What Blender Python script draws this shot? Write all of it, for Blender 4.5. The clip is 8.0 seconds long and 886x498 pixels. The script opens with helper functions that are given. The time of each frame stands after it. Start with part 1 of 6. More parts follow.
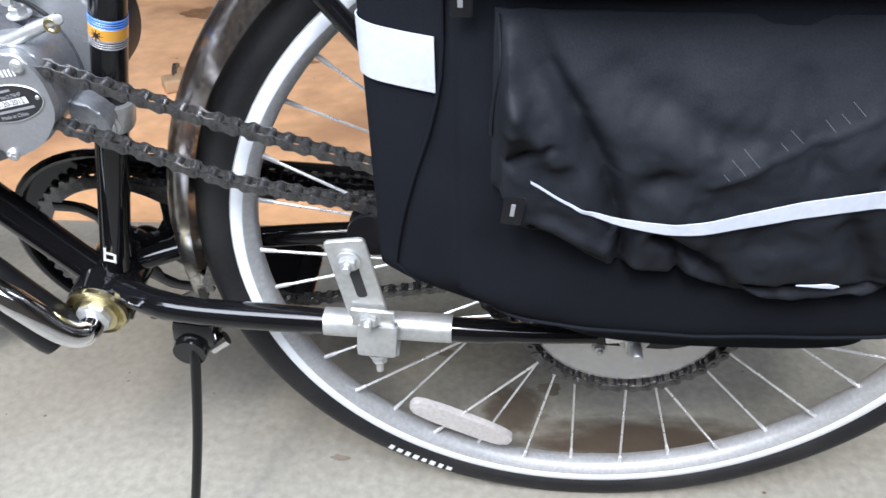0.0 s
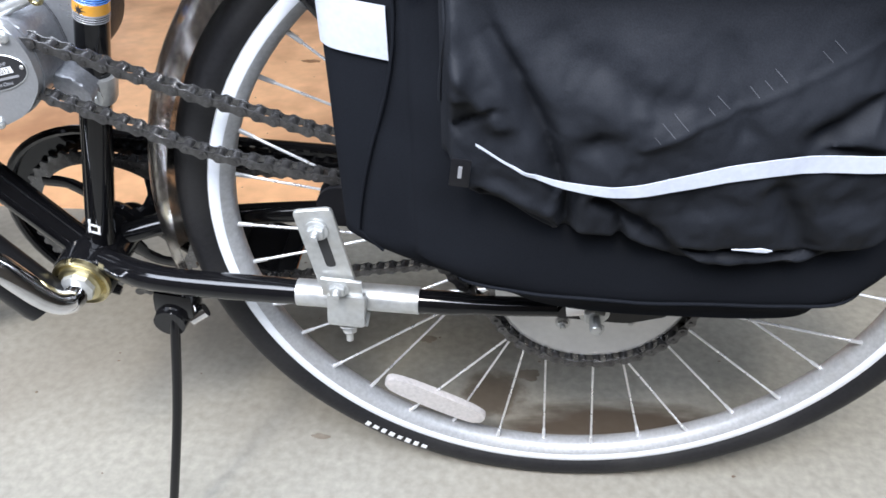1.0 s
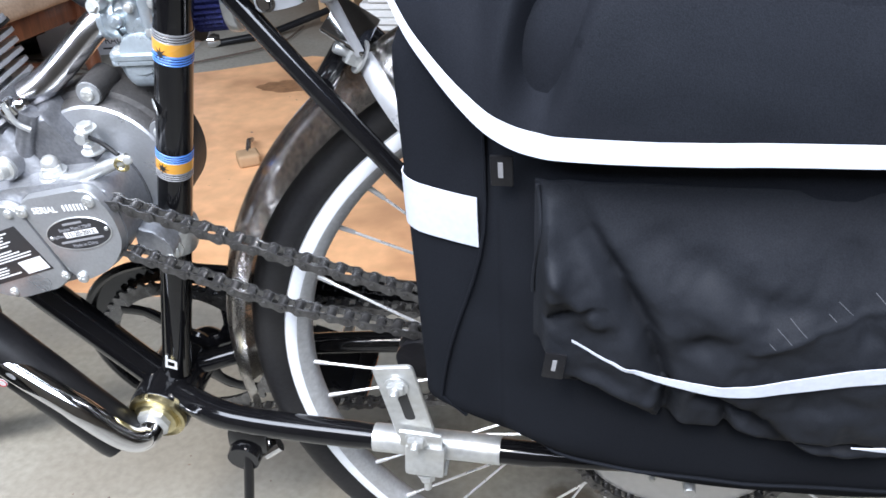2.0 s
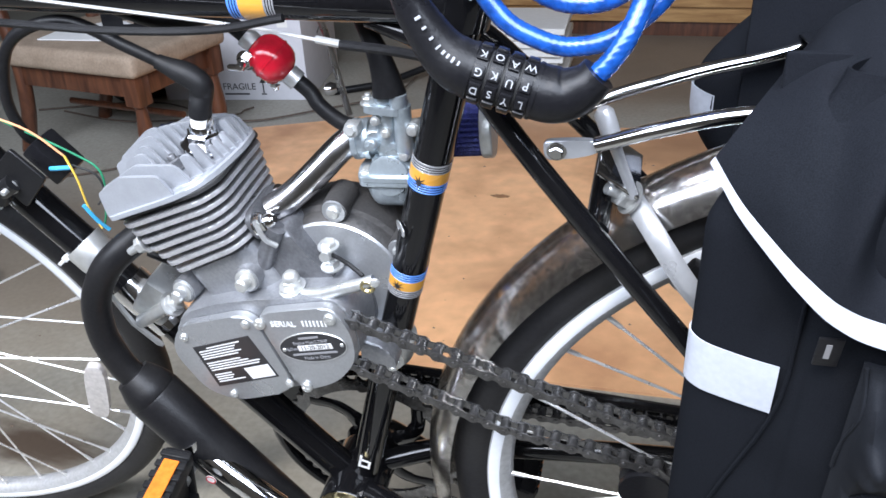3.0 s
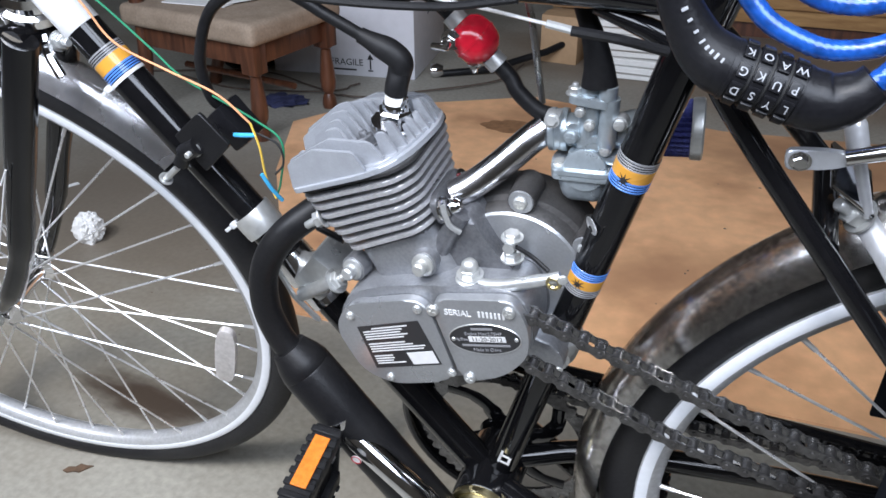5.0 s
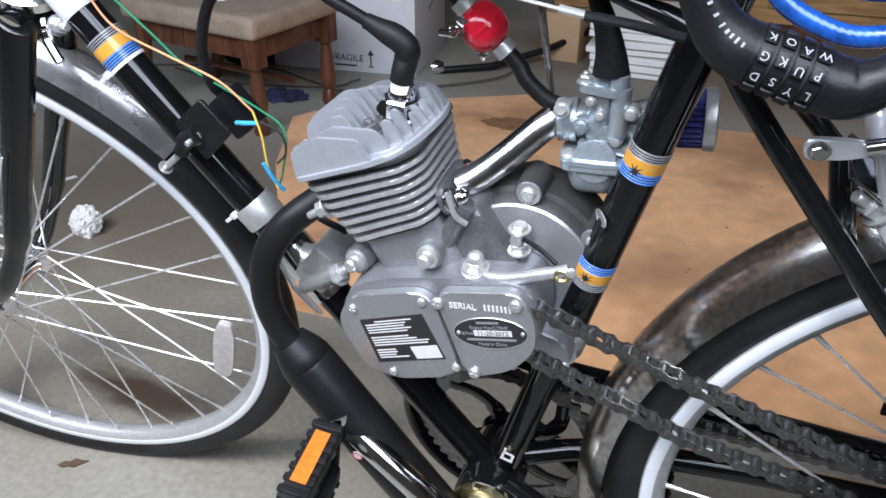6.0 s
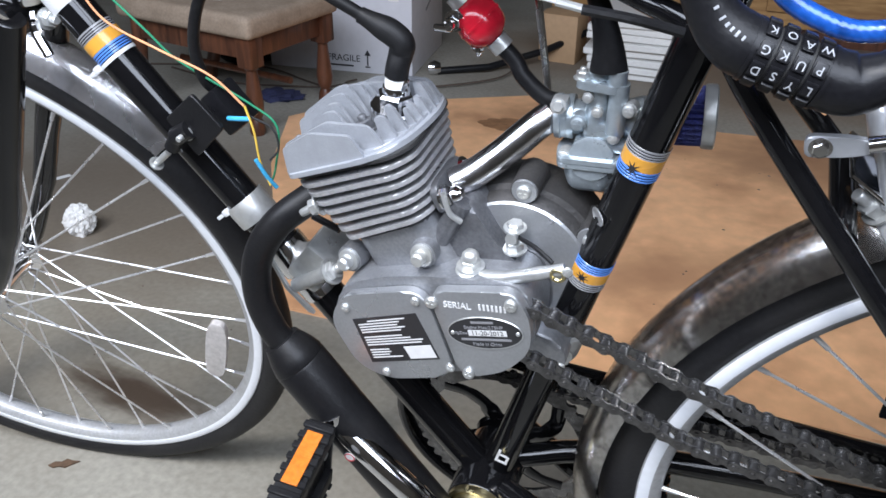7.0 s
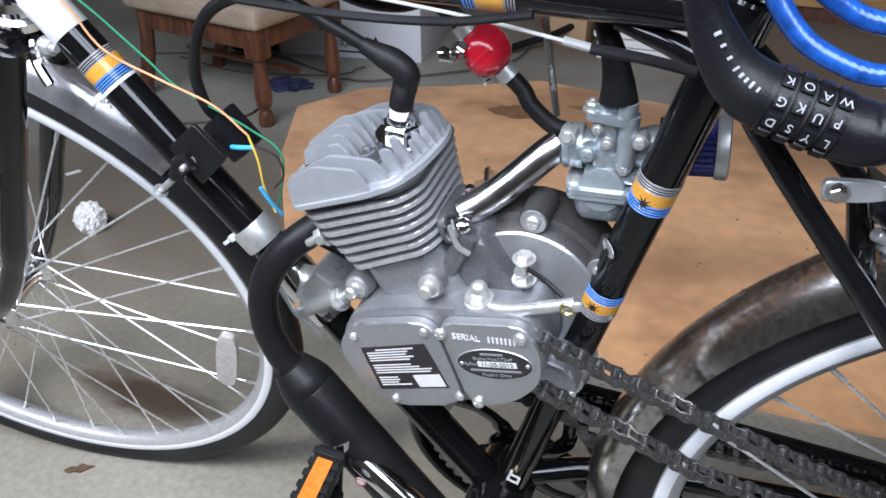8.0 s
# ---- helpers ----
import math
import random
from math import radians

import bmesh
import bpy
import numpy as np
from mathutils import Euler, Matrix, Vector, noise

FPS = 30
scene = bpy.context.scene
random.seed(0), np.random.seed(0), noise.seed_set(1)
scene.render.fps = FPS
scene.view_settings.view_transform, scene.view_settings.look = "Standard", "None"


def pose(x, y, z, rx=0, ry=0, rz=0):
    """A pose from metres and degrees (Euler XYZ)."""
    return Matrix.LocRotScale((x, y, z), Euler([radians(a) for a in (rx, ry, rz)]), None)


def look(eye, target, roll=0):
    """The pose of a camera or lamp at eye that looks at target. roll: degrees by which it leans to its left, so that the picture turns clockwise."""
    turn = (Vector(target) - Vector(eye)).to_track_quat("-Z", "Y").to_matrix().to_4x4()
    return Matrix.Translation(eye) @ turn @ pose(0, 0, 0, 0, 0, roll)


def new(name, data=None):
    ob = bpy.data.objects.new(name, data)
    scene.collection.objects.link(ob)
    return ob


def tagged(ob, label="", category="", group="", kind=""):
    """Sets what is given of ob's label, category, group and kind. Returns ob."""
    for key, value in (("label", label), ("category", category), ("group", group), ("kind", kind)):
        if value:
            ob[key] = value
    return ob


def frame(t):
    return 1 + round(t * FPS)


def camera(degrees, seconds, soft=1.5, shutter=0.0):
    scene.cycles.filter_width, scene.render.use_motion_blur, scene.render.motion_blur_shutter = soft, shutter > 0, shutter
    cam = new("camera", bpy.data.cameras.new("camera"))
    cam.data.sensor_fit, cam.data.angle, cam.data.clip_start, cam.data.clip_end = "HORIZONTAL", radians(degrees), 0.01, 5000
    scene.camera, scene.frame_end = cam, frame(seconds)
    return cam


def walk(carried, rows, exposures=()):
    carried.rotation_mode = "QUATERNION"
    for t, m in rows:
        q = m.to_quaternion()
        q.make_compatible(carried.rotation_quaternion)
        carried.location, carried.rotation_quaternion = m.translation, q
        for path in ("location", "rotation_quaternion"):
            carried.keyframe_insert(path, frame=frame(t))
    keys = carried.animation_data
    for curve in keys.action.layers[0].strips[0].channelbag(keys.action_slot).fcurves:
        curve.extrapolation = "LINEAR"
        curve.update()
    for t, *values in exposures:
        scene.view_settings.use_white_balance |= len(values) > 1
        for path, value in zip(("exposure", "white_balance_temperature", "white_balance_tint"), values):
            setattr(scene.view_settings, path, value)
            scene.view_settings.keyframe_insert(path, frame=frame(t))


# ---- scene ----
cam = camera(57.0, 8.0, soft=1.6, shutter=0.0)
# seconds, place in metres, turn in degrees
ROWS = [
    (0.0, -0.0940, -0.6156, 0.7532, 54.961, 0.588, 4.206),
    (0.5, -0.0332, -0.6365, 0.7499, 56.397, -1.715, 4.773),
    (1.0, -0.0559, -0.6507, 0.7431, 55.677, 0.280, 5.275),
    (1.2, -0.0379, -0.6601, 0.7463, 55.738, -0.072, 4.312),
    (2.3, -0.1144, -0.5562, 0.8269, 59.683, 2.897, 11.123),
    (2.5, -0.1406, -0.5488, 0.8382, 60.196, 2.733, 12.152),
    (3.0, -0.2041, -0.5669, 0.8618, 60.979, 2.514, 14.363),
    (3.5, -0.2533, -0.5664, 0.8570, 60.513, 2.080, 18.294),
    (4.0, -0.2793, -0.5832, 0.8595, 60.473, 0.926, 20.333),
    (4.5, -0.2841, -0.5870, 0.8570, 60.334, 0.438, 20.468),
    (4.7, -0.2851, -0.5796, 0.8599, 60.206, 0.601, 20.774),
    (6.0, -0.2953, -0.5676, 0.8488, 60.092, -0.094, 21.044),
    (6.5, -0.2967, -0.5698, 0.8443, 60.244, -0.017, 21.254),
    (7.0, -0.2961, -0.5614, 0.8425, 60.227, -0.458, 20.972),
    (7.5, -0.3021, -0.5440, 0.8566, 60.568, -0.476, 21.172),
    (8.0, -0.3028, -0.5360, 0.8696, 58.563, 0.545, 21.367),
]
walk(cam, [(t, pose(x, y, z, rx, ry, rz)) for t, x, y, z, rx, ry, rz in ROWS],
     exposures=[(0.0, 1.20), (0.5, 1.21), (1.2, 1.25), (2.3, 1.28), (2.5, 1.27), (3.0, 1.02), (3.5, 0.81), (4.0, 0.64), (8.0, 0.60)])

# ---- daylight from behind the camera, through an added window out of view ----
world = bpy.data.worlds.new("sky")
scene.world = world
world.use_nodes = True
wn = world.node_tree.nodes
sky = wn.new("ShaderNodeTexSky")
sky.sky_type, sky.sun_disc = "NISHITA", False
sky.sun_elevation, sky.sun_rotation = radians(48), radians(200)
world.node_tree.links.new(sky.outputs[0], wn["Background"].inputs[0])
wn["Background"].inputs[1].default_value = 0.12
sun = new("sun", bpy.data.lights.new("sun", "SUN"))
sun.data.energy, sun.data.angle, sun.data.color = 1.0, radians(10), (1.0, 0.95, 0.88)
sun.matrix_world = look((-1.5, -6.0, 8.0), (0, 0, 0))
# Area lamp in the added window, standing in for outdoor light.
added_window_light = new("added_window_daylight", bpy.data.lights.new("added_window_daylight", "AREA"))
added_window_light.data.shape, added_window_light.data.size, added_window_light.data.size_y = "RECTANGLE", 2.9, 1.12
added_window_light.data.energy, added_window_light.data.color = 68.0, (0.87, 0.95, 1.11)
added_window_light.matrix_world = look((-0.60, -1.09, 1.84), (-0.60, 0.60, 0.25))


# ---- materials ----
def material(name, colour, rough=0.5, metal=0.0, grain=0.12, size=60.0, bump=0.0, stain=0.0, stain_colour=(0.1, 0.08, 0.06),
             stain_size=3.0, coat=0.0, rough_var=0.12, aniso=None, spec=0.5):
    """A surface with fine grain, broad stains and a light relief, at real size in object space."""
    m = bpy.data.materials.new(name)
    m.use_nodes = True
    nt = m.node_tree
    b = nt.nodes["Principled BSDF"]
    b.inputs["Metallic"].default_value = metal
    b.inputs["Specular IOR Level"].default_value = spec
    b.inputs["Coat Weight"].default_value = coat
    b.inputs["Coat Roughness"].default_value = 0.08
    co = nt.nodes.new("ShaderNodeTexCoord")
    fine = nt.nodes.new("ShaderNodeTexNoise")
    fine.inputs["Scale"].default_value, fine.inputs["Detail"].default_value = size, 6.0
    broad = nt.nodes.new("ShaderNodeTexNoise")
    broad.inputs["Scale"].default_value, broad.inputs["Detail"].default_value = stain_size, 5.0
    vec = co.outputs["Object"]
    if aniso:
        mp = nt.nodes.new("ShaderNodeMapping")
        mp.inputs["Scale"].default_value = aniso
        nt.links.new(vec, mp.inputs["Vector"])
        vec = mp.outputs[0]
    nt.links.new(vec, fine.inputs["Vector"])
    nt.links.new(co.outputs["Object"], broad.inputs["Vector"])
    ramp = nt.nodes.new("ShaderNodeValToRGB")
    ramp.color_ramp.elements[0].position, ramp.color_ramp.elements[1].position = 0.3, 0.7
    ramp.color_ramp.elements[0].color = (*[c * (1 - grain) for c in colour], 1)
    ramp.color_ramp.elements[1].color = (*[min(1.0, c * (1 + grain)) for c in colour], 1)
    nt.links.new(fine.outputs["Fac"], ramp.inputs[0])
    out = ramp.outputs[0]
    if stain > 0:
        sr = nt.nodes.new("ShaderNodeValToRGB")
        sr.color_ramp.elements[0].position, sr.color_ramp.elements[1].position = 0.46, 0.68
        sr.color_ramp.elements[0].color, sr.color_ramp.elements[1].color = (0, 0, 0, 1), (stain, stain, stain, 1)
        nt.links.new(broad.outputs["Fac"], sr.inputs[0])
        mix = nt.nodes.new("ShaderNodeMix")
        mix.data_type = "RGBA"
        nt.links.new(sr.outputs[0], mix.inputs["Factor"])
        nt.links.new(out, mix.inputs["A"])
        mix.inputs["B"].default_value = (*stain_colour, 1)
        out = mix.outputs["Result"]
    nt.links.new(out, b.inputs["Base Color"])
    rr = nt.nodes.new("ShaderNodeMapRange")
    rr.inputs["From Min"].default_value, rr.inputs["From Max"].default_value = 0.3, 0.7
    rr.inputs["To Min"].default_value, rr.inputs["To Max"].default_value = max(0.02, rough - rough_var), min(1, rough + rough_var)
    nt.links.new(broad.outputs["Fac"], rr.inputs["Value"])
    nt.links.new(rr.outputs[0], b.inputs["Roughness"])
    if bump > 0:
        bp = nt.nodes.new("ShaderNodeBump")
        bp.inputs["Strength"].default_value, bp.inputs["Distance"].default_value = min(1.0, bump), 0.001
        nt.links.new(fine.outputs["Fac"], bp.inputs["Height"])
        nt.links.new(bp.outputs[0], b.inputs["Normal"])
    return m


def wood(name, dark, light, scale=(1.5, 14, 14), rough=0.45, coat=0.0):
    """Wood with long grain along the object's x."""
    m = bpy.data.materials.new(name)
    m.use_nodes = True
    nt = m.node_tree
    b = nt.nodes["Principled BSDF"]
    b.inputs["Roughness"].default_value, b.inputs["Coat Weight"].default_value = rough, coat
    co, mp = nt.nodes.new("ShaderNodeTexCoord"), nt.nodes.new("ShaderNodeMapping")
    mp.inputs["Scale"].default_value = scale
    n = nt.nodes.new("ShaderNodeTexNoise")
    n.inputs["Scale"].default_value, n.inputs["Detail"].default_value, n.inputs["Distortion"].default_value = 4.0, 8.0, 0.6
    r = nt.nodes.new("ShaderNodeValToRGB")
    r.color_ramp.elements[0].position, r.color_ramp.elements[1].position = 0.32, 0.68
    r.color_ramp.elements[0].color, r.color_ramp.elements[1].color = (*dark, 1), (*light, 1)
    nt.links.new(co.outputs["Object"], mp.inputs["Vector"])
    nt.links.new(mp.outputs[0], n.inputs["Vector"])
    nt.links.new(n.outputs["Fac"], r.inputs[0])
    nt.links.new(r.outputs[0], b.inputs["Base Color"])
    bp = nt.nodes.new("ShaderNodeBump")
    bp.inputs["Strength"].default_value, bp.inputs["Distance"].default_value = 0.2, 0.001
    nt.links.new(n.outputs["Fac"], bp.inputs["Height"])
    nt.links.new(bp.outputs[0], b.inputs["Normal"])
    return m


PAINT = material("black gloss paint", (0.0045, 0.0045, 0.0052), 0.09, 0, 0.2, 300, 0, 0.06, (0.02, 0.019, 0.017), 30, coat=0.12, rough_var=0.04, spec=0.40)
SATIN = material("black satin paint", (0.008, 0.008, 0.009), 0.40, 0, 0.25, 400, 0.15, 0.2, (0.022, 0.02, 0.018), 18, spec=0.28)
RUBBER = material("tyre rubber", (0.009, 0.009, 0.0105), 0.6, 0, 0.3, 240, 0.3, 0.5, (0.030, 0.029, 0.028), 9, spec=0.35)
HOSE = material("black rubber hose", (0.008, 0.008, 0.009), 0.45, 0, 0.3, 300, 0.15, 0.2, (0.022, 0.022, 0.022), 20, spec=0.28)
PLASTIC = material("black plastic", (0.008, 0.008, 0.0095), 0.36, 0, 0.2, 400, 0.2, 0.2, (0.018, 0.018, 0.018), 25, spec=0.25)
TRACK = material("machined brake track", (0.84, 0.87, 0.92), 0.40, 0.10, 0.03, 150, 0.05, 0.18, (0.66, 0.67, 0.68), 25)
RIM = material("worn rim aluminium", (0.44, 0.45, 0.465), 0.50, 0.40, 0.12, 260, 0.12, 0.40, (0.36, 0.35, 0.34), 45)
SPOKE = material("spoke steel", (0.86, 0.86, 0.87), 0.32, 0.75, 0.1, 200, 0, 0.2, (0.4, 0.38, 0.35), 40)
CHROME = material("chrome", (0.82, 0.82, 0.83), 0.10, 1.0, 0.05, 200, 0, 0.25, (0.5, 0.47, 0.44), 35, rough_var=0.06)
ZINC = material("zinc plated steel", (0.56, 0.57, 0.565), 0.38, 0.72, 0.1, 180, 0.1, 0.35, (0.55, 0.53, 0.46), 40)
BRASS = material("yellow zinc", (0.60, 0.52, 0.30), 0.30, 1.0, 0.1, 180, 0.05, 0.3, (0.4, 0.36, 0.2), 40)
CAST = material("cast aluminium", (0.31, 0.318, 0.335), 0.42, 0.70, 0.12, 420, 0.3, 0.40, (0.24, 0.24, 0.25), 28)
BLACKCAST = material("blackened cast aluminium", (0.045, 0.043, 0.042), 0.50, 0.3, 0.2, 420, 0.4, 0.4, (0.075, 0.07, 0.068), 22)
CASTDARK = material("dark cast aluminium", (0.145, 0.148, 0.158), 0.50, 0.60, 0.18, 420, 0.4, 0.4, (0.10, 0.10, 0.105), 22)
FINMETAL = material("machined fin aluminium", (0.53, 0.53, 0.545), 0.38, 0.62, 0.12, 300, 0.25, 0.45, (0.24, 0.235, 0.23), 40)
HEADCAST = material("sand cast head", (0.37, 0.385, 0.415), 0.46, 0.40, 0.05, 700, 0.10, 0.35, (0.25, 0.26, 0.28), 60)
COVER = material("silver cover paint", (0.40, 0.41, 0.425), 0.36, 0.72, 0.06, 500, 0.18, 0.35, (0.27, 0.275, 0.28), 22)
CARB = material("zinc die cast", (0.43, 0.485, 0.52), 0.36, 0.70, 0.1, 260, 0.25, 0.3, (0.45, 0.47, 0.5), 40)
GASKET = material("black gasket", (0.02, 0.02, 0.02), 0.6)
CHAIN = material("oily chain steel", (0.15, 0.148, 0.148), 0.30, 0.85, 0.3, 200, 0.2, 0.5, (0.055, 0.05, 0.047), 60)
CHAINPIN = material("chain pin steel", (0.62, 0.60, 0.57), 0.3, 1.0, 0.1, 200, 0, 0.3, (0.3, 0.28, 0.26), 60)
BRIGHTALU = material("satin aluminium", (0.55, 0.56, 0.58), 0.36, 0.55, 0.05, 200, 0.05, 0.25, (0.60, 0.60, 0.61), 40)
FENDER = material("dusty polished mudguard", (0.84, 0.825, 0.81), 0.19, 1.0, 0.12, 420, 0.05, 0.45, (0.20, 0.18, 0.165), 170, rough_var=0.06)
DISC = material("sprocket steel", (0.66, 0.66, 0.66), 0.34, 0.85, 0.05, 160, 0.05, 0.2, (0.5, 0.5, 0.5), 20)
NYLON = material("black nylon fabric", (0.0094, 0.0105, 0.0134), 0.85, 0, 0.25, 1400, 0.12, 0.25, (0.0116, 0.0130, 0.0163), 12, spec=0.03)
NYLON_B = material("black ripstop fabric", (0.0120, 0.0134, 0.0168), 0.62, 0, 0.25, 1100, 0.12, 0.3, (0.0120, 0.0134, 0.0170), 10, spec=0.11)
crease = NYLON_B.node_tree.nodes.new("ShaderNodeTexNoise")
crease.inputs["Scale"].default_value, crease.inputs["Detail"].default_value, crease.inputs["Distortion"].default_value = 30.0, 2.5, 0.3
crumple = NYLON_B.node_tree.nodes.new("ShaderNodeBump")
crumple.inputs["Strength"].default_value, crumple.inputs["Distance"].default_value = 0.16, 0.004
NYLON_B.node_tree.links.new(NYLON_B.node_tree.nodes["Texture Coordinate"].outputs["Object"], crease.inputs["Vector"])
NYLON_B.node_tree.links.new(crease.outputs["Fac"], crumple.inputs["Height"])
NYLON_B.node_tree.links.new(crumple.outputs[0], NYLON_B.node_tree.nodes["Bump"].inputs["Normal"])
SCUFF = material("scuffed thread", (0.075, 0.078, 0.088), 0.7)
REFLECT = material("white reflective tape", (0.43, 0.455, 0.51), 0.50, 0, 0.07, 260, 0.1, 0.35, (0.46, 0.48, 0.53), 22)
CLEARREF = material("clear reflector plastic", (0.50, 0.475, 0.465), 0.2, 0, 0.12, 220, 0.4, 0.3, (0.6, 0.55, 0.52), 40)
AMBER = material("amber reflector", (0.62, 0.175, 0.025), 0.24, 0, 0.15, 260, 0.5)
GOLD = material("gold decal", (0.58, 0.28, 0.04), 0.28, 0, 0.05, 100, coat=0.4)
BLUE = material("blue decal", (0.08, 0.22, 0.62), 0.28, 0, 0.05, 100, coat=0.4)
GREY = material("grey decal", (0.22, 0.22, 0.23), 0.28, 0, 0.05, 100, coat=0.4)
WHITE = material("white print", (0.66, 0.66, 0.66), 0.45, 0, 0.05, 200)
POLISHED = material("polished steel pipe", (0.62, 0.62, 0.64), 0.20, 1.0, 0.06, 200, 0.05, 0.3, (0.42, 0.40, 0.39), 40, rough_var=0.06)
BLACKPRINT = material("black print", (0.02, 0.02, 0.022), 0.4, 0, 0.1, 200)
RED = material("red plastic", (0.55, 0.012, 0.03), 0.22, 0, 0.15, 90, 0, 0.2, (0.3, 0.01, 0.02), 30, coat=0.3)
CABLEBLUE = material("blue braided cable", (0.010, 0.075, 0.34), 0.24, 0.2, 0.4, 160, 0.2, coat=0.4)
FILTERBLUE = material("blue filter gauze", (0.03, 0.035, 0.16), 0.7, 0, 0.5, 500, 0.8)
CERAMIC = material("white ceramic", (0.86, 0.85, 0.82), 0.2, 0, 0.03, 200)
WIRE_G = material("green wire", (0.02, 0.20, 0.10), 0.4)
WIRE_Y = material("yellow wire", (0.72, 0.48, 0.08), 0.4)
WIRE_O = material("orange wire", (0.70, 0.32, 0.16), 0.4)
WIRE_B = material("blue wire", (0.05, 0.35, 0.6), 0.4)
GUARD = material("polished front mudguard", (0.93, 0.93, 0.95), 0.28, 0.90, 0.05, 300, 0.05, 0.3, (0.52, 0.51, 0.5), 24, rough_var=0.10)
PRINT = material("pale grey print", (0.34, 0.35, 0.37), 0.45, 0, 0.2, 300)
TIE = material("clear cable tie", (0.62, 0.63, 0.64), 0.4)


# ---- mesh helpers ----
LEAN = 8.0
BIKE = pose(0, 0, 0, LEAN) @ pose(0, 0, 0.348)
ID = Matrix.Identity(4)


def thing(name, label, category, origin=(0, 0, 0), base=None, group="", kind=""):
    """A top-level empty at origin (in the coordinates of base); its parts keep base's coordinates."""
    ob = new(name)
    ob.empty_display_size = 0.05
    ob.matrix_world = (BIKE if base is None else base) @ Matrix.Translation(origin)
    ob["origin"] = list(origin)
    return tagged(ob, label, category, group, kind)


def part(name, bm, mat, parent, label="", smooth=38):
    """Links a bmesh (or a mesh that is shared) as one mesh object under a thing or a part."""
    if isinstance(bm, bmesh.types.BMesh):
        me = bpy.data.meshes.new(name)
        bmesh.ops.recalc_face_normals(bm, faces=bm.faces)
        bm.to_mesh(me)
        bm.free()
        me.materials.append(mat)
        me.polygons.foreach_set("use_smooth", [True] * len(me.polygons))
        me.set_sharp_from_angle(angle=radians(smooth))
    else:
        me = bm
    ob = new(name, me)
    ob.parent = parent
    if parent is not None and parent.type == "EMPTY" and "origin" in parent:
        ob.matrix_parent_inverse = Matrix.Translation(-Vector(parent["origin"]))
    return tagged(ob, label)


def solid(name, bm, mat, label, category, kind="", group="", smooth=38):
    return tagged(part(name, bm, mat, None, "", smooth), label, category, group, kind)


def join(*bms):
    out = bms[0]
    for b in bms[1:]:
        me = bpy.data.meshes.new("tmp")
        b.to_mesh(me)
        b.free()
        out.from_mesh(me)
        bpy.data.meshes.remove(me)
    return out


def moved(bm, m):
    bmesh.ops.transform(bm, matrix=m, verts=bm.verts)
    return bm


def along(direction, origin=(0, 0, 0), hint=(0, 1, 0)):
    """A frame whose z runs along direction."""
    z = Vector(direction).normalized()
    x = Vector(hint).cross(z)
    if x.length < 1e-4:
        x = Vector((1, 0, 0)).cross(z)
    x.normalize()
    y = z.cross(x)
    m = Matrix((x, y, z)).transposed().to_4x4()
    m.translation = Vector(origin)
    return m


def spline(points, k=6):
    """Catmull-Rom through the points."""
    p = [Vector(q) for q in points]
    p = [p[0] * 2 - p[1]] + p + [p[-1] * 2 - p[-2]]
    out = []
    for i in range(1, len(p) - 2):
        for j in range(k):
            t = j / k
            a, b, c, d = p[i - 1], p[i], p[i + 1], p[i + 2]
            out.append(0.5 * ((2 * b) + (c - a) * t + (2 * a - 5 * b + 4 * c - d) * t * t + (3 * b - a - 3 * c + d) * t * t * t))
    out.append(p[-2])
    return out


def tube(points, r, n=12, caps=True, flat=1.0, closed=False, hint=(0, 1, 0)):
    """A swept tube; r is one radius or one per point; flat squeezes it along the second axis."""
    pts = [Vector(q) for q in points]
    bm = bmesh.new()
    rad = list(r) if isinstance(r, (list, tuple)) else [r] * len(pts)
    rings, side = [], None
    for i, p in enumerate(pts):
        if closed:
            d = pts[(i + 1) % len(pts)] - pts[i - 1]
        else:
            d = pts[min(i + 1, len(pts) - 1)] - pts[max(i - 1, 0)]
        d.normalize()
        if side is None:
            side = Vector(hint).cross(d)
            if side.length < 1e-4:
                side = Vector((1, 0, 0)).cross(d)
        side = (side - d * side.dot(d)).normalized()
        up = d.cross(side)
        rings.append([bm.verts.new(p + (side * math.cos(a) + up * math.sin(a) * flat) * rad[i]) for a in [2 * math.pi * j / n for j in range(n)]])
    for i in range(len(rings) - (0 if closed else 1)):
        a, b = rings[i], rings[(i + 1) % len(rings)]
        for j in range(n):
            bm.faces.new((a[j], a[(j + 1) % n], b[(j + 1) % n], b[j]))
    if caps and not closed:
        bm.faces.new(rings[0][::-1])
        bm.faces.new(rings[-1])
    return bm


def lathe(profile, m=ID, n=32, closed=False):
    """Turns (radius, height) pairs about z, then places the result by m."""
    bm = bmesh.new()
    rings = []
    for r, h in profile:
        if r < 1e-6:
            rings.append([bm.verts.new((0, 0, h))])
        else:
            rings.append([bm.verts.new((r * math.cos(2 * math.pi * j / n), r * math.sin(2 * math.pi * j / n), h)) for j in range(n)])
    pairs = list(zip(rings, rings[1:])) + ([(rings[-1], rings[0])] if closed else [])
    for a, b in pairs:
        for j in range(n):
            k = (j + 1) % n
            if len(a) == 1 and len(b) == 1:
                continue
            if len(a) == 1:
                bm.faces.new((a[0], b[k], b[j]))
            elif len(b) == 1:
                bm.faces.new((a[j], a[k], b[0]))
            else:
                bm.faces.new((a[j], a[k], b[k], b[j]))
    return moved(bm, m)


def box(size, m=ID, bevel=0.0, seg=2):
    bm = bmesh.new()
    bmesh.ops.create_cube(bm, size=1.0)
    bmesh.ops.scale(bm, vec=size, verts=bm.verts)
    if bevel > 0:
        bmesh.ops.bevel(bm, geom=bm.edges[:], offset=bevel, segments=seg, affect="EDGES", profile=0.6)
    return moved(bm, m)


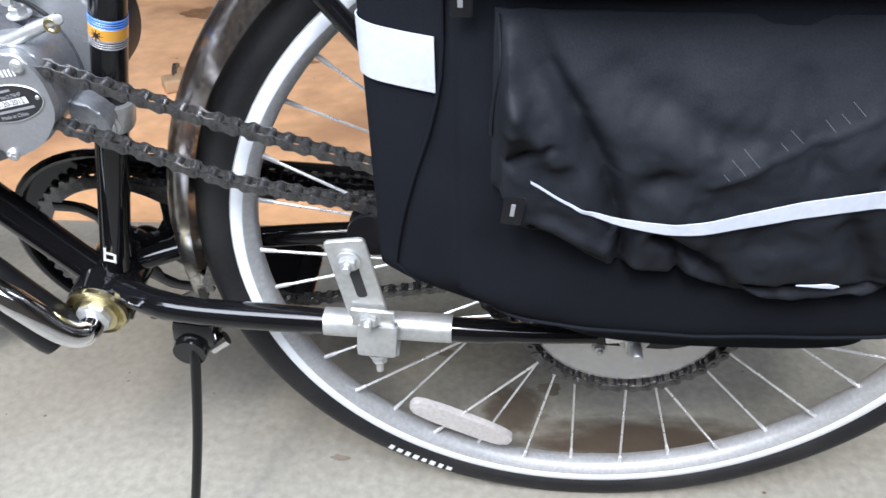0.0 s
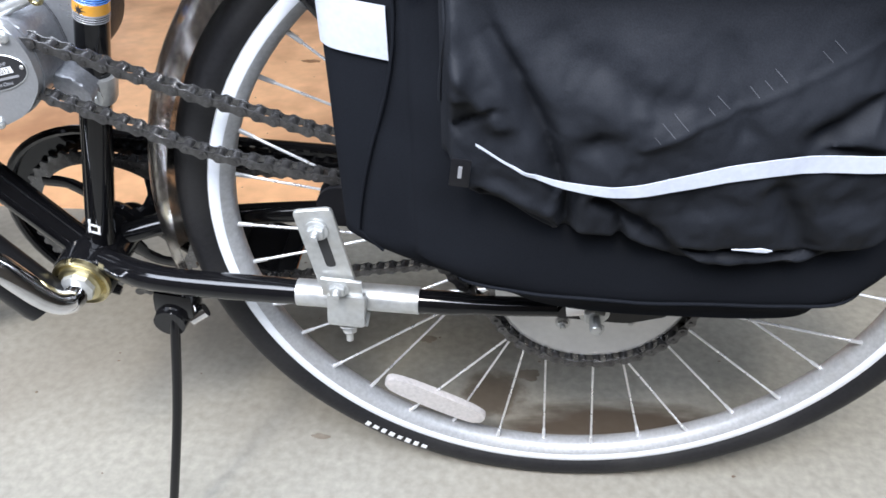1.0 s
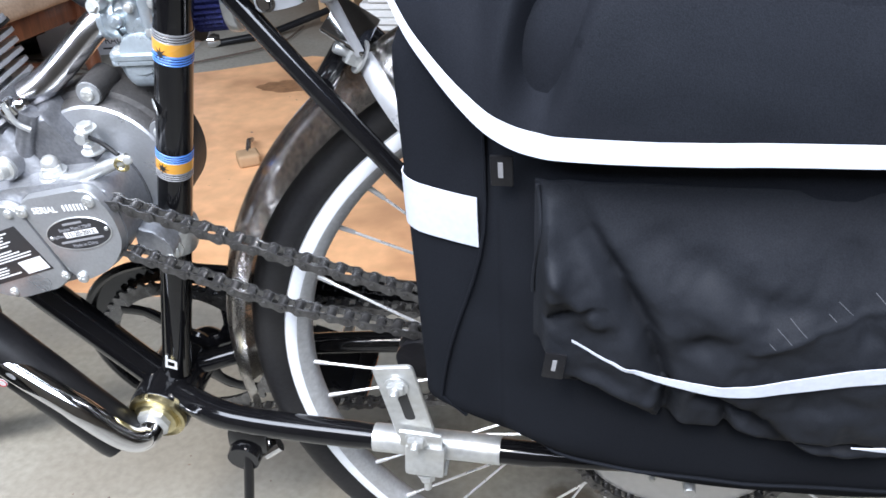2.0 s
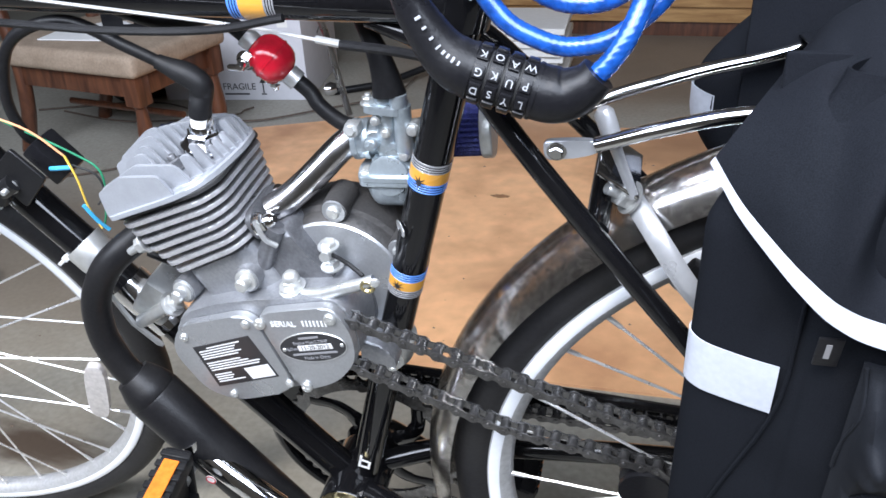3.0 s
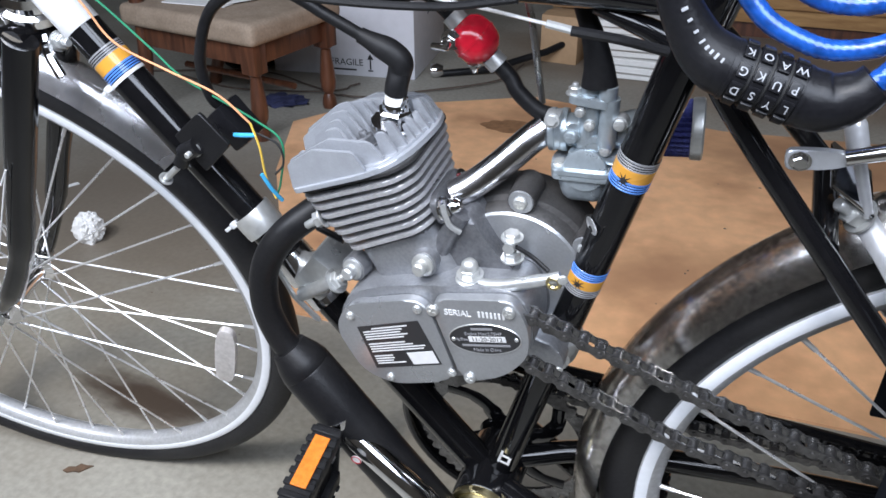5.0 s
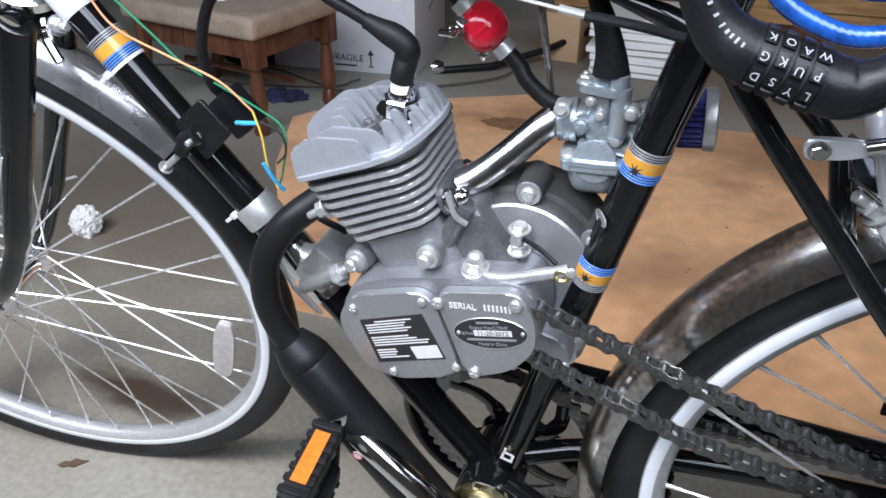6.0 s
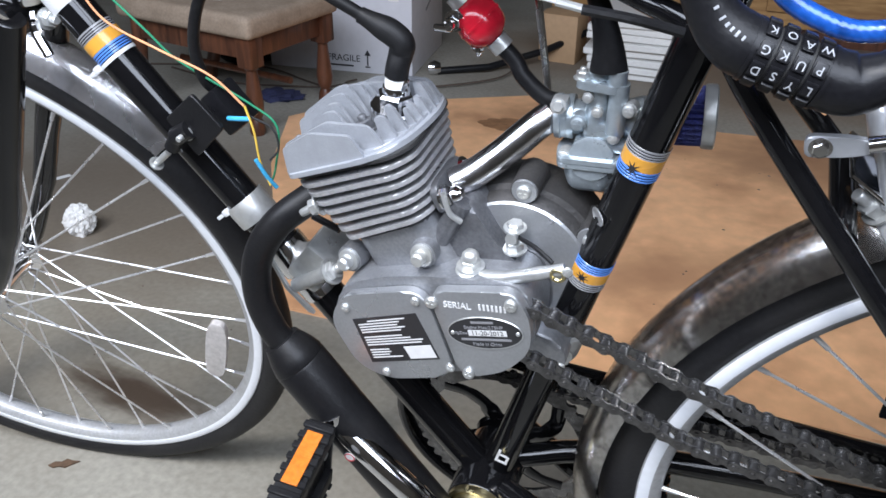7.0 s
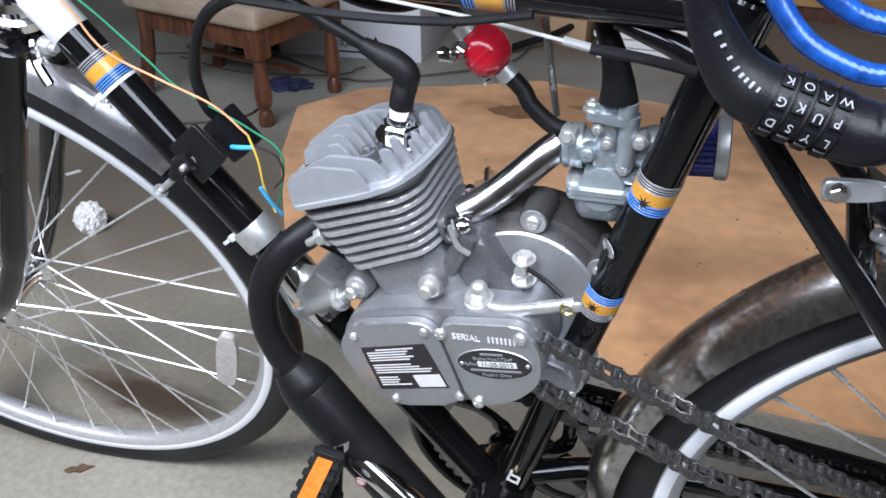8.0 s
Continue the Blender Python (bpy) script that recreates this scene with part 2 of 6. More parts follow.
def rounded(outline, r, k=4):
    """Rounds the corners of a closed 2D outline."""
    out, n = [], len(outline)
    for i in range(n):
        a, b, c = Vector(outline[i - 1]), Vector(outline[i]), Vector(outline[(i + 1) % n])
        d = min(r, (a - b).length * 0.45, (c - b).length * 0.45)
        p, q = b + (a - b).normalized() * d, b + (c - b).normalized() * d
        for j in range(k + 1):
            t = j / k
            out.append(tuple(p * (1 - t) ** 2 + b * 2 * t * (1 - t) + q * t * t))
    return out


def prism(outline, h0, h1, m=ID, bevel=0.0, seg=2):
    """A plate: 2D outline in x, y raised from h0 to h1 along z."""
    bm = bmesh.new()
    lo = [bm.verts.new((x, y, h0)) for x, y in outline]
    hi = [bm.verts.new((x, y, h1)) for x, y in outline]
    bm.faces.new(lo[::-1])
    top = bm.faces.new(hi)
    n = len(lo)
    for i in range(n):
        bm.faces.new((lo[i], lo[(i + 1) % n], hi[(i + 1) % n], hi[i]))
    if bevel > 0:
        bmesh.ops.bevel(bm, geom=list(top.edges), offset=bevel, segments=seg, affect="EDGES", profile=0.6)
    return moved(bm, m)


# a plate drawn in the bicycle's x, z with its outer face towards the rider's left (-y)
SIDE = Matrix(((1, 0, 0, 0), (0, 0, -1, 0), (0, 1, 0, 0), (0, 0, 0, 1)))


def hexbolt(r, h, m, shank=0.0, washer=True, dome=False):
    """A hex nut or bolt head seated at m's origin and standing along m's z."""
    hexo = [(r * math.cos(math.pi / 3 * i), r * math.sin(math.pi / 3 * i)) for i in range(6)]
    bm = prism(hexo, 0.0, h, bevel=r * 0.12, seg=1)
    if washer:
        bm = join(bm, lathe([(0, 0), (r * 1.35, 0), (r * 1.35, r * 0.22), (0, r * 0.22)], n=20))
    if shank > 0:
        top = [(0, h * 0.9), (r * 0.5, h * 0.9), (r * 0.5, h + shank), (r * 0.42, h + shank + r * 0.1), (0, h + shank + r * 0.1)]
        bm = join(bm, lathe(top, n=14))
    if dome:
        bm = join(bm, lathe([(r * 0.85, h), (r * 0.8, h + r * 0.5), (r * 0.5, h + r * 0.85), (0, h + r)], n=16))
    return moved(bm, m)


def screw(r, m):
    """A pan-head screw with a cross slot."""
    bm = lathe([(r, 0), (r, r * 0.35), (r * 0.8, r * 0.6), (r * 0.4, r * 0.68), (0, r * 0.68)], n=16)
    for a in (0, math.pi / 2):
        bm = join(bm, box((r * 1.1, r * 0.22, r * 0.1), Matrix.Rotation(a, 4, "Z") @ Matrix.Translation((0, 0, r * 0.7))))
    return moved(bm, m)


def text_mesh(body, size, m, align="CENTER", depth=0.0002):
    cu = bpy.data.curves.new("text", "FONT")
    cu.body, cu.size, cu.align_x, cu.align_y, cu.extrude = body, size, align, "CENTER", depth
    ob = bpy.data.objects.new("text", cu)
    scene.collection.objects.link(ob)
    bpy.context.view_layer.update()
    me = bpy.data.meshes.new_from_object(ob.evaluated_get(bpy.context.evaluated_depsgraph_get()))
    bm = bmesh.new()
    bm.from_mesh(me)
    bpy.data.objects.remove(ob)
    bpy.data.meshes.remove(me)
    return moved(bm, m)


# ---- garage ----
CONCRETE = material("worn concrete", (0.300, 0.284, 0.242), 0.62, 0, 0.15, 90, 0.40, 0.65, (0.165, 0.138, 0.105), 1.7, rough_var=0.18)


def stain_or_shadow(mat, centre, size, turn, colour, amount, edge):
    """A soft-edged stain or painted shadow of uneven outline, mixed into a surface's colour."""
    nt = mat.node_tree
    shader = nt.nodes["Principled BSDF"]
    before = shader.inputs["Base Color"].links[0].from_socket
    co, mp, rag = nt.nodes.new("ShaderNodeTexCoord"), nt.nodes.new("ShaderNodeMapping"), nt.nodes.new("ShaderNodeTexNoise")
    mp.vector_type = "TEXTURE"
    mp.inputs["Location"].default_value, mp.inputs["Rotation"].default_value, mp.inputs["Scale"].default_value = (*centre, 0), (0, 0, radians(turn)), (*size, 1)
    rag.inputs["Scale"].default_value, rag.inputs["Detail"].default_value = 2.4, 6.0
    length, add, fall, mix = nt.nodes.new("ShaderNodeVectorMath"), nt.nodes.new("ShaderNodeMath"), nt.nodes.new("ShaderNodeMapRange"), nt.nodes.new("ShaderNodeMix")
    length.operation, add.operation, mix.data_type, fall.interpolation_type = "LENGTH", "MULTIPLY_ADD", "RGBA", "SMOOTHSTEP"
    nt.links.new(co.outputs["Object"], mp.inputs["Vector"])
    nt.links.new(mp.outputs[0], length.inputs[0])
    nt.links.new(mp.outputs[0], rag.inputs["Vector"])
    nt.links.new(rag.outputs["Fac"], add.inputs[0])
    add.inputs[1].default_value = 0.9
    nt.links.new(length.outputs["Value"], add.inputs[2])
    fall.inputs["From Min"].default_value, fall.inputs["From Max"].default_value = 1.45 - edge, 1.45
    fall.inputs["To Min"].default_value, fall.inputs["To Max"].default_value = amount, 0.0
    nt.links.new(add.outputs[0], fall.inputs["Value"])
    nt.links.new(fall.outputs[0], mix.inputs["Factor"])
    nt.links.new(before, mix.inputs["A"])
    mix.inputs["B"].default_value = (*colour, 1)
    nt.links.new(mix.outputs["Result"], shader.inputs["Base Color"])


stain_or_shadow(CONCRETE, (-1.55, 0.75), (0.85, 0.50), 0, (0.150, 0.115, 0.082), 0.75, 0.7)
stain_or_shadow(CONCRETE, (-0.10, 2.45), (1.5, 0.75), 0, (0.165, 0.115, 0.075), 0.75, 0.6)
stain_or_shadow(CONCRETE, (-0.065, 0.112), (0.050, 0.050), 0, (0.085, 0.062, 0.042), 0.85, 0.5)
# Shadows of the rear and front tyres, painted into the floor's colour.
stain_or_shadow(CONCRETE, (0.085, 0.070), (0.185, 0.048), 4, (0.055, 0.036, 0.022), 0.90, 0.6)
stain_or_shadow(CONCRETE, (-1.10, 0.205), (0.20, 0.055), -6, (0.050, 0.030, 0.018), 0.92, 0.7)
BOARD = material("brown fibreboard", (0.84, 0.47, 0.245), 0.50, 0, 0.10, 26, 0.25, 0.80, (0.42, 0.205, 0.105), 4.2)
stain_or_shadow(BOARD, (0.10, 1.62), (0.62, 0.36), 8, (0.30, 0.165, 0.090), 0.75, 0.6)
stain_or_shadow(BOARD, (-0.60, 1.62), (0.45, 0.20), -4, (0.36, 0.190, 0.100), 0.65, 0.6)
stain_or_shadow(BOARD, (-0.35, 0.90), (0.34, 0.10), 30, (0.46, 0.25, 0.130), 0.5, 0.6)
WALL = material("painted plasterboard", (0.20, 0.18, 0.155), 0.8, 0, 0.08, 40, 0.15, 0.3, (0.20, 0.17, 0.14), 1.5)
CEIL = material("dim ceiling board", (0.11, 0.105, 0.10), 0.85, 0, 0.05, 30)
DRIVE = material("pale driveway concrete", (0.42, 0.41, 0.39), 0.8, 0, 0.1, 20, 0.2, 0.4, (0.33, 0.32, 0.3), 1.0)

solid("floor", prism([(-5.0, -1.1), (3.6, -1.1), (3.6, 5.6), (-5.0, 5.6)], -0.10, 0.0), CONCRETE, "grey stained concrete garage floor with painted wheel shadows", "floor", "structure")
solid("ground", prism([(-60, -80), (60, -80), (60, -1.1), (-60, -1.1)], -0.12, -0.012), DRIVE, "unseen pale concrete driveway outside the added window", "ground", "structure")
solid("fibreboard_sheet", prism([(-1.50, 1.36), (-1.37, 1.05), (-1.02, 0.50), (0.35, 0.52), (0.45, 1.78), (-0.33, 1.70), (-0.90, 1.80), (-1.15, 1.66), (-1.38, 1.56)], 0.0, 0.006),
      BOARD, "thin brown fibreboard sheet lying on the concrete", "board")
solid("wall_back", box((8.8, 0.12, 2.6), pose(-0.7, 5.66, 1.3)), WALL, "tan painted back wall of the garage", "wall", "structure")
solid("wall_west", box((0.12, 6.7, 2.6), pose(-5.06, 2.25, 1.3)), WALL, "tan painted side wall of the garage", "wall", "structure")
solid("wall_east", box((0.12, 6.7, 2.6), pose(3.66, 2.25, 1.3)), WALL, "tan painted side wall of the garage", "wall", "structure")
# Unseen wall, solid below the opening to narrow the reflected daylight.
solid("unseen_wall_front", join(box((2.9, 0.12, 2.6), pose(-3.55, -1.16, 1.3)), box((2.6, 0.12, 2.6), pose(2.3, -1.16, 1.3)), box((3.1, 0.12, 0.12), pose(-0.55, -1.16, 2.54)), box((3.1, 0.12, 1.20), pose(-0.55, -1.16, 0.60))),
      WALL, "unseen front wall, added to narrow the daylight opening", "wall", "structure")
# Ceiling out of view, dark so the gloss paint reflects less.
solid("ceiling", box((8.84, 6.94, 0.1), pose(-0.7, 2.25, 2.65)), CEIL, "unseen garage ceiling, kept dark to limit bounce light", "ceiling", "structure")

# Window added out of view to hold the daylight lamp.
FRAME = material("white window paint", (0.72, 0.71, 0.68), 0.5, 0, 0.05, 60, 0.1, 0.2, (0.6, 0.58, 0.54), 6)
window = thing("added_window_1", "wide white-framed window, unseen, added in the front wall", "window", (-0.55, -1.16, 1.20), ID, kind="structure")
for z in (1.225, 2.455):
    part("added_window_frame", box((3.1, 0.08, 0.05), pose(-0.55, -1.18, z), 0.004), FRAME, window)
for x in (-2.075, -0.55, 0.975):
    part("added_window_frame", box((0.05, 0.08, 1.18), pose(x, -1.18, 1.840), 0.004), FRAME, window)
part("added_window_sill", box((3.2, 0.16, 0.03), pose(-0.55, -1.14, 1.186), 0.004), FRAME, window)


# ---- bicycle ----
bicycle = thing("bicycle", "black town bicycle with chrome rack, leaning on its kickstand", "bicycle", (-0.45, 0, -0.348))
HUB = Vector((0.018, 0, -0.016))
BB = Vector((-0.446, 0, -0.045))


def wheel(m, hub_off, flange, label, turn, rear):
    """A spoked wheel with tyre, rim and hub; its axle is the frame's z after SIDE."""
    hub = part("wheel", lathe([(0.006, -0.062), (0.006, -0.05), (0.014, -0.046), (0.014, -flange - 0.003), (0.024, -flange - 0.003), (0.024, -flange),
                               (0.0155, -flange + 0.005), (0.0145, 0), (0.0155, flange - 0.005), (0.024, flange), (0.024, flange + 0.003), (0.014, flange + 0.003),
                               (0.014, 0.046), (0.006, 0.05), (0.006, 0.062)], Matrix.Translation(hub_off) @ SIDE), CHROME, bicycle, label)
    hub.matrix_basis = m
    sec = [(0.3305 + 0.0178 * math.cos(a), 0.0182 * math.sin(a)) for a in [radians(-128 + 256 * i / 20) for i in range(21)]]
    tyre = part("tyre", lathe(sec + [(0.3165, 0.011), (0.3165, -0.011)], SIDE, 120, closed=True), RUBBER, hub, "black road tyre with dusty sidewalls")
    rim = part("rim", lathe([(0.317, 0.0115), (0.3175, 0.0128), (0.3165, 0.0136), (0.3065, 0.0132), (0.3050, 0.0122), (0.2995, 0.0085), (0.2975, 0.004), (0.2975, -0.004), (0.2995, -0.0085), (0.3050, -0.0122),
                             (0.3065, -0.0132), (0.3165, -0.0136), (0.3175, -0.0128), (0.317, -0.0115)], SIDE, 120, closed=True), RIM, hub, "pale aluminium rim")
    for s in (-1, 1):
        part("brake_track", lathe([(0.3068, s * 0.0128), (0.3068, s * 0.01355), (0.3072, s * 0.0138), (0.3158, s * 0.0141), (0.3163, s * 0.0138), (0.3163, s * 0.0130)], SIDE, 120, closed=True), TRACK, rim, "bright machined brake track")
    made = []
    for kind in range(4):
        side, lean = (1 if kind % 2 == 0 else -1), (1 if kind < 2 else -1)
        a0 = 2 * math.pi * kind / 36
        b0 = a0 + lean * radians(58)
        p = Vector((0.022 * math.cos(b0), -side * (flange + 0.001), 0.022 * math.sin(b0)))
        q = Vector((0.2985 * math.cos(a0), -side * 0.003, 0.2985 * math.sin(a0)))
        d = (q - p).normalized()
        bm = join(tube([p, q - d * 0.013], 0.00125, 6), tube([q - d * 0.014, q - d * 0.003, q], [0.0018, 0.0021, 0.0026], 7))
        me = part("spoke", bm, SPOKE, hub)
        made.append(me)
        me.matrix_basis = Matrix.Rotation(turn, 4, "Y")
        for j in range(1, 9):
            o = part("spoke", me.data, None, hub)
            o.matrix_basis = Matrix.Rotation(turn - 2 * math.pi * j / 9, 4, "Y")
    return hub, tyre, rim


def bike_reflector(parent, angle, length, r, y, label):
    """A boat-shaped clear reflector clipped between spokes."""
    out = [(length * 0.5 * math.copysign(abs(math.cos(a)) ** 0.7, math.cos(a)), 0.0125 * math.copysign(abs(math.sin(a)) ** 0.55, math.sin(a))) for a in [2 * math.pi * (i + 0.5) / 36 for i in range(36)]]
    m = Matrix.Rotation(angle, 4, "Y") @ pose(0, y, -r) @ SIDE
    ref = part("reflector", prism(out, -0.004, 0.004, m, bevel=0.0025), CLEARREF, parent, label)
    return ref


rear_hub, rear_tyre, rear_rim = wheel(ID, HUB, 0.030, "chrome rear hub with laced spokes", radians(1), True)
FC = Vector((-1.0592, 0.0620, -0.0160))
FN = Vector((0.15443, -0.98313, -0.09798)).normalized()
FX = (-FN).cross(Vector((0, 0, 1))).normalized()
FRONT = Matrix((FX, -FN, FX.cross(-FN))).transposed().to_4x4()
FRONT.translation = FC
front_hub, front_tyre, front_rim = wheel(FRONT, Vector((0, 0, 0)), 0.034, "chrome front hub with laced spokes", radians(5), False)
bike_reflector(rear_hub, radians(29), 0.118, 0.256, -0.010, "clear spoke reflector, scuffed")
bike_reflector(front_hub, radians(-74), 0.100, 0.262, -0.012, "clear spoke reflector")


# worn maker's lettering on the rear tyre as plain bars
for i in range(8):
    a = radians(-127.0 + i * 1.75)
    m = Matrix.Rotation(-a, 4, "Y") @ pose(0.3300, -0.0186, 0) @ pose(0, 0, 0, 0, 0, -8)
    part("print_bar", box((0.0062 - 0.0014 * (i % 3 == 1), 0.0005, 0.0052 + 0.0010 * (i % 2)), m), WHITE, rear_tyre)


def frame_tube(name, pts, r, mat=PAINT, label="", n=20, flat=1.0, parent=None):
    return part(name, tube(pts, r, n, flat=flat), mat, parent or bicycle, label)


ST0, ST1 = BB + Vector((0.004, 0, 0)), Vector((-0.3135, 0, 0.417))
seat_tube = frame_tube("seat_tube", [ST0, ST0.lerp(ST1, 0.5), ST1], 0.0130, label="black glossy seat tube with gold and blue bands")
DT0, DT1 = BB, Vector((-0.806, 0.006, 0.411))
down_tube = frame_tube("down_tube", [DT0, DT0.lerp(DT1, 0.5), DT1], 0.0146, label="black glossy down tube with a gold and blue band", n=24)
TT0, TT1 = Vector((-0.318, 0, 0.419)), Vector((-0.800, 0.006, 0.424))
top_tube = frame_tube("top_tube", [TT0, TT1], 0.0135, label="black glossy top tube with a gold and blue band")
frame_tube("head_tube", [(-0.797, 0.008, 0.385), (-0.765, 0.008, 0.485)], 0.019, label="black head tube")
frame_tube("seat_post", [ST1 - (ST1 - ST0).normalized() * 0.01, ST1 + (ST1 - ST0).normalized() * 0.12], 0.0115, CHROME)
part("seat_clamp", lathe([(0.0134, -0.011), (0.0165, -0.010), (0.0165, 0.010), (0.0134, 0.011)], along(ST1 - ST0, ST1), 24), PAINT, bicycle)
part("bottom_bracket", lathe([(0.0, -0.034), (0.027, -0.034), (0.028, -0.032), (0.028, 0.032), (0.027, 0.034), (0.0, 0.034)], Matrix.Translation(BB) @ SIDE, 36), PAINT, bicycle, "black bottom bracket shell")
part("bearing_cup", lathe([(0.0265, 0.0335), (0.0265, 0.039), (0.0245, 0.0405), (0.0225, 0.039), (0.0205, 0.0385), (0.0195, 0.042), (0.014, 0.043), (0.0, 0.043)],
                          Matrix.Translation(BB) @ SIDE, 36), BRASS, bicycle, "yellow zinc bearing cup")
part("lock_nut", lathe([(0.0, 0.042), (0.0155, 0.042), (0.0155, 0.048), (0.012, 0.050), (0.0, 0.050)], Matrix.Translation(BB) @ SIDE, 8), ZINC, bicycle)


def band(axis0, axis1, f, r, tube_ob, widths):
    """Painted rings round a tube at the fraction f of its axis."""
    a, b = Vector(axis0), Vector(axis1)
    d = (b - a).normalized()
    p = a.lerp(b, f)
    h = 0.0
    for w, mat in widths:
        if mat is not None:
            part("decal_band", lathe([(r + 0.0003, h), (r + 0.0005, h + 0.0002), (r + 0.0005, h + w - 0.0002), (r + 0.0003, h + w)], along(d, p), 32), mat, tube_ob)
        h += w


LINES_B = [(0.0012, BLUE), (0.0007, None)] * 3 + [(0.0016, BLUE)]
LINES_G = [(0.0011, GREY), (0.0007, None)] * 3 + [(0.0015, GREY)]
band(ST0, ST1, 0.5350, 0.0130, seat_tube, LINES_G + [(0.0088, GOLD)] + LINES_B)
band(ST0, ST1, 0.7355, 0.0130, seat_tube, LINES_B + [(0.0088, GOLD)] + LINES_G)
band(DT0, DT1, 0.806, 0.0146, down_tube, LINES_B + [(0.0092, GOLD)] + LINES_G)
band(TT0, TT1, 0.225, 0.0135, top_tube, LINES_G + [(0.0165, GOLD)] + LINES_B)

# the star on each gold band, a plain black shape
for f, tube_ob, a, b, r in ((0.5565, seat_tube, ST0, ST1, 0.0130), (0.7520, seat_tube, ST0, ST1, 0.0130)):
    d = (b - a).normalized()
    c = a.lerp(b, f) + Vector((-0.004, 0, 0.001))
    star = []
    for i in range(16):
        rr = 0.0052 if i % 2 == 0 else 0.0016
        star.append((rr * math.cos(math.pi * i / 8), rr * math.sin(math.pi * i / 8)))
    bm = prism(star, 0, 0.0002)
    for v in bm.verts:
        ang = v.co.x / r - 0.28
        v.co = Vector(((r + 0.0006 + v.co.z) * math.sin(ang), -(r + 0.0006 + v.co.z) * math.cos(ang), v.co.y))
    part("decal_star", moved(bm, along(d, a.lerp(b, f), (0, 1, 0)) @ Matrix.Rotation(radians(0), 4, "Z")), BLACKPRINT, tube_ob)

# small silver badge on the front of the seat tube
bd = Vector((-0.82, -0.57, 0)).normalized()
badge = lathe([(0.0, 0.0), (0.0085, 0.0), (0.0085, 0.0005), (0.0068, 0.0009), (0.0060, 0.0004), (0.0, 0.0004)], n=24)
bmesh.ops.scale(badge, vec=(0.62, 1.0, 1.0), verts=badge.verts)
part("badge", moved(badge, along(bd, ST0.lerp(ST1, 0.662) + bd * 0.0130, (1, 0, 0))), DISC, seat_tube, "small silver oval badge")

# white angular mark low on the seat tube
for k, (w, h, dx, dz) in enumerate(((0.0022, 0.016, -0.0046, 0), (0.0085, 0.0022, -0.001, -0.008), (0.0085, 0.0022, -0.001, 0.001), (0.0022, 0.008, 0.0032, -0.004))):
    part("decal_mark", box((w, 0.0006, h), Matrix.Translation(ST0.lerp(ST1, 0.104) + Vector((dx, -0.0131, dz))) @ pose(0, 0, 0, 0, 16, 0)), WHITE, seat_tube)
# pale strip and band high on the down tube
part("decal_strip", lathe([(0.0148, 0), (0.0151, 0.0005), (0.0151, 0.050), (0.0148, 0.0505)], along(DT1 - DT0, DT0.lerp(DT1, 0.882)), 32), WHITE, down_tube, "white sticker wrapped round the tube")

# rear triangle
part("chain_stay", tube(spline([(-0.425, -0.022, -0.032), (-0.36, -0.047, -0.026), (-0.23, -0.058, -0.0215), (-0.08, -0.063, -0.0205), (-0.012, -0.063, -0.018)], 6),
                               [0.0125] * 6 + [0.0118] * 6 + [0.0105] * 6 + [0.0085] * 7, 16), PAINT, bicycle)
part("chain_stay", tube(spline([(-0.425, 0.022, -0.036), (-0.36, 0.045, -0.032), (-0.23, 0.058, -0.026), (-0.08, 0.063, -0.022), (0.0, 0.063, -0.016)], 6), 0.0105, 14), PAINT, bicycle)
for s in (-1, 1):
    part("seat_stay", tube(spline([(-0.316, s * 0.014, 0.402), (-0.2885, s * 0.036, 0.365), (-0.193, s * 0.056, 0.252), (-0.06, s * 0.064, 0.090), (0.008, s * 0.064, 0.000)], 6), 0.0066, 14), PAINT, bicycle)
    part("dropout", prism(rounded([(-0.035, -0.012), (0.028, -0.014), (0.062, -0.004), (0.060, 0.010), (0.020, 0.018), (-0.02, 0.012)], 0.008, 3), -0.0025, 0.0025,
                          Matrix.Translation((HUB.x, s * 0.064, HUB.z)) @ SIDE, bevel=0.001, seg=1), PAINT, bicycle)
    part("axle_nut", hexbolt(0.0095, 0.009, Matrix.Translation((HUB.x, s * 0.068, HUB.z)) @ along((0, s, 0)), 0.012), ZINC, bicycle, "zinc axle nut")
part("axle_tab", box((0.024, 0.0025, 0.014), pose(HUB.x - 0.012, -0.0705, HUB.z + 0.004, 0, -8, 0), 0.002), CHROME, bicycle)
part("seat_stay_bridge", tube([(-0.232, -0.045, 0.298), (-0.232, 0.045, 0.298)], 0.0075, 12), PAINT, bicycle)

# mudguards
def mudguard(m, a0, a1, r, w, name, label, mat):
    """A curved blade round the wheel from angle a0 to a1 (degrees, from the rear, upwards)."""
    bm = bmesh.new()
    n, k = 56, 12
    grid = []
    for i in range(n + 1):
        a = radians(a0 + (a1 - a0) * i / n)
        row = []
        for j in range(k + 1):
            s = -1 + 2 * j / k
            rr = r - 0.020 * abs(s) ** 2.1 - (0.004 if abs(s) > 0.98 else 0)
            row.append(bm.verts.new((rr * math.cos(a), s * w, rr * math.sin(a))))
        grid.append(row)
    for i in range(n):
        for j in range(k):
            bm.faces.new((grid[i][j], grid[i][j + 1], grid[i + 1][j + 1], grid[i + 1][j]))
    bmesh.ops.solidify(bm, geom=bm.faces[:], thickness=0.0014)
    ob = part(name, bm, mat, bicycle, label)
    ob.matrix_basis = m
    return ob


mudguard(ID, 40, 186, 0.3705, 0.0265, "mudguard", "polished rear mudguard, dusty and scuffed", FENDER)
mudguard(FRONT, 38, 158, 0.372, 0.024, "mudguard", "polished front mudguard", GUARD)

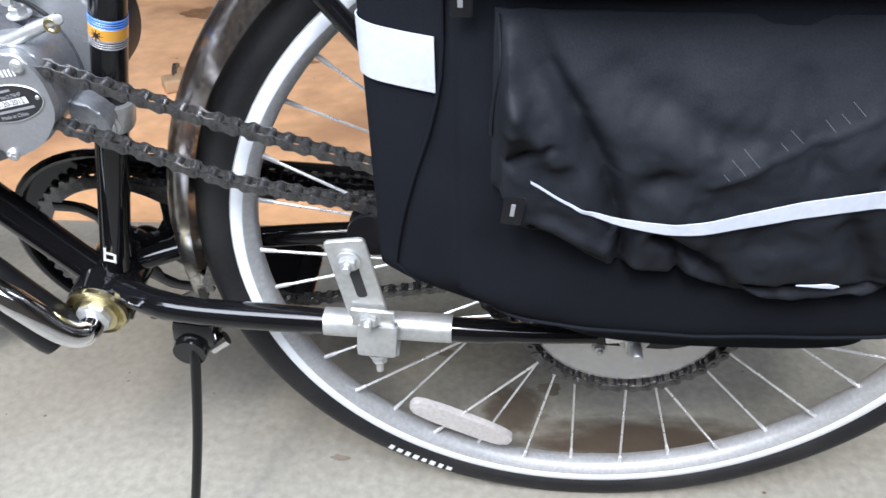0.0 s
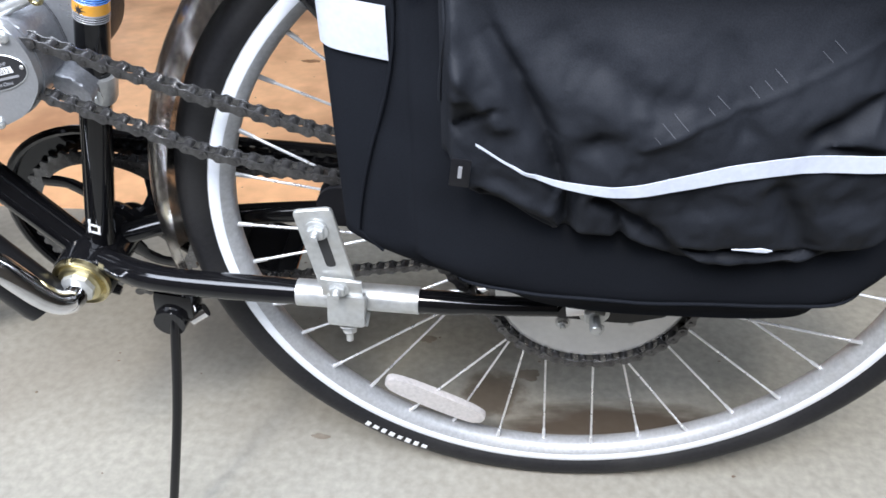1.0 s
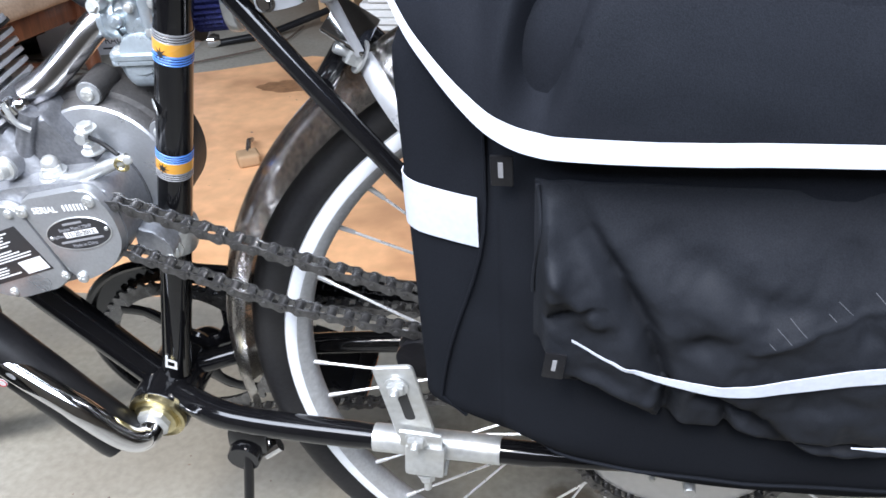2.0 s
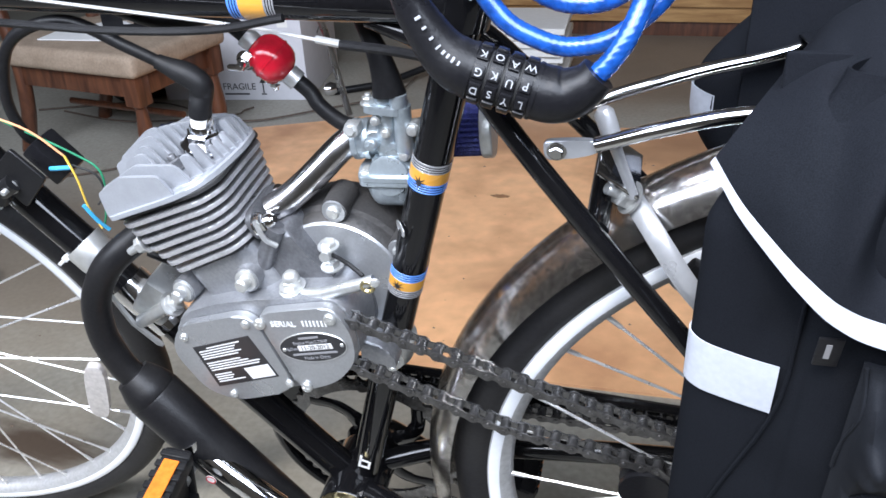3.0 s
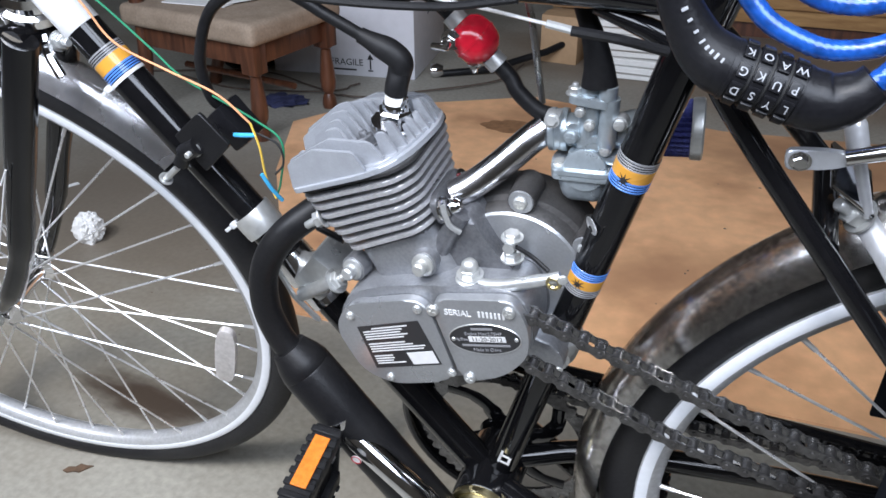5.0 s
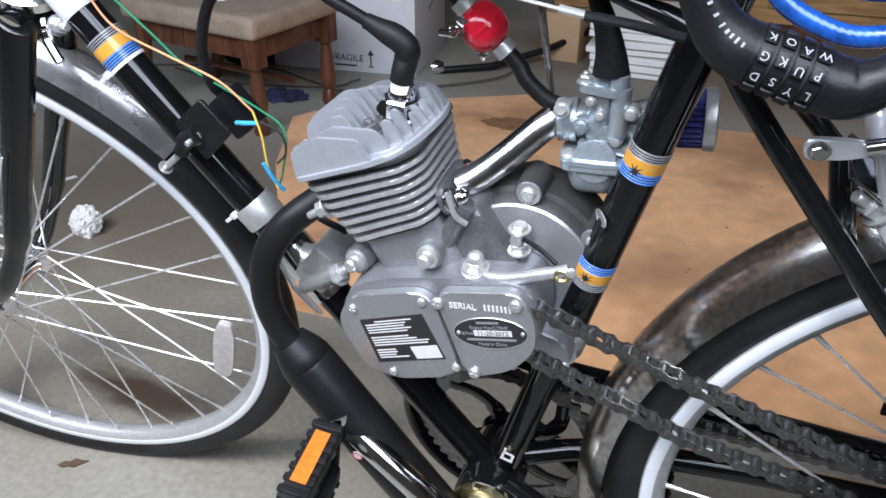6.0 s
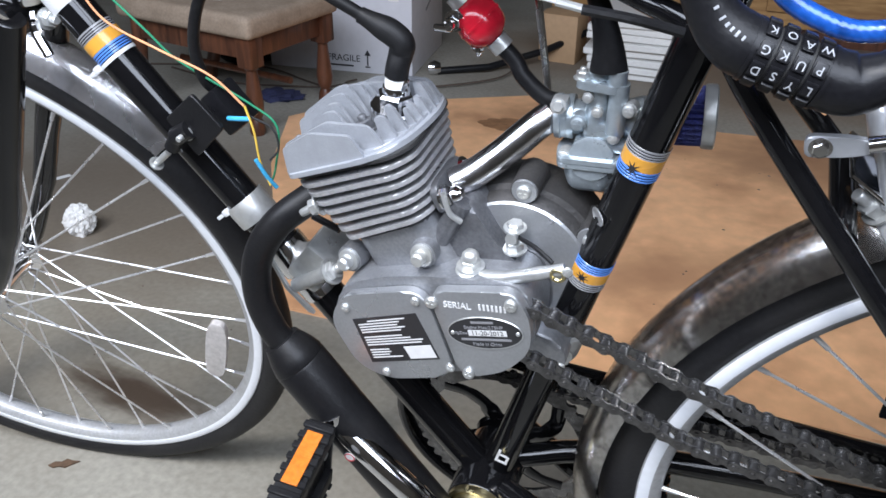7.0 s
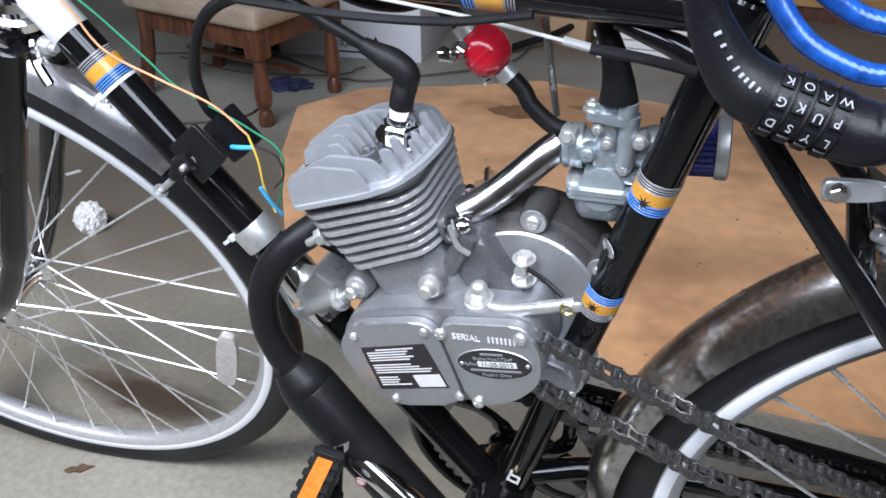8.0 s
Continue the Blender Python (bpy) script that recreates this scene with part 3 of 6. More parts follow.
# fork
crown = Vector((-0.826, 0.022, 0.352))
part("fork_crown", join(lathe([(0.0, -0.018), (0.020, -0.018), (0.024, -0.006), (0.024, 0.004), (0.020, 0.010), (0.0, 0.010)], along((0.03, -0.02, 0.1), crown), 28),
                        tube([crown + Vector((0.006, -0.04, -0.006)), crown + Vector((-0.002, 0.04, -0.012))], 0.0155, 16)), PAINT, bicycle, "black fork crown")
part("headset_cup", lathe([(0.019, 0.008), (0.0255, 0.010), (0.0265, 0.018), (0.0225, 0.021), (0.0225, 0.026), (0.0265, 0.029), (0.025, 0.036), (0.019, 0.038)], along((0.03, -0.02, 0.1), crown), 28), CHROME, bicycle, "chrome headset race")
part("steerer", tube([crown, crown + Vector((0.045, -0.02, 0.14))], 0.0175, 18), PAINT, bicycle)
tip = FC + FN * 0.052
fork_l = part("fork_blade", tube(spline([(-0.808, -0.016, 0.352), (-0.840, -0.016, 0.285), (-0.879, -0.013, 0.210), (-0.931, -0.008, 0.112), (-0.990, -0.003, 0.034), tuple(tip + Vector((0.012, 0, 0.018)))], 6),
                                 [0.0142] * 12 + [0.0135] * 6 + [0.0112] * 6 + [0.0085] * 7, 18, flat=0.85), PAINT, bicycle, "black curved fork blade with a white pointed mark")
part("fork_blade", tube(spline([(-0.838, 0.062, 0.338), (-0.885, 0.075, 0.262), (-0.935, 0.087, 0.185), (-0.985, 0.096, 0.100), (-1.045, 0.104, 0.014), tuple(FC - FN * 0.052 + Vector((0, 0, 0.012)))], 6),
                        [0.0130] * 12 + [0.0125] * 6 + [0.0108] * 6 + [0.0085] * 7, 16, flat=0.85), PAINT, bicycle)
part("fork_tip", prism(rounded([(-0.012, -0.030), (0.002, -0.026), (0.010, -0.008), (0.012, 0.030), (-0.002, 0.032), (-0.010, 0.0)], 0.006, 3), -0.002, 0.002,
                       Matrix.Translation(tip + Vector((-0.012, 0.0, 0.002))) @ along(FN, (0, 0, 0), (0, 0, 1)) @ pose(0, 0, 0, 0, 0, 105), bevel=0.0008, seg=1), CHROME, bicycle, "chrome fork end")
part("axle_nut", hexbolt(0.0085, 0.008, along(FN, tip), 0.008), ZINC, bicycle, "zinc axle nut")
part("axle_nut", hexbolt(0.0085, 0.008, along(-FN, FC - FN * 0.056), 0.006), ZINC, bicycle, "zinc axle nut")
# white arrow outline on the fork blade
for p, q in (((-0.885, 0.236), (-0.9335, 0.128)), ((-0.8655, 0.236), (-0.9335, 0.128)), ((-0.885, 0.236), (-0.880, 0.218)), ((-0.8655, 0.236), (-0.880, 0.218))):
    y0, y1 = -0.0312, -0.0250
    part("decal_line", tube([(p[0], y0, p[1]), (q[0], y1 if q[1] < 0.2 else y0, q[1])], 0.0009, 6), WHITE, fork_l)
# front caliper behind the fork crown
part("brake_arm", tube(spline([(-0.790, -0.008, 0.352), (-0.777, -0.022, 0.345), (-0.768, -0.026, 0.331)], 5), 0.004, 8), CHROME, bicycle, "chrome front brake arm")
part("brake_bolt", hexbolt(0.006, 0.008, along((0.9, -0.3, 0.1), (-0.780, -0.006, 0.350)), 0.006), ZINC, bicycle)

# crank, pedals, chainring and guard
PA = Vector((-0.555, -0.066, 0.066))
arm = part("crank_arm", tube(spline([BB + Vector((0, -0.040, 0)), BB + Vector((-0.001, -0.060, -0.002)), BB + Vector((-0.014, -0.071, 0.012)), BB + Vector((-0.045, -0.075, 0.058)), PA + Vector((0.010, 0.0, -0.014)), PA + Vector((0, 0, 0.004))], 7),
                             [0.0105] * 7 + [0.0112] * 7 + [0.0115] * 7 + [0.0108] * 7 + [0.011] * 8, 16), CHROME, bicycle, "chrome one-piece crank arm")
STICK = Matrix.Translation(BB + Vector((-0.0868, -0.0852, 0.0912))) @ pose(0, 0, 0, 0, -38, 0) @ SIDE
sticker = part("sticker", lathe([(0, 0), (0.0046, 0), (0.0046, 0.0006), (0, 0.0006)], STICK, 24), WHITE, arm, "small white sticker with a red ring")
part("sticker_ring", lathe([(0.0036, 0.0004), (0.0036, 0.0009), (0.0044, 0.0009), (0.0044, 0.0004)], STICK, 24, closed=True), RED, sticker)
part("crank_arm", tube(spline([BB + Vector((0, 0.040, 0)), BB + Vector((0.004, 0.066, -0.002)), BB + Vector((0.02, 0.074, -0.018)), (-0.375, 0.077, -0.112), (-0.335, 0.078, -0.152)], 7), 0.0105, 14), PAINT, bicycle)


def pedal(origin, m, side):
    """A black rubber block pedal with an amber reflector on each long side."""
    mm = Matrix.Translation(origin) @ m
    core = part("pedal", box((0.060, 0.078, 0.012), mm, 0.003), PLASTIC, bicycle, "black block pedal with amber reflectors")
    part("spindle", tube([mm @ Vector((0, 0.036, 0)), mm @ Vector((0, 0.066, 0))], 0.007, 12), ZINC, core)
    for s in (-1, 1):
        bm = box((0.020, 0.088, 0.026), ID, 0.003)
        part("pedal_block", moved(bm, mm @ pose(s * 0.033, 0, 0)), HOSE, core)
        for i in range(7):
            part("tread_ridge", box((0.004, 0.007, 0.029), mm @ pose(s * 0.0435, -0.036 + i * 0.012, 0), 0.001, 1), HOSE, core)
        part("reflector", box((0.0016, 0.056, 0.015), mm @ pose(s * 0.0462, 0, 0), 0.0005, 1), AMBER, core, "amber pedal reflector")
    for s in (-1, 1):
        part("end_plate", box((0.074, 0.004, 0.022), mm @ pose(0, s * 0.043, 0), 0.002), PLASTIC, core)
    return core


pedal(PA + Vector((-0.002, -0.055, -0.024)), pose(0, 0, 0, 4, -80, 0) @ Matrix.Diagonal((0.86, 0.86, 0.86, 1)), -1)
pedal(Vector((-0.334, 0.132, -0.150)), pose(0, 0, 0, 0, 20, 0) @ Matrix.Diagonal((0.9, 0.9, 0.9, 1)), 1)


def gear(teeth, r, depth, thick, m, mat, name, parent, holes=0, label="", hub=0.0):
    """A toothed ring or disc in x, z."""
    out = []
    for i in range(teeth * 4):
        a = 2 * math.pi * i / (teeth * 4)
        k = i % 4
        rr = r + (depth if k in (1, 2) else -depth * 0.3)
        out.append((rr * math.cos(a), rr * math.sin(a)))
    bm = bmesh.new()
    ri = hub if hub else r * 0.8
    n = len(out)
    lo = [[bm.verts.new((x, y, z)) for x, y in out] for z in (-thick, thick)]
    inn = [[bm.verts.new((ri * math.cos(2 * math.pi * i / n), ri * math.sin(2 * math.pi * i / n), z)) for i in range(n)] for z in (-thick, thick)]
    for i in range(n):
        j = (i + 1) % n
        bm.faces.new((lo[0][i], lo[0][j], lo[1][j], lo[1][i]))
        bm.faces.new((inn[0][j], inn[0][i], inn[1][i], inn[1][j]))
        bm.faces.new((lo[1][i], lo[1][j], inn[1][j], inn[1][i]))
        bm.faces.new((lo[0][j], lo[0][i], inn[0][i], inn[0][j]))
    return part(name, moved(bm, m @ SIDE), mat, parent, label)


CRC = Vector((BB.x, 0.047, BB.z))
ring = gear(44, 0.087, 0.003, 0.0016, Matrix.Translation(CRC), CHAIN, "chainring", bicycle, label="dark steel chainring with curved spider arms", hub=0.074)
for i in range(4):
    a = radians(20 + 90 * i)
    p = [CRC + Vector((math.cos(a + s) * rr, 0, math.sin(a + s) * rr)) for rr, s in ((0.022, 0), (0.042, 0.10), (0.060, 0.28), (0.077, 0.5))]
    part("spider_arm", tube(spline(p, 4), [0.010] * 4 + [0.008] * 4 + [0.007] * 5, 8, flat=0.35), PAINT, ring)
part("spider_hub", lathe([(0.0, -0.004), (0.026, -0.004), (0.028, 0.0), (0.026, 0.004), (0.0, 0.004)], Matrix.Translation(CRC) @ SIDE, 28), PAINT, ring)
# chain guard: a black hockey-stick plate outside the chainring, with a rolled edge
go = []
for i in range(25):
    a = radians(255 - (255 - 74) * i / 24)
    go.append((CRC.x + 0.108 * math.cos(a), CRC.z + 0.108 * math.sin(a)))
go += [(-0.30, 0.056), (-0.12, 0.046), (0.03, 0.040), (0.03, 0.006), (-0.12, 0.012), (-0.30, 0.018), (-0.375, 0.020)]
for i in range(17):
    a = radians(66 + (230 - 66) * i / 16)
    go.append((CRC.x + 0.083 * math.cos(a), CRC.z + 0.083 * math.sin(a)))
part("chain_guard", prism(go, -0.0585, -0.0560, SIDE), PAINT, bicycle, "black steel chain guard")
part("chain_guard_edge", tube([(x, 0.052, z) for x, z in go[:28]], 0.0045, 8), PAINT, bicycle)

# kickstand
part("kickstand_bracket", join(box((0.040, 0.030, 0.034), pose(-0.362, -0.030, -0.066, 0, 8, 0), 0.009), lathe([(0, -0.02), (0.015, -0.02), (0.017, 0), (0.015, 0.02), (0, 0.02)], along((0, 1, 0), (-0.366, -0.032, -0.080)), 20)),
          PAINT, bicycle, "black kickstand bracket")
part("kickstand_leg", tube(spline([(-0.362, -0.046, -0.072), (-0.3635, -0.056, -0.100), (-0.374, -0.082, -0.185), (-0.398, -0.130, -0.3300)], 6), 0.0048, 12), PAINT, bicycle, "black kickstand leg")
part("kickstand_spring", tube([(-0.351, -0.038, -0.086), (-0.337, -0.032, -0.079)], 0.007, 10), CHROME, bicycle)

# rack, brake and stays at the rear
part("rack_tab", prism(rounded([(-0.0075, -0.0064), (0.014, -0.005), (0.025, -0.0026), (0.025, 0.003), (0.014, 0.0056), (-0.0075, 0.0064)], 0.005, 3), -0.002, 0.002,
                                  Matrix.Translation((-0.2550, -0.0460, 0.3530)) @ SIDE @ pose(0, 0, 0, 0, 0, 8), bevel=0.0008, seg=1), BRIGHTALU, bicycle, "zinc rack strap")
part("rack_bolt", hexbolt(0.0042, 0.004, Matrix.Translation((-0.2550, -0.0478, 0.3530)) @ along((0, -1, 0))), CHROME, bicycle)
for s, pts in ((-1, [(-0.2340, -0.0460, 0.3570), (-0.198, -0.0460, 0.3690), (-0.160, -0.046, 0.3790), (-0.120, -0.052, 0.3845), (-0.05, -0.062, 0.386), (0.24, -0.062, 0.388)]), (1, [(-0.252, 0.022, 0.340), (-0.235, 0.032, 0.3460), (-0.200, 0.040, 0.3555), (-0.150, 0.052, 0.3650), (-0.05, 0.062, 0.382), (0.24, 0.062, 0.386)])):
    part("rack_rail", tube(spline(pts, 5), 0.0044, 10), CHROME, bicycle, "chrome rack rail")
for x in (-0.02, 0.07, 0.16, 0.24):
    part("rack_bar", tube([(x, -0.062, 0.386), (x, 0.062, 0.386)], 0.004, 8), CHROME, bicycle)
for s in (-1, 1):
    part("rack_stay", tube([(0.10, s * 0.062, 0.384), (HUB.x + 0.02, s * 0.070, 0.012)], 0.004, 8), CHROME, bicycle)
part("brake_stay", tube([(-0.2325, -0.026, 0.369), (-0.2315, -0.026, 0.366), (-0.2250, -0.025, 0.346), (-0.2245, -0.025, 0.3445), (-0.2120, -0.022, 0.309)], [0.0035, 0.0058, 0.0058, 0.0036, 0.0030], 12), BRIGHTALU, bicycle, "bright brake cable adjuster")
cal = part("brake_caliper", join(tube(spline([(-0.212, -0.012, 0.300), (-0.196, -0.034, 0.288), (-0.176, -0.044, 0.262), (-0.160, -0.040, 0.240)], 5), 0.0075, 10, flat=0.6),
                                 tube(spline([(-0.212, 0.010, 0.296), (-0.198, 0.034, 0.284), (-0.178, 0.042, 0.258)], 5), 0.0075, 10, flat=0.6)), BRIGHTALU, bicycle, "satin caliper brake arms")
part("brake_pad", box((0.044, 0.010, 0.011), pose(-0.158, -0.026, 0.252, 0, 35, 0), 0.003), HOSE, cal, "black brake pad")
part("pivot_bolt", hexbolt(0.008, 0.01, along((-0.7, -0.3, 0.5), (-0.214, -0.014, 0.303)), 0.008), ZINC, cal)
part("pad_bolt", hexbolt(0.006, 0.008, along((0, -1, 0), (-0.158, -0.036, 0.246)), 0.006), ZINC, cal)
part("guard_bracket", box((0.030, 0.050, 0.003), pose(-0.222, 0, 0.318, 0, 35, 0), 0.001), CHROME, bicycle)


# ---- engine ----
engine = thing("engine", "small air-cooled petrol engine in cast aluminium clamped in the bicycle frame", "engine", (-0.47, 0, 0.13))
TILT_E = radians(27)
EX, EA = Vector((math.cos(TILT_E), 0, math.sin(TILT_E))), Vector((-math.sin(TILT_E), 0, math.cos(TILT_E)))
EM = Matrix(((EX.x, 0, EA.x, -0.487), (0, 1, 0, 0.0), (EX.z, 0, EA.z, 0.208), (0, 0, 0, 1)))


def smooth_step(a, b, x):
    t = max(0.0, min(1.0, (x - a) / (b - a)))
    return t * t * (3 - 2 * t)


def octagon(sx, sy, cut, shift=0.0):
    return [(-sx + shift, -sy * (1 - cut)), (-sx * (1 - cut) + shift, -sy), (sx * (1 - cut) + shift, -sy), (sx + shift, -sy * (1 - cut)),
            (sx + shift, sy * (1 - cut)), (sx * (1 - cut) + shift, sy), (-sx * (1 - cut) + shift, sy), (-sx + shift, sy * (1 - cut))]


cyl = part("cylinder", join(lathe([(0.0, 0.005), (0.031, 0.005), (0.031, 0.089), (0.0, 0.089)], EM, 32), prism(rounded(octagon(0.034, 0.033, 0.3, -0.004), 0.01, 3), -0.012, 0.033, EM, bevel=0.004)),
           CAST, engine, "cast cylinder barrel and base flange")
# the upper fins and the head lean back a little less than the barrel's foot
EMH = EM @ pose(0.020, 0, 0.0915, 0, 5.5, 0) @ pose(-0.020, 0, -0.0915)
for i in range(8):
    f = i / 7
    sx, sy = 0.0385 + 0.0115 * f, 0.0385 + 0.0055 * f
    o = rounded(octagon(sx, sy, 0.26, -0.004 + 0.002 * f), 0.012, 3)
    z = 0.0370 + 0.0072 * i
    part("cooling_fin", prism(o, z, z + (0.0030 if i < 7 else 0.0026), EM @ pose(0.020, 0, 0.0, 0, 5.5 * f, 0) @ pose(-0.020 - 0.007 * f, 0, 0, 0, 0, 0.4 * math.sin(i * 2.1)), bevel=0.0007, seg=2), FINMETAL if i < 7 else GASKET, cyl, smooth=24)
ho = [(-0.050, -0.020), (-0.044, -0.0465), (0.019, -0.0465), (0.036, -0.0400), (0.0470, -0.0265), (0.0525, -0.0050), (0.0540, 0.0100), (0.0500, 0.0300), (0.0360, 0.0440), (-0.032, 0.0440), (-0.050, 0.0240)]
head = part("cylinder_head", join(prism(rounded(ho, 0.007, 3), 0.0905, 0.0940, EMH, bevel=0.0010),
                                  prism(rounded([(x * 0.93 - 0.0015, y * 0.93) for x, y in ho], 0.006, 3), 0.0935, 0.0958, EMH, bevel=0.0008)), HEADCAST, engine, "pale sand-cast finned cylinder head")

FINX = Matrix(((1, 0, 0, 0), (0, 0, 1, 0), (0, 1, 0, 0), (0, 0, 0, 1)))
# each fin: depth, then runs of (left foot, left shoulder, its height, right shoulder, its height, right foot)
FINS = [(-0.0430, ((-0.0435, -0.0370, 0.0195, -0.012, 0.0250, 0.0170, 0.0165, 0.0200),)),
        (-0.0350, ((-0.0460, -0.0405, 0.0190, -0.002, 0.0265, 0.0272, 0.0172, 0.0325),)),
        (-0.0270, ((-0.0475, -0.0440, 0.0140, -0.042, 0.0150, -0.0375, 0.0150, -0.0365), (-0.0135, -0.0090, 0.0290, -0.003, 0.0300, 0.0035, 0.0290, 0.0100), (0.0262, 0.0285, 0.0190, 0.032, 0.0190, 0.0355, 0.0180, 0.0392))),
        (-0.0190, ((-0.0485, -0.0440, 0.0160, -0.042, 0.0165, -0.0395, 0.0165, -0.0385), (-0.0290, -0.0250, 0.0240, -0.006, 0.0320, 0.0020, 0.0320, 0.0095), (0.0320, 0.0335, 0.0215, 0.036, 0.0220, 0.0390, 0.0205, 0.0435))),
        (-0.0110, ((-0.0490, -0.0400, 0.0240, -0.008, 0.0345, 0.0035, 0.0345, 0.0125), (0.0395, 0.0405, 0.0140, 0.0415, 0.0145, 0.0430, 0.0135, 0.0462))),
        (-0.0035, ((-0.0490, -0.0390, 0.0260, -0.006, 0.0370, 0.0045, 0.0370, 0.0120), (0.0380, 0.0395, 0.0145, 0.0410, 0.0150, 0.0440, 0.0140, 0.0482))),
        (0.0040, ((-0.0490, -0.0380, 0.0260, -0.002, 0.0340, 0.0090, 0.0330, 0.0135), (0.0405, 0.0420, 0.0150, 0.0435, 0.0155, 0.0465, 0.0145, 0.0498))),
        (0.0120, ((-0.0490, -0.0380, 0.0250, 0.000, 0.0310, 0.0100, 0.0290, 0.0130), (0.0390, 0.0410, 0.0210, 0.0430, 0.0215, 0.0470, 0.0205, 0.0505))),
        (0.0200, ((-0.0480, -0.0360, 0.0240, -0.004, 0.0290, 0.0470, 0.0180, 0.0500),)),
        (0.0280, ((-0.0440, -0.0330, 0.0230, 0.006, 0.0275, 0.0440, 0.0165, 0.0480),)),
        (0.0360, ((-0.0380, -0.0290, 0.0210, 0.000, 0.0250, 0.0330, 0.0165, 0.0400),))]
for y, runs in FINS:
    for p0, p1, h1, p2, h2, p3, h3, p4 in runs:
        o = rounded([(p0, 0.0930), (p4, 0.0930), (p3, 0.0930 + h3), (p2, 0.0930 + h2), (p1, 0.0930 + h1)], 0.0030 if p4 - p0 > 0.015 else 0.0015, 4)
        part("head_fin", prism(o, y - 0.0014, y + 0.0014, EMH @ FINX, bevel=0.0011, seg=2), HEADCAST, head, smooth=40)
for x, y, h in ((0.0125, -0.0170, 0.015), (-0.0330, -0.0240, 0.014), (-0.030, 0.0320, 0.010), (0.028, 0.0320, 0.010)):
    part("head_nut", hexbolt(0.0062 if x > 0 else 0.0045, 0.008, EMH @ pose(x, y, 0.0935 + h - 0.008), 0.003, dome=False), CASTDARK if x > 0 else CHROME, head)
    part("nut_boss", lathe([(0, 0), (0.0085, 0), (0.0080, h - 0.008), (0, h - 0.008)], EMH @ pose(x, y, 0.0935), 20), HEADCAST, head)
# spark plug with its boot and lead
PL = Vector((-0.5105, 0.006, 0.3110))
PD = Vector((0.10, 0.0, 1.0)).normalized()
plug = part("spark_plug", join(hexbolt(0.0128, 0.012, along(PD, PL), washer=True), lathe([(0, -0.018), (0.0105, -0.018), (0.0105, 0.001), (0, 0.001)], along(PD, PL), 20), lathe([(0.0095, 0.010), (0.0095, 0.015), (0.0085, 0.017), (0.0, 0.017)], along(PD, PL), 20)), CHROME, engine, "spark plug with steel hex and white insulator")
part("insulator", lathe([(0.0078, 0.014), (0.0078, 0.020), (0.0070, 0.024), (0.0060, 0.030), (0.0, 0.030)], along(PD, PL), 20), CERAMIC, plug)
part("plug_clip", box((0.003, 0.003, 0.011), along(PD, PL) @ pose(0.008, -0.005, 0.020, 0, 20, 0), 0.001), CHROME, plug)
BP = spline([(-0.5083, 0.006, 0.3340), (-0.5070, 0.0065, 0.3405), (-0.5055, 0.010, 0.3485), (-0.5042, 0.010, 0.3555), (-0.5105, 0.010, 0.3615), (-0.5210, 0.010, 0.3665), (-0.5320, 0.010, 0.3715)], 6)
boot = part("plug_boot", tube(BP, [0.0079 + 0.0005 * smooth_step(0.2, 0.45, i / 36) - 0.0030 * smooth_step(0.70, 1.0, i / 36) for i in range(37)], 18), HOSE, engine, "black rubber spark plug boot, bent")
part("ignition_lead", tube(spline([(-0.531, 0.010, 0.3712), (-0.552, 0.008, 0.3830), (-0.585, 0.004, 0.401), (-0.618, 0.0, 0.397), (-0.643, 0.0, 0.379), (-0.659, 0.0, 0.343), (-0.660, 0.004, 0.312), (-0.655, 0.012, 0.300)], 6), 0.0042, 10), HOSE, engine, "black ignition lead looping to the box")

# crankcase and covers
CL = [(-0.545, 0.170), (-0.533, 0.194), (-0.4695, 0.2135), (-0.4475, 0.1450), (-0.502, 0.127), (-0.527, 0.134)]
CR = [(-0.4665, 0.2140), (-0.4065, 0.2265), (-0.3955, 0.208), (-0.3945, 0.183), (-0.412, 0.1605), (-0.4440, 0.1455)]
case = part("crankcase", prism(rounded([(-0.546, 0.168), (-0.535, 0.198), (-0.500, 0.212), (-0.468, 0.2195), (-0.405, 0.2275), (-0.3945, 0.208), (-0.394, 0.182), (-0.411, 0.159), (-0.446, 0.144), (-0.503, 0.126), (-0.53, 0.133)], 0.012, 4),
                               -0.05, 0.0465, SIDE, bevel=0.003), CAST, engine, "cast aluminium crankcase")
part("crankcase_seam", prism(rounded([(-0.5475, 0.167), (-0.536, 0.1995), (-0.500, 0.2135), (-0.468, 0.221), (-0.404, 0.229), (-0.393, 0.208), (-0.3925, 0.182), (-0.410, 0.1575), (-0.446, 0.1425), (-0.503, 0.1245), (-0.5315, 0.132)], 0.012, 4),
                             0.006, 0.0085, SIDE, bevel=0.0008, seg=1), CASTDARK, case)
cover_l = part("side_cover", prism(rounded(CL, 0.018, 6), 0.0470, 0.0545, SIDE, bevel=0.0022, seg=3), COVER, engine, "silver side cover with a black instruction label")
cover_r = part("sprocket_cover", prism(rounded(CR, 0.012, 6), 0.0470, 0.0550, SIDE, bevel=0.0022, seg=3), COVER, engine, "silver sprocket cover with an oval black plate")
for x, z in ((-0.5305, 0.1845), (-0.4755, 0.2035), (-0.4525, 0.1525), (-0.5035, 0.1335)):
    part("cover_screw", screw(0.0034, Matrix.Translation((x, -0.0543, z)) @ along((0, -1, 0)) @ pose(0, 0, 0, 0, 0, x * 9000)), ZINC, cover_l)
for x, z in ((-0.4635, 0.2062), (-0.4085, 0.2170), (-0.4385, 0.1520)):
    part("cover_screw", screw(0.0044, Matrix.Translation((x, -0.0548, z)) @ along((0, -1, 0)) @ pose(0, 0, 0, 0, 0, x * 7000)), ZINC, cover_r)
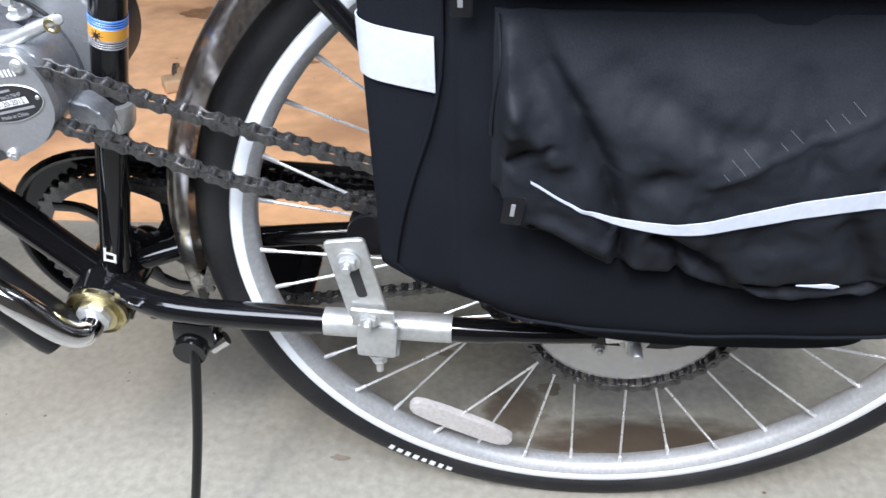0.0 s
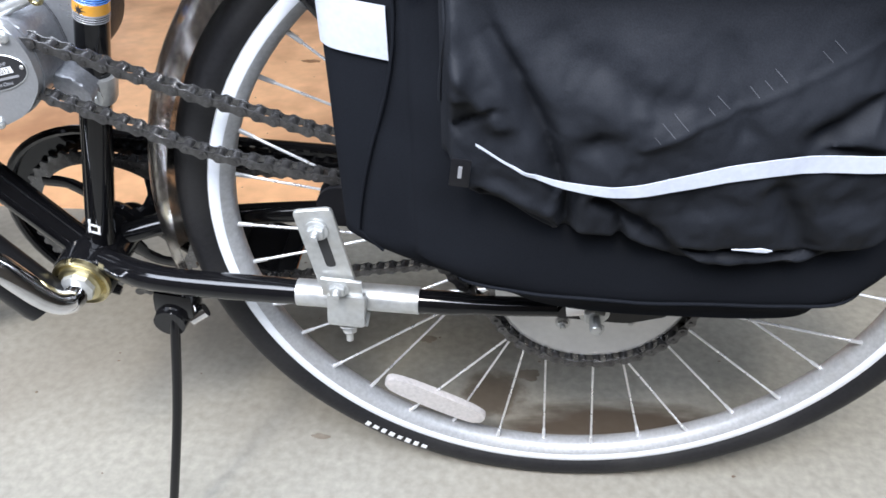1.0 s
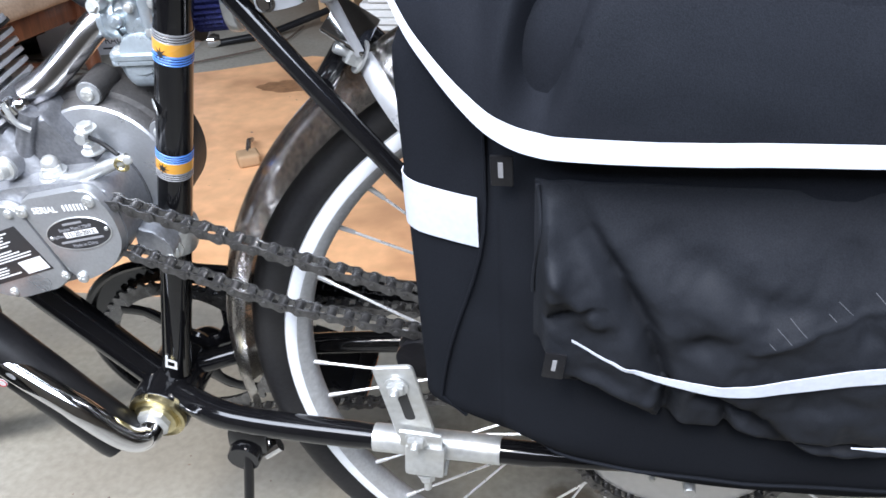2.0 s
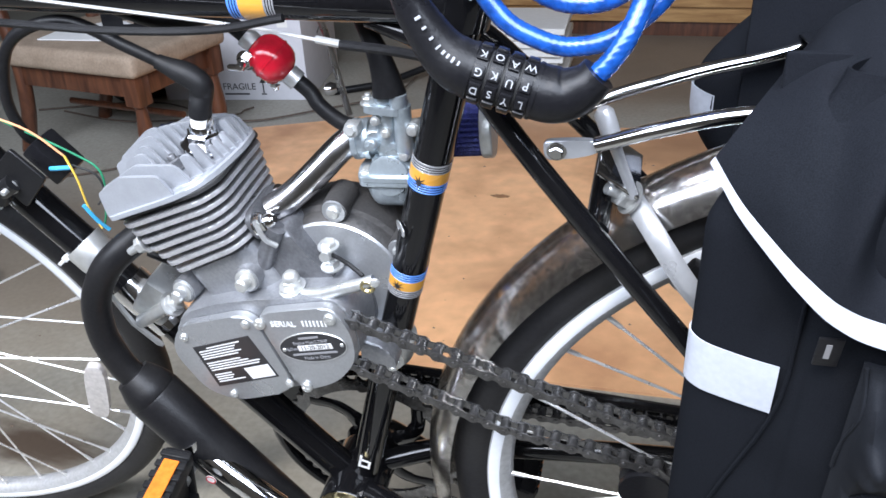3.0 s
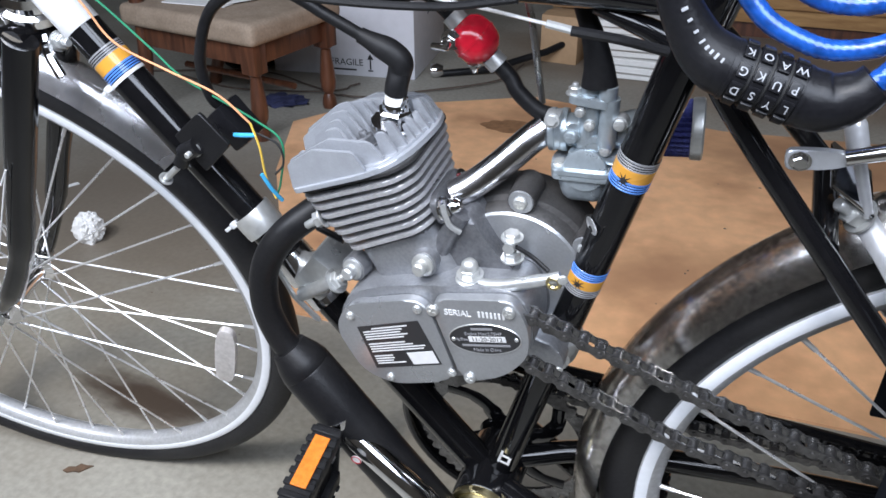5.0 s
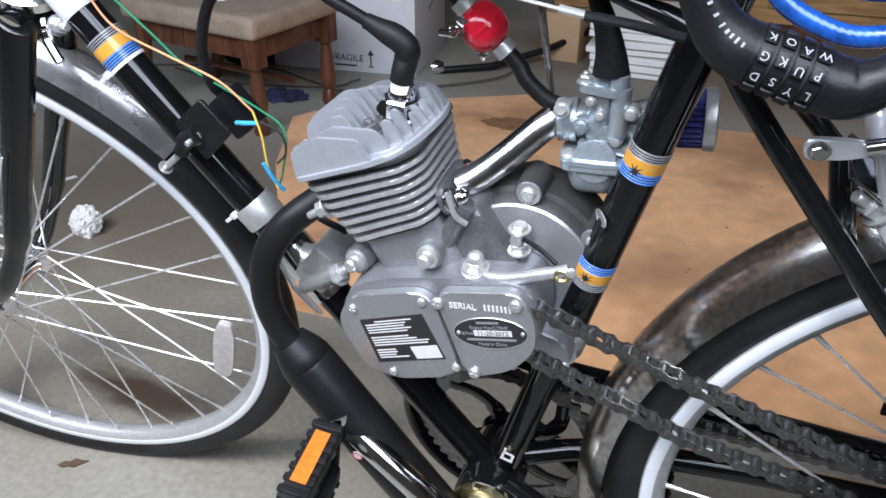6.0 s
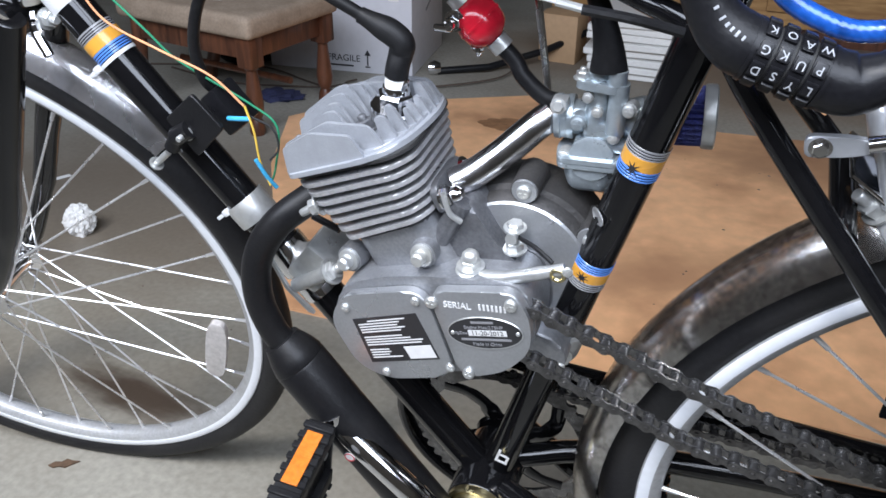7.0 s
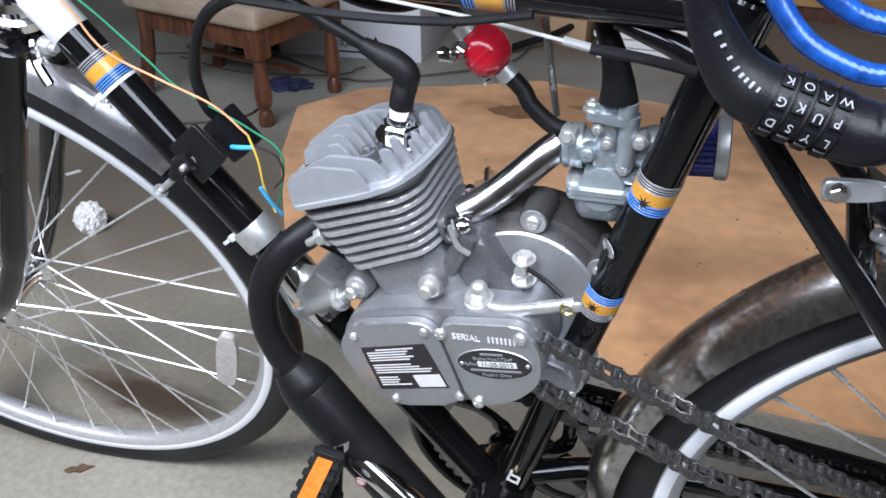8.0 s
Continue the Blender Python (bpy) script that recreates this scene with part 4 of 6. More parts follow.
# label with unreadable lines, and a white sticker on its corner
A, B, Cc, Dd = Vector((-0.5262, 0, 0.1755)), Vector((-0.4762, 0, 0.1935)), Vector((-0.4600, 0, 0.1580)), Vector((-0.5145, 0, 0.1395))
COVERS = pose(-0.0035, 0, -0.004) @ pose(-0.470, 0, 0.217) @ Matrix.Diagonal((1.02, 1, 1.11, 1)) @ pose(0.470, 0, -0.217)
for cover in (case, cover_l, cover_r):
    cover.matrix_basis = COVERS
label_plate = part("label", prism([(A.x, A.z), (B.x, B.z), (Cc.x, Cc.z), (Dd.x, Dd.z)], 0.0545, 0.0548, SIDE), BLACKPRINT, cover_l, "black label with small unreadable white lines")
rng = random.Random(4)


def on_label(u, v):
    top, low = A.lerp(B, u), Dd.lerp(Cc, u)
    return top.lerp(low, v)


for k in range(15):
    v = 0.075 + 0.058 * k
    if k in (5, 10):
        continue
    u0, u1 = (0.22, 0.80) if k == 0 else (0.06, 0.62 + 0.32 * rng.random())
    if k > 9:
        u1 = 0.30 + 0.22 * rng.random()
    p, q = on_label(u0, v), on_label(u1, v)
    d = (q - p)
    part("print_line", box((d.length, 0.0003, 0.00085), Matrix.Translation(((p.x + q.x) / 2, -0.0550, (p.z + q.z) / 2)) @ pose(0, 0, 0, 0, -math.degrees(math.atan2(d.z, d.x)), 0)), WHITE, label_plate)
st = [on_label(0.58, 0.68), on_label(0.975, 0.68), on_label(0.975, 0.955), on_label(0.60, 0.955)]
part("sticker", prism([(p.x, p.z) for p in st], 0.0549, 0.0552, SIDE), WHITE, label_plate, "small white sticker")
# oval plate
OC = Vector((-0.4262, -0.0550, 0.1905))
OM = Matrix.Translation(OC) @ pose(0, 0, 0, 0, -13, 0)
oval = part("maker_plate", prism([(0.0268 * math.cos(a), 0.0125 * math.sin(a)) for a in [2 * math.pi * i / 40 for i in range(40)]], 0.0, 0.0006, OM @ SIDE, bevel=0.0002, seg=1), BLACKPRINT, cover_r, "oval black plate with pale printing")
part("plate_rim", tube([OM @ Vector((0.0268 * math.cos(a), -0.0004, 0.0125 * math.sin(a))) for a in [2 * math.pi * i / 40 for i in range(40)]], 0.0004, 5, closed=True), ZINC, oval)
part("date_field", box((0.0275, 0.0004, 0.0044), OM @ pose(0.002, -0.0007, 0.0002)), WHITE, oval)
TX = OM @ SIDE
part("plate_text", text_mesh("11-20-2012", 0.0050, TX @ pose(0.002, 0.0002, 0.0009)), BLACKPRINT, oval)
part("plate_text", text_mesh("Mfg.Date", 0.0030, TX @ pose(-0.0178, 0.0, 0.0008)), GREY, oval)
part("plate_text", text_mesh("Engine Max:2.75HP", 0.0036, TX @ pose(0.0, 0.0046, 0.0008)), GREY, oval)
part("plate_text", text_mesh("Made in China", 0.0036, TX @ pose(0.0, -0.0088, 0.0008)), GREY, oval)
part("print_line", box((0.016, 0.0003, 0.0016), OM @ pose(0, -0.0008, 0.0086)), GREY, oval)
part("print_line", box((0.036, 0.0003, 0.0016), OM @ pose(0, -0.0008, -0.0050)), GREY, oval)
for s in (-1, 1):
    part("rivet", lathe([(0.0016, 0), (0.0012, 0.0007), (0, 0.001)], OM @ pose(s * 0.0235, -0.0006, 0) @ along((0, -1, 0)), 10), ZINC, oval)
# stamped serial letters and plain bars for the number
SM = Matrix.Translation((-0.4395, -0.0550, 0.2085)) @ pose(0, 0, 0, 0, -7, 0)
part("stamped_text", text_mesh("SERIAL", 0.0066, SM @ SIDE @ pose(-0.006, 0, 0.0002)), WHITE, cover_r)
for i in range(7):
    part("stamp_bar", box((0.0014, 0.0004, 0.0046), SM @ pose(0.010 + 0.0029 * i, -0.0003, 0.0008)), WHITE, cover_r)
# base studs, clutch housing, lever and seams
for p, dr in (((-0.5350, -0.032, 0.2085), (-0.1, -1, 0.1)), ((-0.4755, -0.038, 0.2290), (0, -1, 0.1))):
    part("stud_boss", lathe([(0.0, -0.012), (0.010, -0.012), (0.0095, 0.0), (0.0, 0.0)], along(dr, p), 20), CAST, case)
    part("stud", join(lathe([(0.0078, 0), (0.0078, 0.002), (0.0062, 0.0028), (0.0, 0.0028)], along(dr, p), 20), lathe([(0.0048, 0.0025), (0.0048, 0.009), (0.0036, 0.0105), (0, 0.0108)], along(dr, p), 16)), ZINC, case)
HC = Vector((-0.4220, 0, 0.208))
part("clutch_housing", lathe([(0.0, -0.040), (0.058, -0.040), (0.0585, -0.014), (0.0575, -0.008), (0.054, -0.006), (0.0525, 0.0), (0.050, 0.0035), (0.030, 0.006), (0.0, 0.006)], Matrix.Translation(HC) @ SIDE, 64), BLACKCAST, engine, "round blackened clutch housing")
part("housing_face", lathe([(0.0505, 0.0036), (0.049, 0.0052), (0.030, 0.0075), (0.0, 0.0078)], Matrix.Translation(HC) @ SIDE, 64), COVER, engine, "smooth grey round cover face")
for a in (86, 30):
    p = HC + Vector((0.0575 * math.cos(radians(a)), 0.010, 0.0595 * math.sin(radians(a))))
    part("housing_ear", lathe([(0.0, -0.014), (0.0105, -0.014), (0.0098, 0.012), (0.0, 0.012)], Matrix.Translation(p) @ SIDE, 18), BLACKCAST, engine)
    part("ear_pad", lathe([(0.0, 0.0115), (0.0092, 0.0115), (0.0086, 0.0135), (0.0, 0.0135)], Matrix.Translation(p) @ SIDE, 18), COVER, engine)
    part("ear_screw", screw(0.0050, Matrix.Translation(p + Vector((0, -0.0133, 0))) @ along((0, -1, 0))), ZINC, engine)
part("case_neck", prism(rounded([(-0.478, 0.214), (-0.462, 0.256), (-0.447, 0.262), (-0.428, 0.236), (-0.410, 0.222)], 0.008, 4), -0.03, 0.022, SIDE, bevel=0.005, seg=3), CASTDARK, case)
part("case_rib", tube([(-0.474, -0.022, 0.222), (-0.452, -0.020, 0.262)], 0.007, 12), CASTDARK, case)
cable_post = part("cable_post", join(hexbolt(0.0062, 0.007, along((0, 0, 1), (-0.4195, -0.018, 0.2300)), 0.010), lathe([(0.0, 0.0), (0.0040, 0.0), (0.0040, 0.010), (0.0, 0.010)], along((0, -1, 0.1), (-0.4195, -0.018, 0.2440)), 14)), ZINC, engine)
part("post_nut", hexbolt(0.0058, 0.005, along((0, 0, 1), (-0.4195, -0.018, 0.2475)), washer=True), ZINC, cable_post, "zinc nut")
part("case_cable", tube(spline([(-0.4615, -0.030, 0.2720), (-0.4590, -0.031, 0.2640), (-0.4560, -0.031, 0.2580), (-0.4500, -0.029, 0.2530)], 5), 0.0019, 8), ZINC, case, "short braided cable")
part("cable_guide", tube(spline([(-0.4165, -0.022, 0.2440), (-0.402, -0.030, 0.2440), (-0.389, -0.036, 0.2390)], 5), 0.0016, 8), HOSE, cable_post)
post = part("lever_post", join(lathe([(0.0, 0.0), (0.0105, 0.0), (0.0105, 0.010), (0.0085, 0.012), (0.0, 0.012)], along((0, 0, 1), (-0.4455, -0.034, 0.2090)), 22),
                               hexbolt(0.0072, 0.007, along((0, 0, 1), (-0.4455, -0.034, 0.2210)), 0.004, dome=True)), ZINC, engine, "zinc clutch lever post with a domed nut")
part("clutch_lever", tube(spline([(-0.4415, -0.036, 0.2150), (-0.420, -0.040, 0.2225), (-0.388, -0.041, 0.2365), (-0.380, -0.040, 0.2395)], 4), [0.0052] * 4 + [0.0046] * 4 + [0.004] * 5, 12), ZINC, engine, "bright clutch lever arm")
part("lever_ring", tube([Vector((-0.3835, -0.044, 0.2365)) + Vector((0.0042 * math.cos(a), 0, 0.0042 * math.sin(a))) for a in [2 * math.pi * i / 14 for i in range(14)]], 0.0016, 6, closed=True), BRASS, engine)
part("lever_screw", screw(0.0035, Matrix.Translation((-0.3775, -0.044, 0.2410)) @ along((0.2, -1, 0.2))), ZINC, engine)
# mounts on the frame
part("rear_mount", prism(rounded([(-0.404, 0.172), (-0.384, 0.164), (-0.376, 0.150), (-0.381, 0.140), (-0.406, 0.146)], 0.005, 3), 0.004, 0.030, SIDE, bevel=0.003), CAST, engine)
SD = (ST1 - ST0).normalized()
part("rear_clamp", lathe([(0.0132, -0.012), (0.0172, -0.012), (0.0180, -0.009), (0.0180, 0.009), (0.0172, 0.012), (0.0132, 0.012)], along(SD, ST0.lerp(ST1, 0.410)), 24), ZINC, engine, "zinc clamp round the seat tube")
part("clamp_bolt", hexbolt(0.0065, 0.006, along((0.3, -1, 0), (-0.3840, -0.020, 0.143)), 0.005), ZINC, engine)
DD = (DT1 - DT0).normalized()
for f, w, mat in ((0.548, 0.010, ZINC), (0.462, 0.013, CHROME), (0.408, 0.008, CHROME)):
    part("front_clamp", lathe([(0.0148, -w), (0.0168, -w), (0.0172, -w * 0.7), (0.0172, w * 0.7), (0.0168, w), (0.0148, w)], along(DD, DT0.lerp(DT1, f)), 28), mat, engine, "bright clamp band round the down tube")
mp = DT0.lerp(DT1, 0.435)
part("front_mount", join(box((0.040, 0.040, 0.030), Matrix.Translation(mp + Vector((0.020, -0.004, 0.020))) @ pose(0, 0, 0, 0, -52, 0), 0.005), tube([mp + Vector((0.006, -0.026, 0.004)), mp + Vector((0.046, -0.026, 0.030))], 0.0058, 12)), ZINC, engine, "zinc front mount with studs")
part("mount_nut", hexbolt(0.0078, 0.007, along((0.75, 0, 0.6), mp + Vector((0.040, -0.026, 0.026))), 0.004), ZINC, engine)
part("gusset_strip", prism([(-0.617, 0.194), (-0.6145, 0.193), (-0.6005, 0.158), (-0.582, 0.139), (-0.581, 0.136), (-0.586, 0.137), (-0.6035, 0.157)], 0.026, 0.029, SIDE), ZINC, engine, "pale gasket strip behind the clamp")
part("rubber_pad", box((0.012, 0.036, 0.010), Matrix.Translation(DT0.lerp(DT1, 0.43)) @ pose(0, 0, 0, 0, -52, 0), 0.003), HOSE, engine)
part("oil_pipe", tube([(-0.583, -0.004, 0.214), (-0.560, -0.006, 0.207)], 0.0028, 8), HOSE, engine)

# exhaust
exhaust = thing("exhaust", "matt black exhaust pipe and muffler hanging below the engine", "exhaust", (-0.55, -0.05, 0.05))
ep = spline([(-0.556, -0.018, 0.2530), (-0.570, -0.026, 0.2455), (-0.592, -0.040, 0.2280), (-0.6095, -0.046, 0.1980), (-0.6135, -0.050, 0.1640), (-0.6060, -0.052, 0.1350), (-0.596, -0.052, 0.1180)], 7)
pipe = part("exhaust_pipe", tube(ep, 0.0112, 20), SATIN, exhaust, "matt black bent exhaust pipe")
part("exhaust_flange", prism(rounded([(-0.026, -0.011), (0.026, -0.011), (0.026, 0.011), (-0.026, 0.011)], 0.009, 3), -0.004, 0.003, along((-0.8, -0.25, -0.45), (-0.552, -0.014, 0.2555)), bevel=0.001), FINMETAL, exhaust)
part("flange_nut", hexbolt(0.0062, 0.008, along((-0.8, -0.25, -0.45), (-0.5555, -0.034, 0.2500)), 0.008), ZINC, exhaust)
M0, M1 = Vector((-0.6000, -0.052, 0.1235)), Vector((-0.4710, -0.058, -0.0540))
mdir = (M1 - M0)
ml = mdir.length
part("muffler", lathe([(0.0, 0.0), (0.0150, 0.0), (0.0165, 0.004), (0.0200, 0.013), (0.0222, 0.022), (0.0217, 0.0235), (0.0223, 0.0250), (0.0223, ml - 0.008), (0.0210, ml - 0.001), (0.0180, ml), (0.0, ml - 0.002)], along(mdir, M0), 40), SATIN, exhaust, "matt black muffler can")

# carburettor, intake and filter
carb = thing("carburettor", "zinc die-cast carburettor on a chrome intake pipe behind the seat tube", "carburettor", (-0.375, 0.03, 0.26))
part("intake_pipe", tube(spline([(-0.468, -0.002, 0.2640), (-0.456, 0.004, 0.2700), (-0.440, 0.012, 0.2820), (-0.419, 0.024, 0.3010), (-0.409, 0.030, 0.3085)], 6), 0.0105, 22), POLISHED, carb, "chrome intake pipe")
part("intake_flange", prism(rounded([(-0.024, -0.012), (0.024, -0.012), (0.024, 0.012), (-0.024, 0.012)], 0.010, 3), -0.003, 0.003, along((0.9, 0.0, 0.42), (-0.4705, -0.002, 0.2625)) @ pose(0, 0, 0, 0, 0, 90), bevel=0.001), CASTDARK, carb)
for yy in (-0.0205, 0.0165):
    part("intake_nut", hexbolt(0.0068, 0.008, along((0.9, 0.0, 0.42), (-0.4680, yy, 0.2640)), 0.006, dome=True), CHROME, carb)
XD = Vector((1, 0.1, 0.05)).normalized()
CU = Vector((0.03, 0.05, 1)).normalized()
cb = part("carb_body", join(lathe([(0.0, 0.0), (0.0115, 0.0), (0.0115, 0.010), (0.0105, 0.013), (0.0105, 0.030), (0.0125, 0.038), (0.0150, 0.046), (0.0150, 0.050), (0.0, 0.050)], along(XD, (-0.399, 0.030, 0.309)), 28),
                            lathe([(0.0, 0.0), (0.0078, 0.0), (0.0074, 0.042), (0.0, 0.042)], along(CU, (-0.3795, 0.022, 0.300)), 24),
                            lathe([(0.0, 0.0), (0.0050, 0.0), (0.0062, 0.004), (0.0060, 0.036), (0.0, 0.036)], along(CU, (-0.3665, 0.017, 0.306)), 18),
                            box((0.022, 0.014, 0.012), pose(-0.375, 0.022, 0.309), 0.003), box((0.034, 0.012, 0.006), pose(-0.374, 0.020, 0.2985), 0.002)), CARB, carb, "blue-grey zinc carburettor body")
part("carb_clamp", lathe([(0.0118, -0.0062), (0.0142, -0.0062), (0.0146, -0.0050), (0.0146, -0.0022), (0.0140, -0.0018), (0.0140, 0.0018), (0.0146, 0.0022), (0.0146, 0.0050), (0.0142, 0.0062), (0.0118, 0.0062)], along(XD, (-0.4005, 0.030, 0.309)), 32), CARB, cb)
part("clamp_screw", join(box((0.010, 0.010, 0.007), pose(-0.4015, 0.018, 0.3245), 0.0015), hexbolt(0.0038, 0.003, along((0, -1, 0.3), (-0.4015, 0.0125, 0.3245)))), ZINC, cb)
part("carb_cap", join(prism(rounded([(-0.0150, -0.0085), (0.0130, -0.0110), (0.0140, 0.010), (-0.0150, 0.0085)], 0.006, 3), 0, 0.0055, along(CU, (-0.3775, 0.022, 0.3365), (0, 1, 0)), bevel=0.001),
                      lathe([(0.0, 0.0), (0.0068, 0.0), (0.0068, 0.009), (0.0058, 0.011), (0.0, 0.011)], along(CU, (-0.3790, 0.023, 0.3415)), 18),
                      lathe([(0.0, 0.0), (0.0060, 0.0), (0.0060, 0.009), (0.0, 0.010)], along(CU, (-0.3675, 0.018, 0.3415)), 16)), CARB, carb, "top plate of the carburettor")
part("cap_nut", hexbolt(0.0042, 0.005, along(CU, (-0.3890, 0.020, 0.3415)), 0.002), ZINC, carb)
for x, z, r in ((-0.3888, 0.3140, 0.0052), (-0.3775, 0.3230, 0.0034), (-0.3838, 0.3320, 0.0034), (-0.3662, 0.3065, 0.0040), (-0.3965, 0.2890, 0.0042), (-0.3580, 0.3270, 0.0048)):
    part("carb_screw", join(lathe([(0.0, -0.008), (r * 1.15, -0.008), (r * 1.05, -0.0005), (0.0, -0.0005)], Matrix.Translation((x, 0.0130, z)) @ along((0, -1, 0.1)), 16), screw(r * 0.85, Matrix.Translation((x, 0.0130, z)) @ along((0, -1, 0.1)))), ZINC if r < 0.005 else CARB, cb)


def pan(outline, steps, m):
    """A rounded pan: one outline scaled from level to level, closed below."""
    bm = bmesh.new()
    rings = [[bm.verts.new(m @ Vector((x * k, y * k, h))) for x, y in outline] for k, h in steps]
    n = len(outline)
    for lo, hi in zip(rings, rings[1:]):
        for j in range(n):
            bm.faces.new((lo[j], lo[(j + 1) % n], hi[(j + 1) % n], hi[j]))
    bm.faces.new(rings[0])
    bm.faces.new(rings[-1])
    return bm


bowl = [(-0.0165, -0.016), (0.0165, -0.016), (0.0185, 0.0), (0.0165, 0.016), (-0.0165, 0.016), (-0.0195, 0.0)]
part("float_bowl", join(prism(rounded([(x * 1.22, y * 1.15) for x, y in bowl], 0.006, 4), 0.0, 0.0030, pose(-0.3795, 0.0245, 0.2850, 0, -3, 0), bevel=0.0008, seg=1), prism(rounded([(x * 1.22, y * 1.15) for x, y in bowl], 0.006, 4), 0.0036, 0.0070, pose(-0.3795, 0.0245, 0.2850, 0, -3, 0), bevel=0.0008, seg=1),
                        pan(rounded(bowl, 0.010, 5), ((0.45, -0.0012), (0.62, -0.0004), (0.74, 0.0012), (0.83, 0.0040), (0.90, 0.0085), (0.95, 0.0140), (0.98, 0.0215)), pose(-0.3790, 0.0245, 0.2650, 0, -3, 0)),
                        lathe([(0.0, 0.0), (0.0045, 0.0), (0.0045, 0.006), (0, 0.006)], along((0, 0, 1), (-0.3775, 0.028, 0.2615)), 12)), CARB, carb, "faceted zinc float bowl")
part("bowl_dome", lathe([(0.0150, -0.016), (0.0150, 0.0), (0.0142, 0.0018), (0.0125, 0.0022), (0.0, 0.0024)], Matrix.Translation((-0.3785, 0.0125, 0.2905)) @ along((0, -1, 0.25)), 36), CARB, carb)
part("choke_boot", lathe([(0.0, 0.0), (0.0200, 0.0), (0.0205, 0.002), (0.0205, 0.010), (0.0, 0.010)], along(XD, (-0.3490, 0.033, 0.312)), 28), PLASTIC, carb)
part("air_filter", prism([((0.0158 if i % 2 == 0 else 0.0186) * math.cos(math.pi * i / 30), (0.0158 if i % 2 == 0 else 0.0186) * math.sin(math.pi * i / 30)) for i in range(60)], 0.0, 0.0250, along(XD, (-0.3390, 0.034, 0.3170))), FILTERBLUE, carb, "dark blue pleated air filter")
part("filter_end", lathe([(0.0, -0.002), (0.0196, -0.002), (0.0202, 0.0), (0.0202, 0.005), (0.019, 0.006), (0.0, 0.006)], along(XD, (-0.3140, 0.0365, 0.3180)), 32), ZINC, carb)
part("cable_boot", tube(spline([(-0.3735, 0.020, 0.349), (-0.3750, 0.021, 0.362), (-0.3800, 0.023, 0.380), (-0.3900, 0.026, 0.402)], 5), [0.0118 - 0.0068 * i / 15 for i in range(16)], 16, flat=0.8), HOSE, carb, "black rubber cable boot")

# fuel filter and hoses
fuel = thing("fuel_filter", "red plastic fuel filter with black hoses under the top tube", "fuel filter", (-0.462, 0.036, 0.35))
FD = Vector((0.62, 0.0, -0.62)).normalized()
FP = Vector((-0.4600, 0.034, 0.3650))
part("filter_body", lathe([(0.0000, -0.0156), (0.0053, -0.0152), (0.0095, -0.0135), (0.0125, -0.0107), (0.0143, -0.0074), (0.0150, -0.0033), (0.0152, 0.0016), (0.0148, 0.0057), (0.0133, 0.0094), (0.0099, 0.0127), (0.0053, 0.0152), (0.0000, 0.0156)], along(FD, FP), 36), RED, fuel, "bright red fuel filter shell", smooth=75)
part("filter_seam", lathe([(0.0149, -0.0010), (0.0158, -0.0008), (0.0158, 0.0008), (0.0149, 0.0010)], along(FD, FP), 32), RED, fuel)
part("hose_clip", lathe([(0.0052, 0.015), (0.0074, 0.015), (0.0074, 0.023), (0.0052, 0.023)], along(FD, FP), 16), ZINC, fuel)
part("hose_clip", lathe([(0.0052, -0.023), (0.0074, -0.023), (0.0074, -0.015), (0.0052, -0.015)], along(FD, FP), 16), ZINC, fuel)
part("fuel_hose", tube(spline([FP + FD * 0.018, FP + FD * 0.034, (-0.430, 0.032, 0.3320), (-0.4165, 0.032, 0.3200), (-0.4060, 0.034, 0.3160)], 6), 0.0056, 12), HOSE, fuel, "black fuel hose")
part("fuel_hose", tube(spline([FP - FD * 0.018, FP - FD * 0.030, (-0.494, 0.032, 0.3960), (-0.515, 0.030, 0.3920), (-0.540, 0.030, 0.3930), (-0.570, 0.025, 0.4060)], 6), 0.0058, 12), HOSE, fuel, "black fuel hose")
part("fuel_tap", join(hexbolt(0.0052, 0.006, along((0, -1, 0), FP + Vector((-0.012, -0.012, 0.004))), 0.006), box((0.012, 0.004, 0.004), Matrix.Translation(FP + Vector((-0.019, -0.016, 0.000))), 0.001)), CHROME, fuel)
part("drain_screw", hexbolt(0.004, 0.004, along((0, 0, -1), FP + Vector((0.000, -0.003, -0.0145))), 0.003), CHROME, fuel)

# drive chain, tensioner and rear sprocket
SPC = Vector((0.018, -0.042, -0.014))
sprk = gear(44, 0.0888, 0.0026, 0.0016, Matrix.Translation(SPC), CHAIN, "drive_sprocket", bicycle, label="large drive sprocket bolted to the rear wheel", hub=0.078)
part("sprocket_disc", lathe([(0.018, 0.0), (0.018, 0.006), (0.030, 0.007), (0.074, 0.003), (0.0795, 0.0045), (0.083, 0.0035), (0.083, 0.001), (0.030, -0.002)], Matrix.Translation(SPC) @ SIDE, 72), DISC, sprk, "bright polished sprocket disc")
for i in range(9):
    a = 2 * math.pi * i / 9
    part("sprocket_bolt", hexbolt(0.0048, 0.004, Matrix.Translation(SPC + Vector((0.045 * math.cos(a), -0.006, 0.045 * math.sin(a)))) @ along((0, -1, 0)), 0.003), ZINC, sprk)

chain = thing("drive_chain", "oily roller chain from the engine to the rear sprocket", "chain", (-0.2, -0.046, 0.1))
EC, er = Vector((-0.4120, 0, 0.1890)), 0.0215
SC2, sr2 = Vector((SPC.x, 0, SPC.z)), 0.0899
TC, tr = Vector((-0.1880, 0, 0.0720)), 0.0230


def arc(c, r, a0, a1, n):
    return [c + Vector((r * math.cos(radians(a0 + (a1 - a0) * i / n)), 0, r * math.sin(radians(a0 + (a1 - a0) * i / n)))) for i in range(n + 1)]


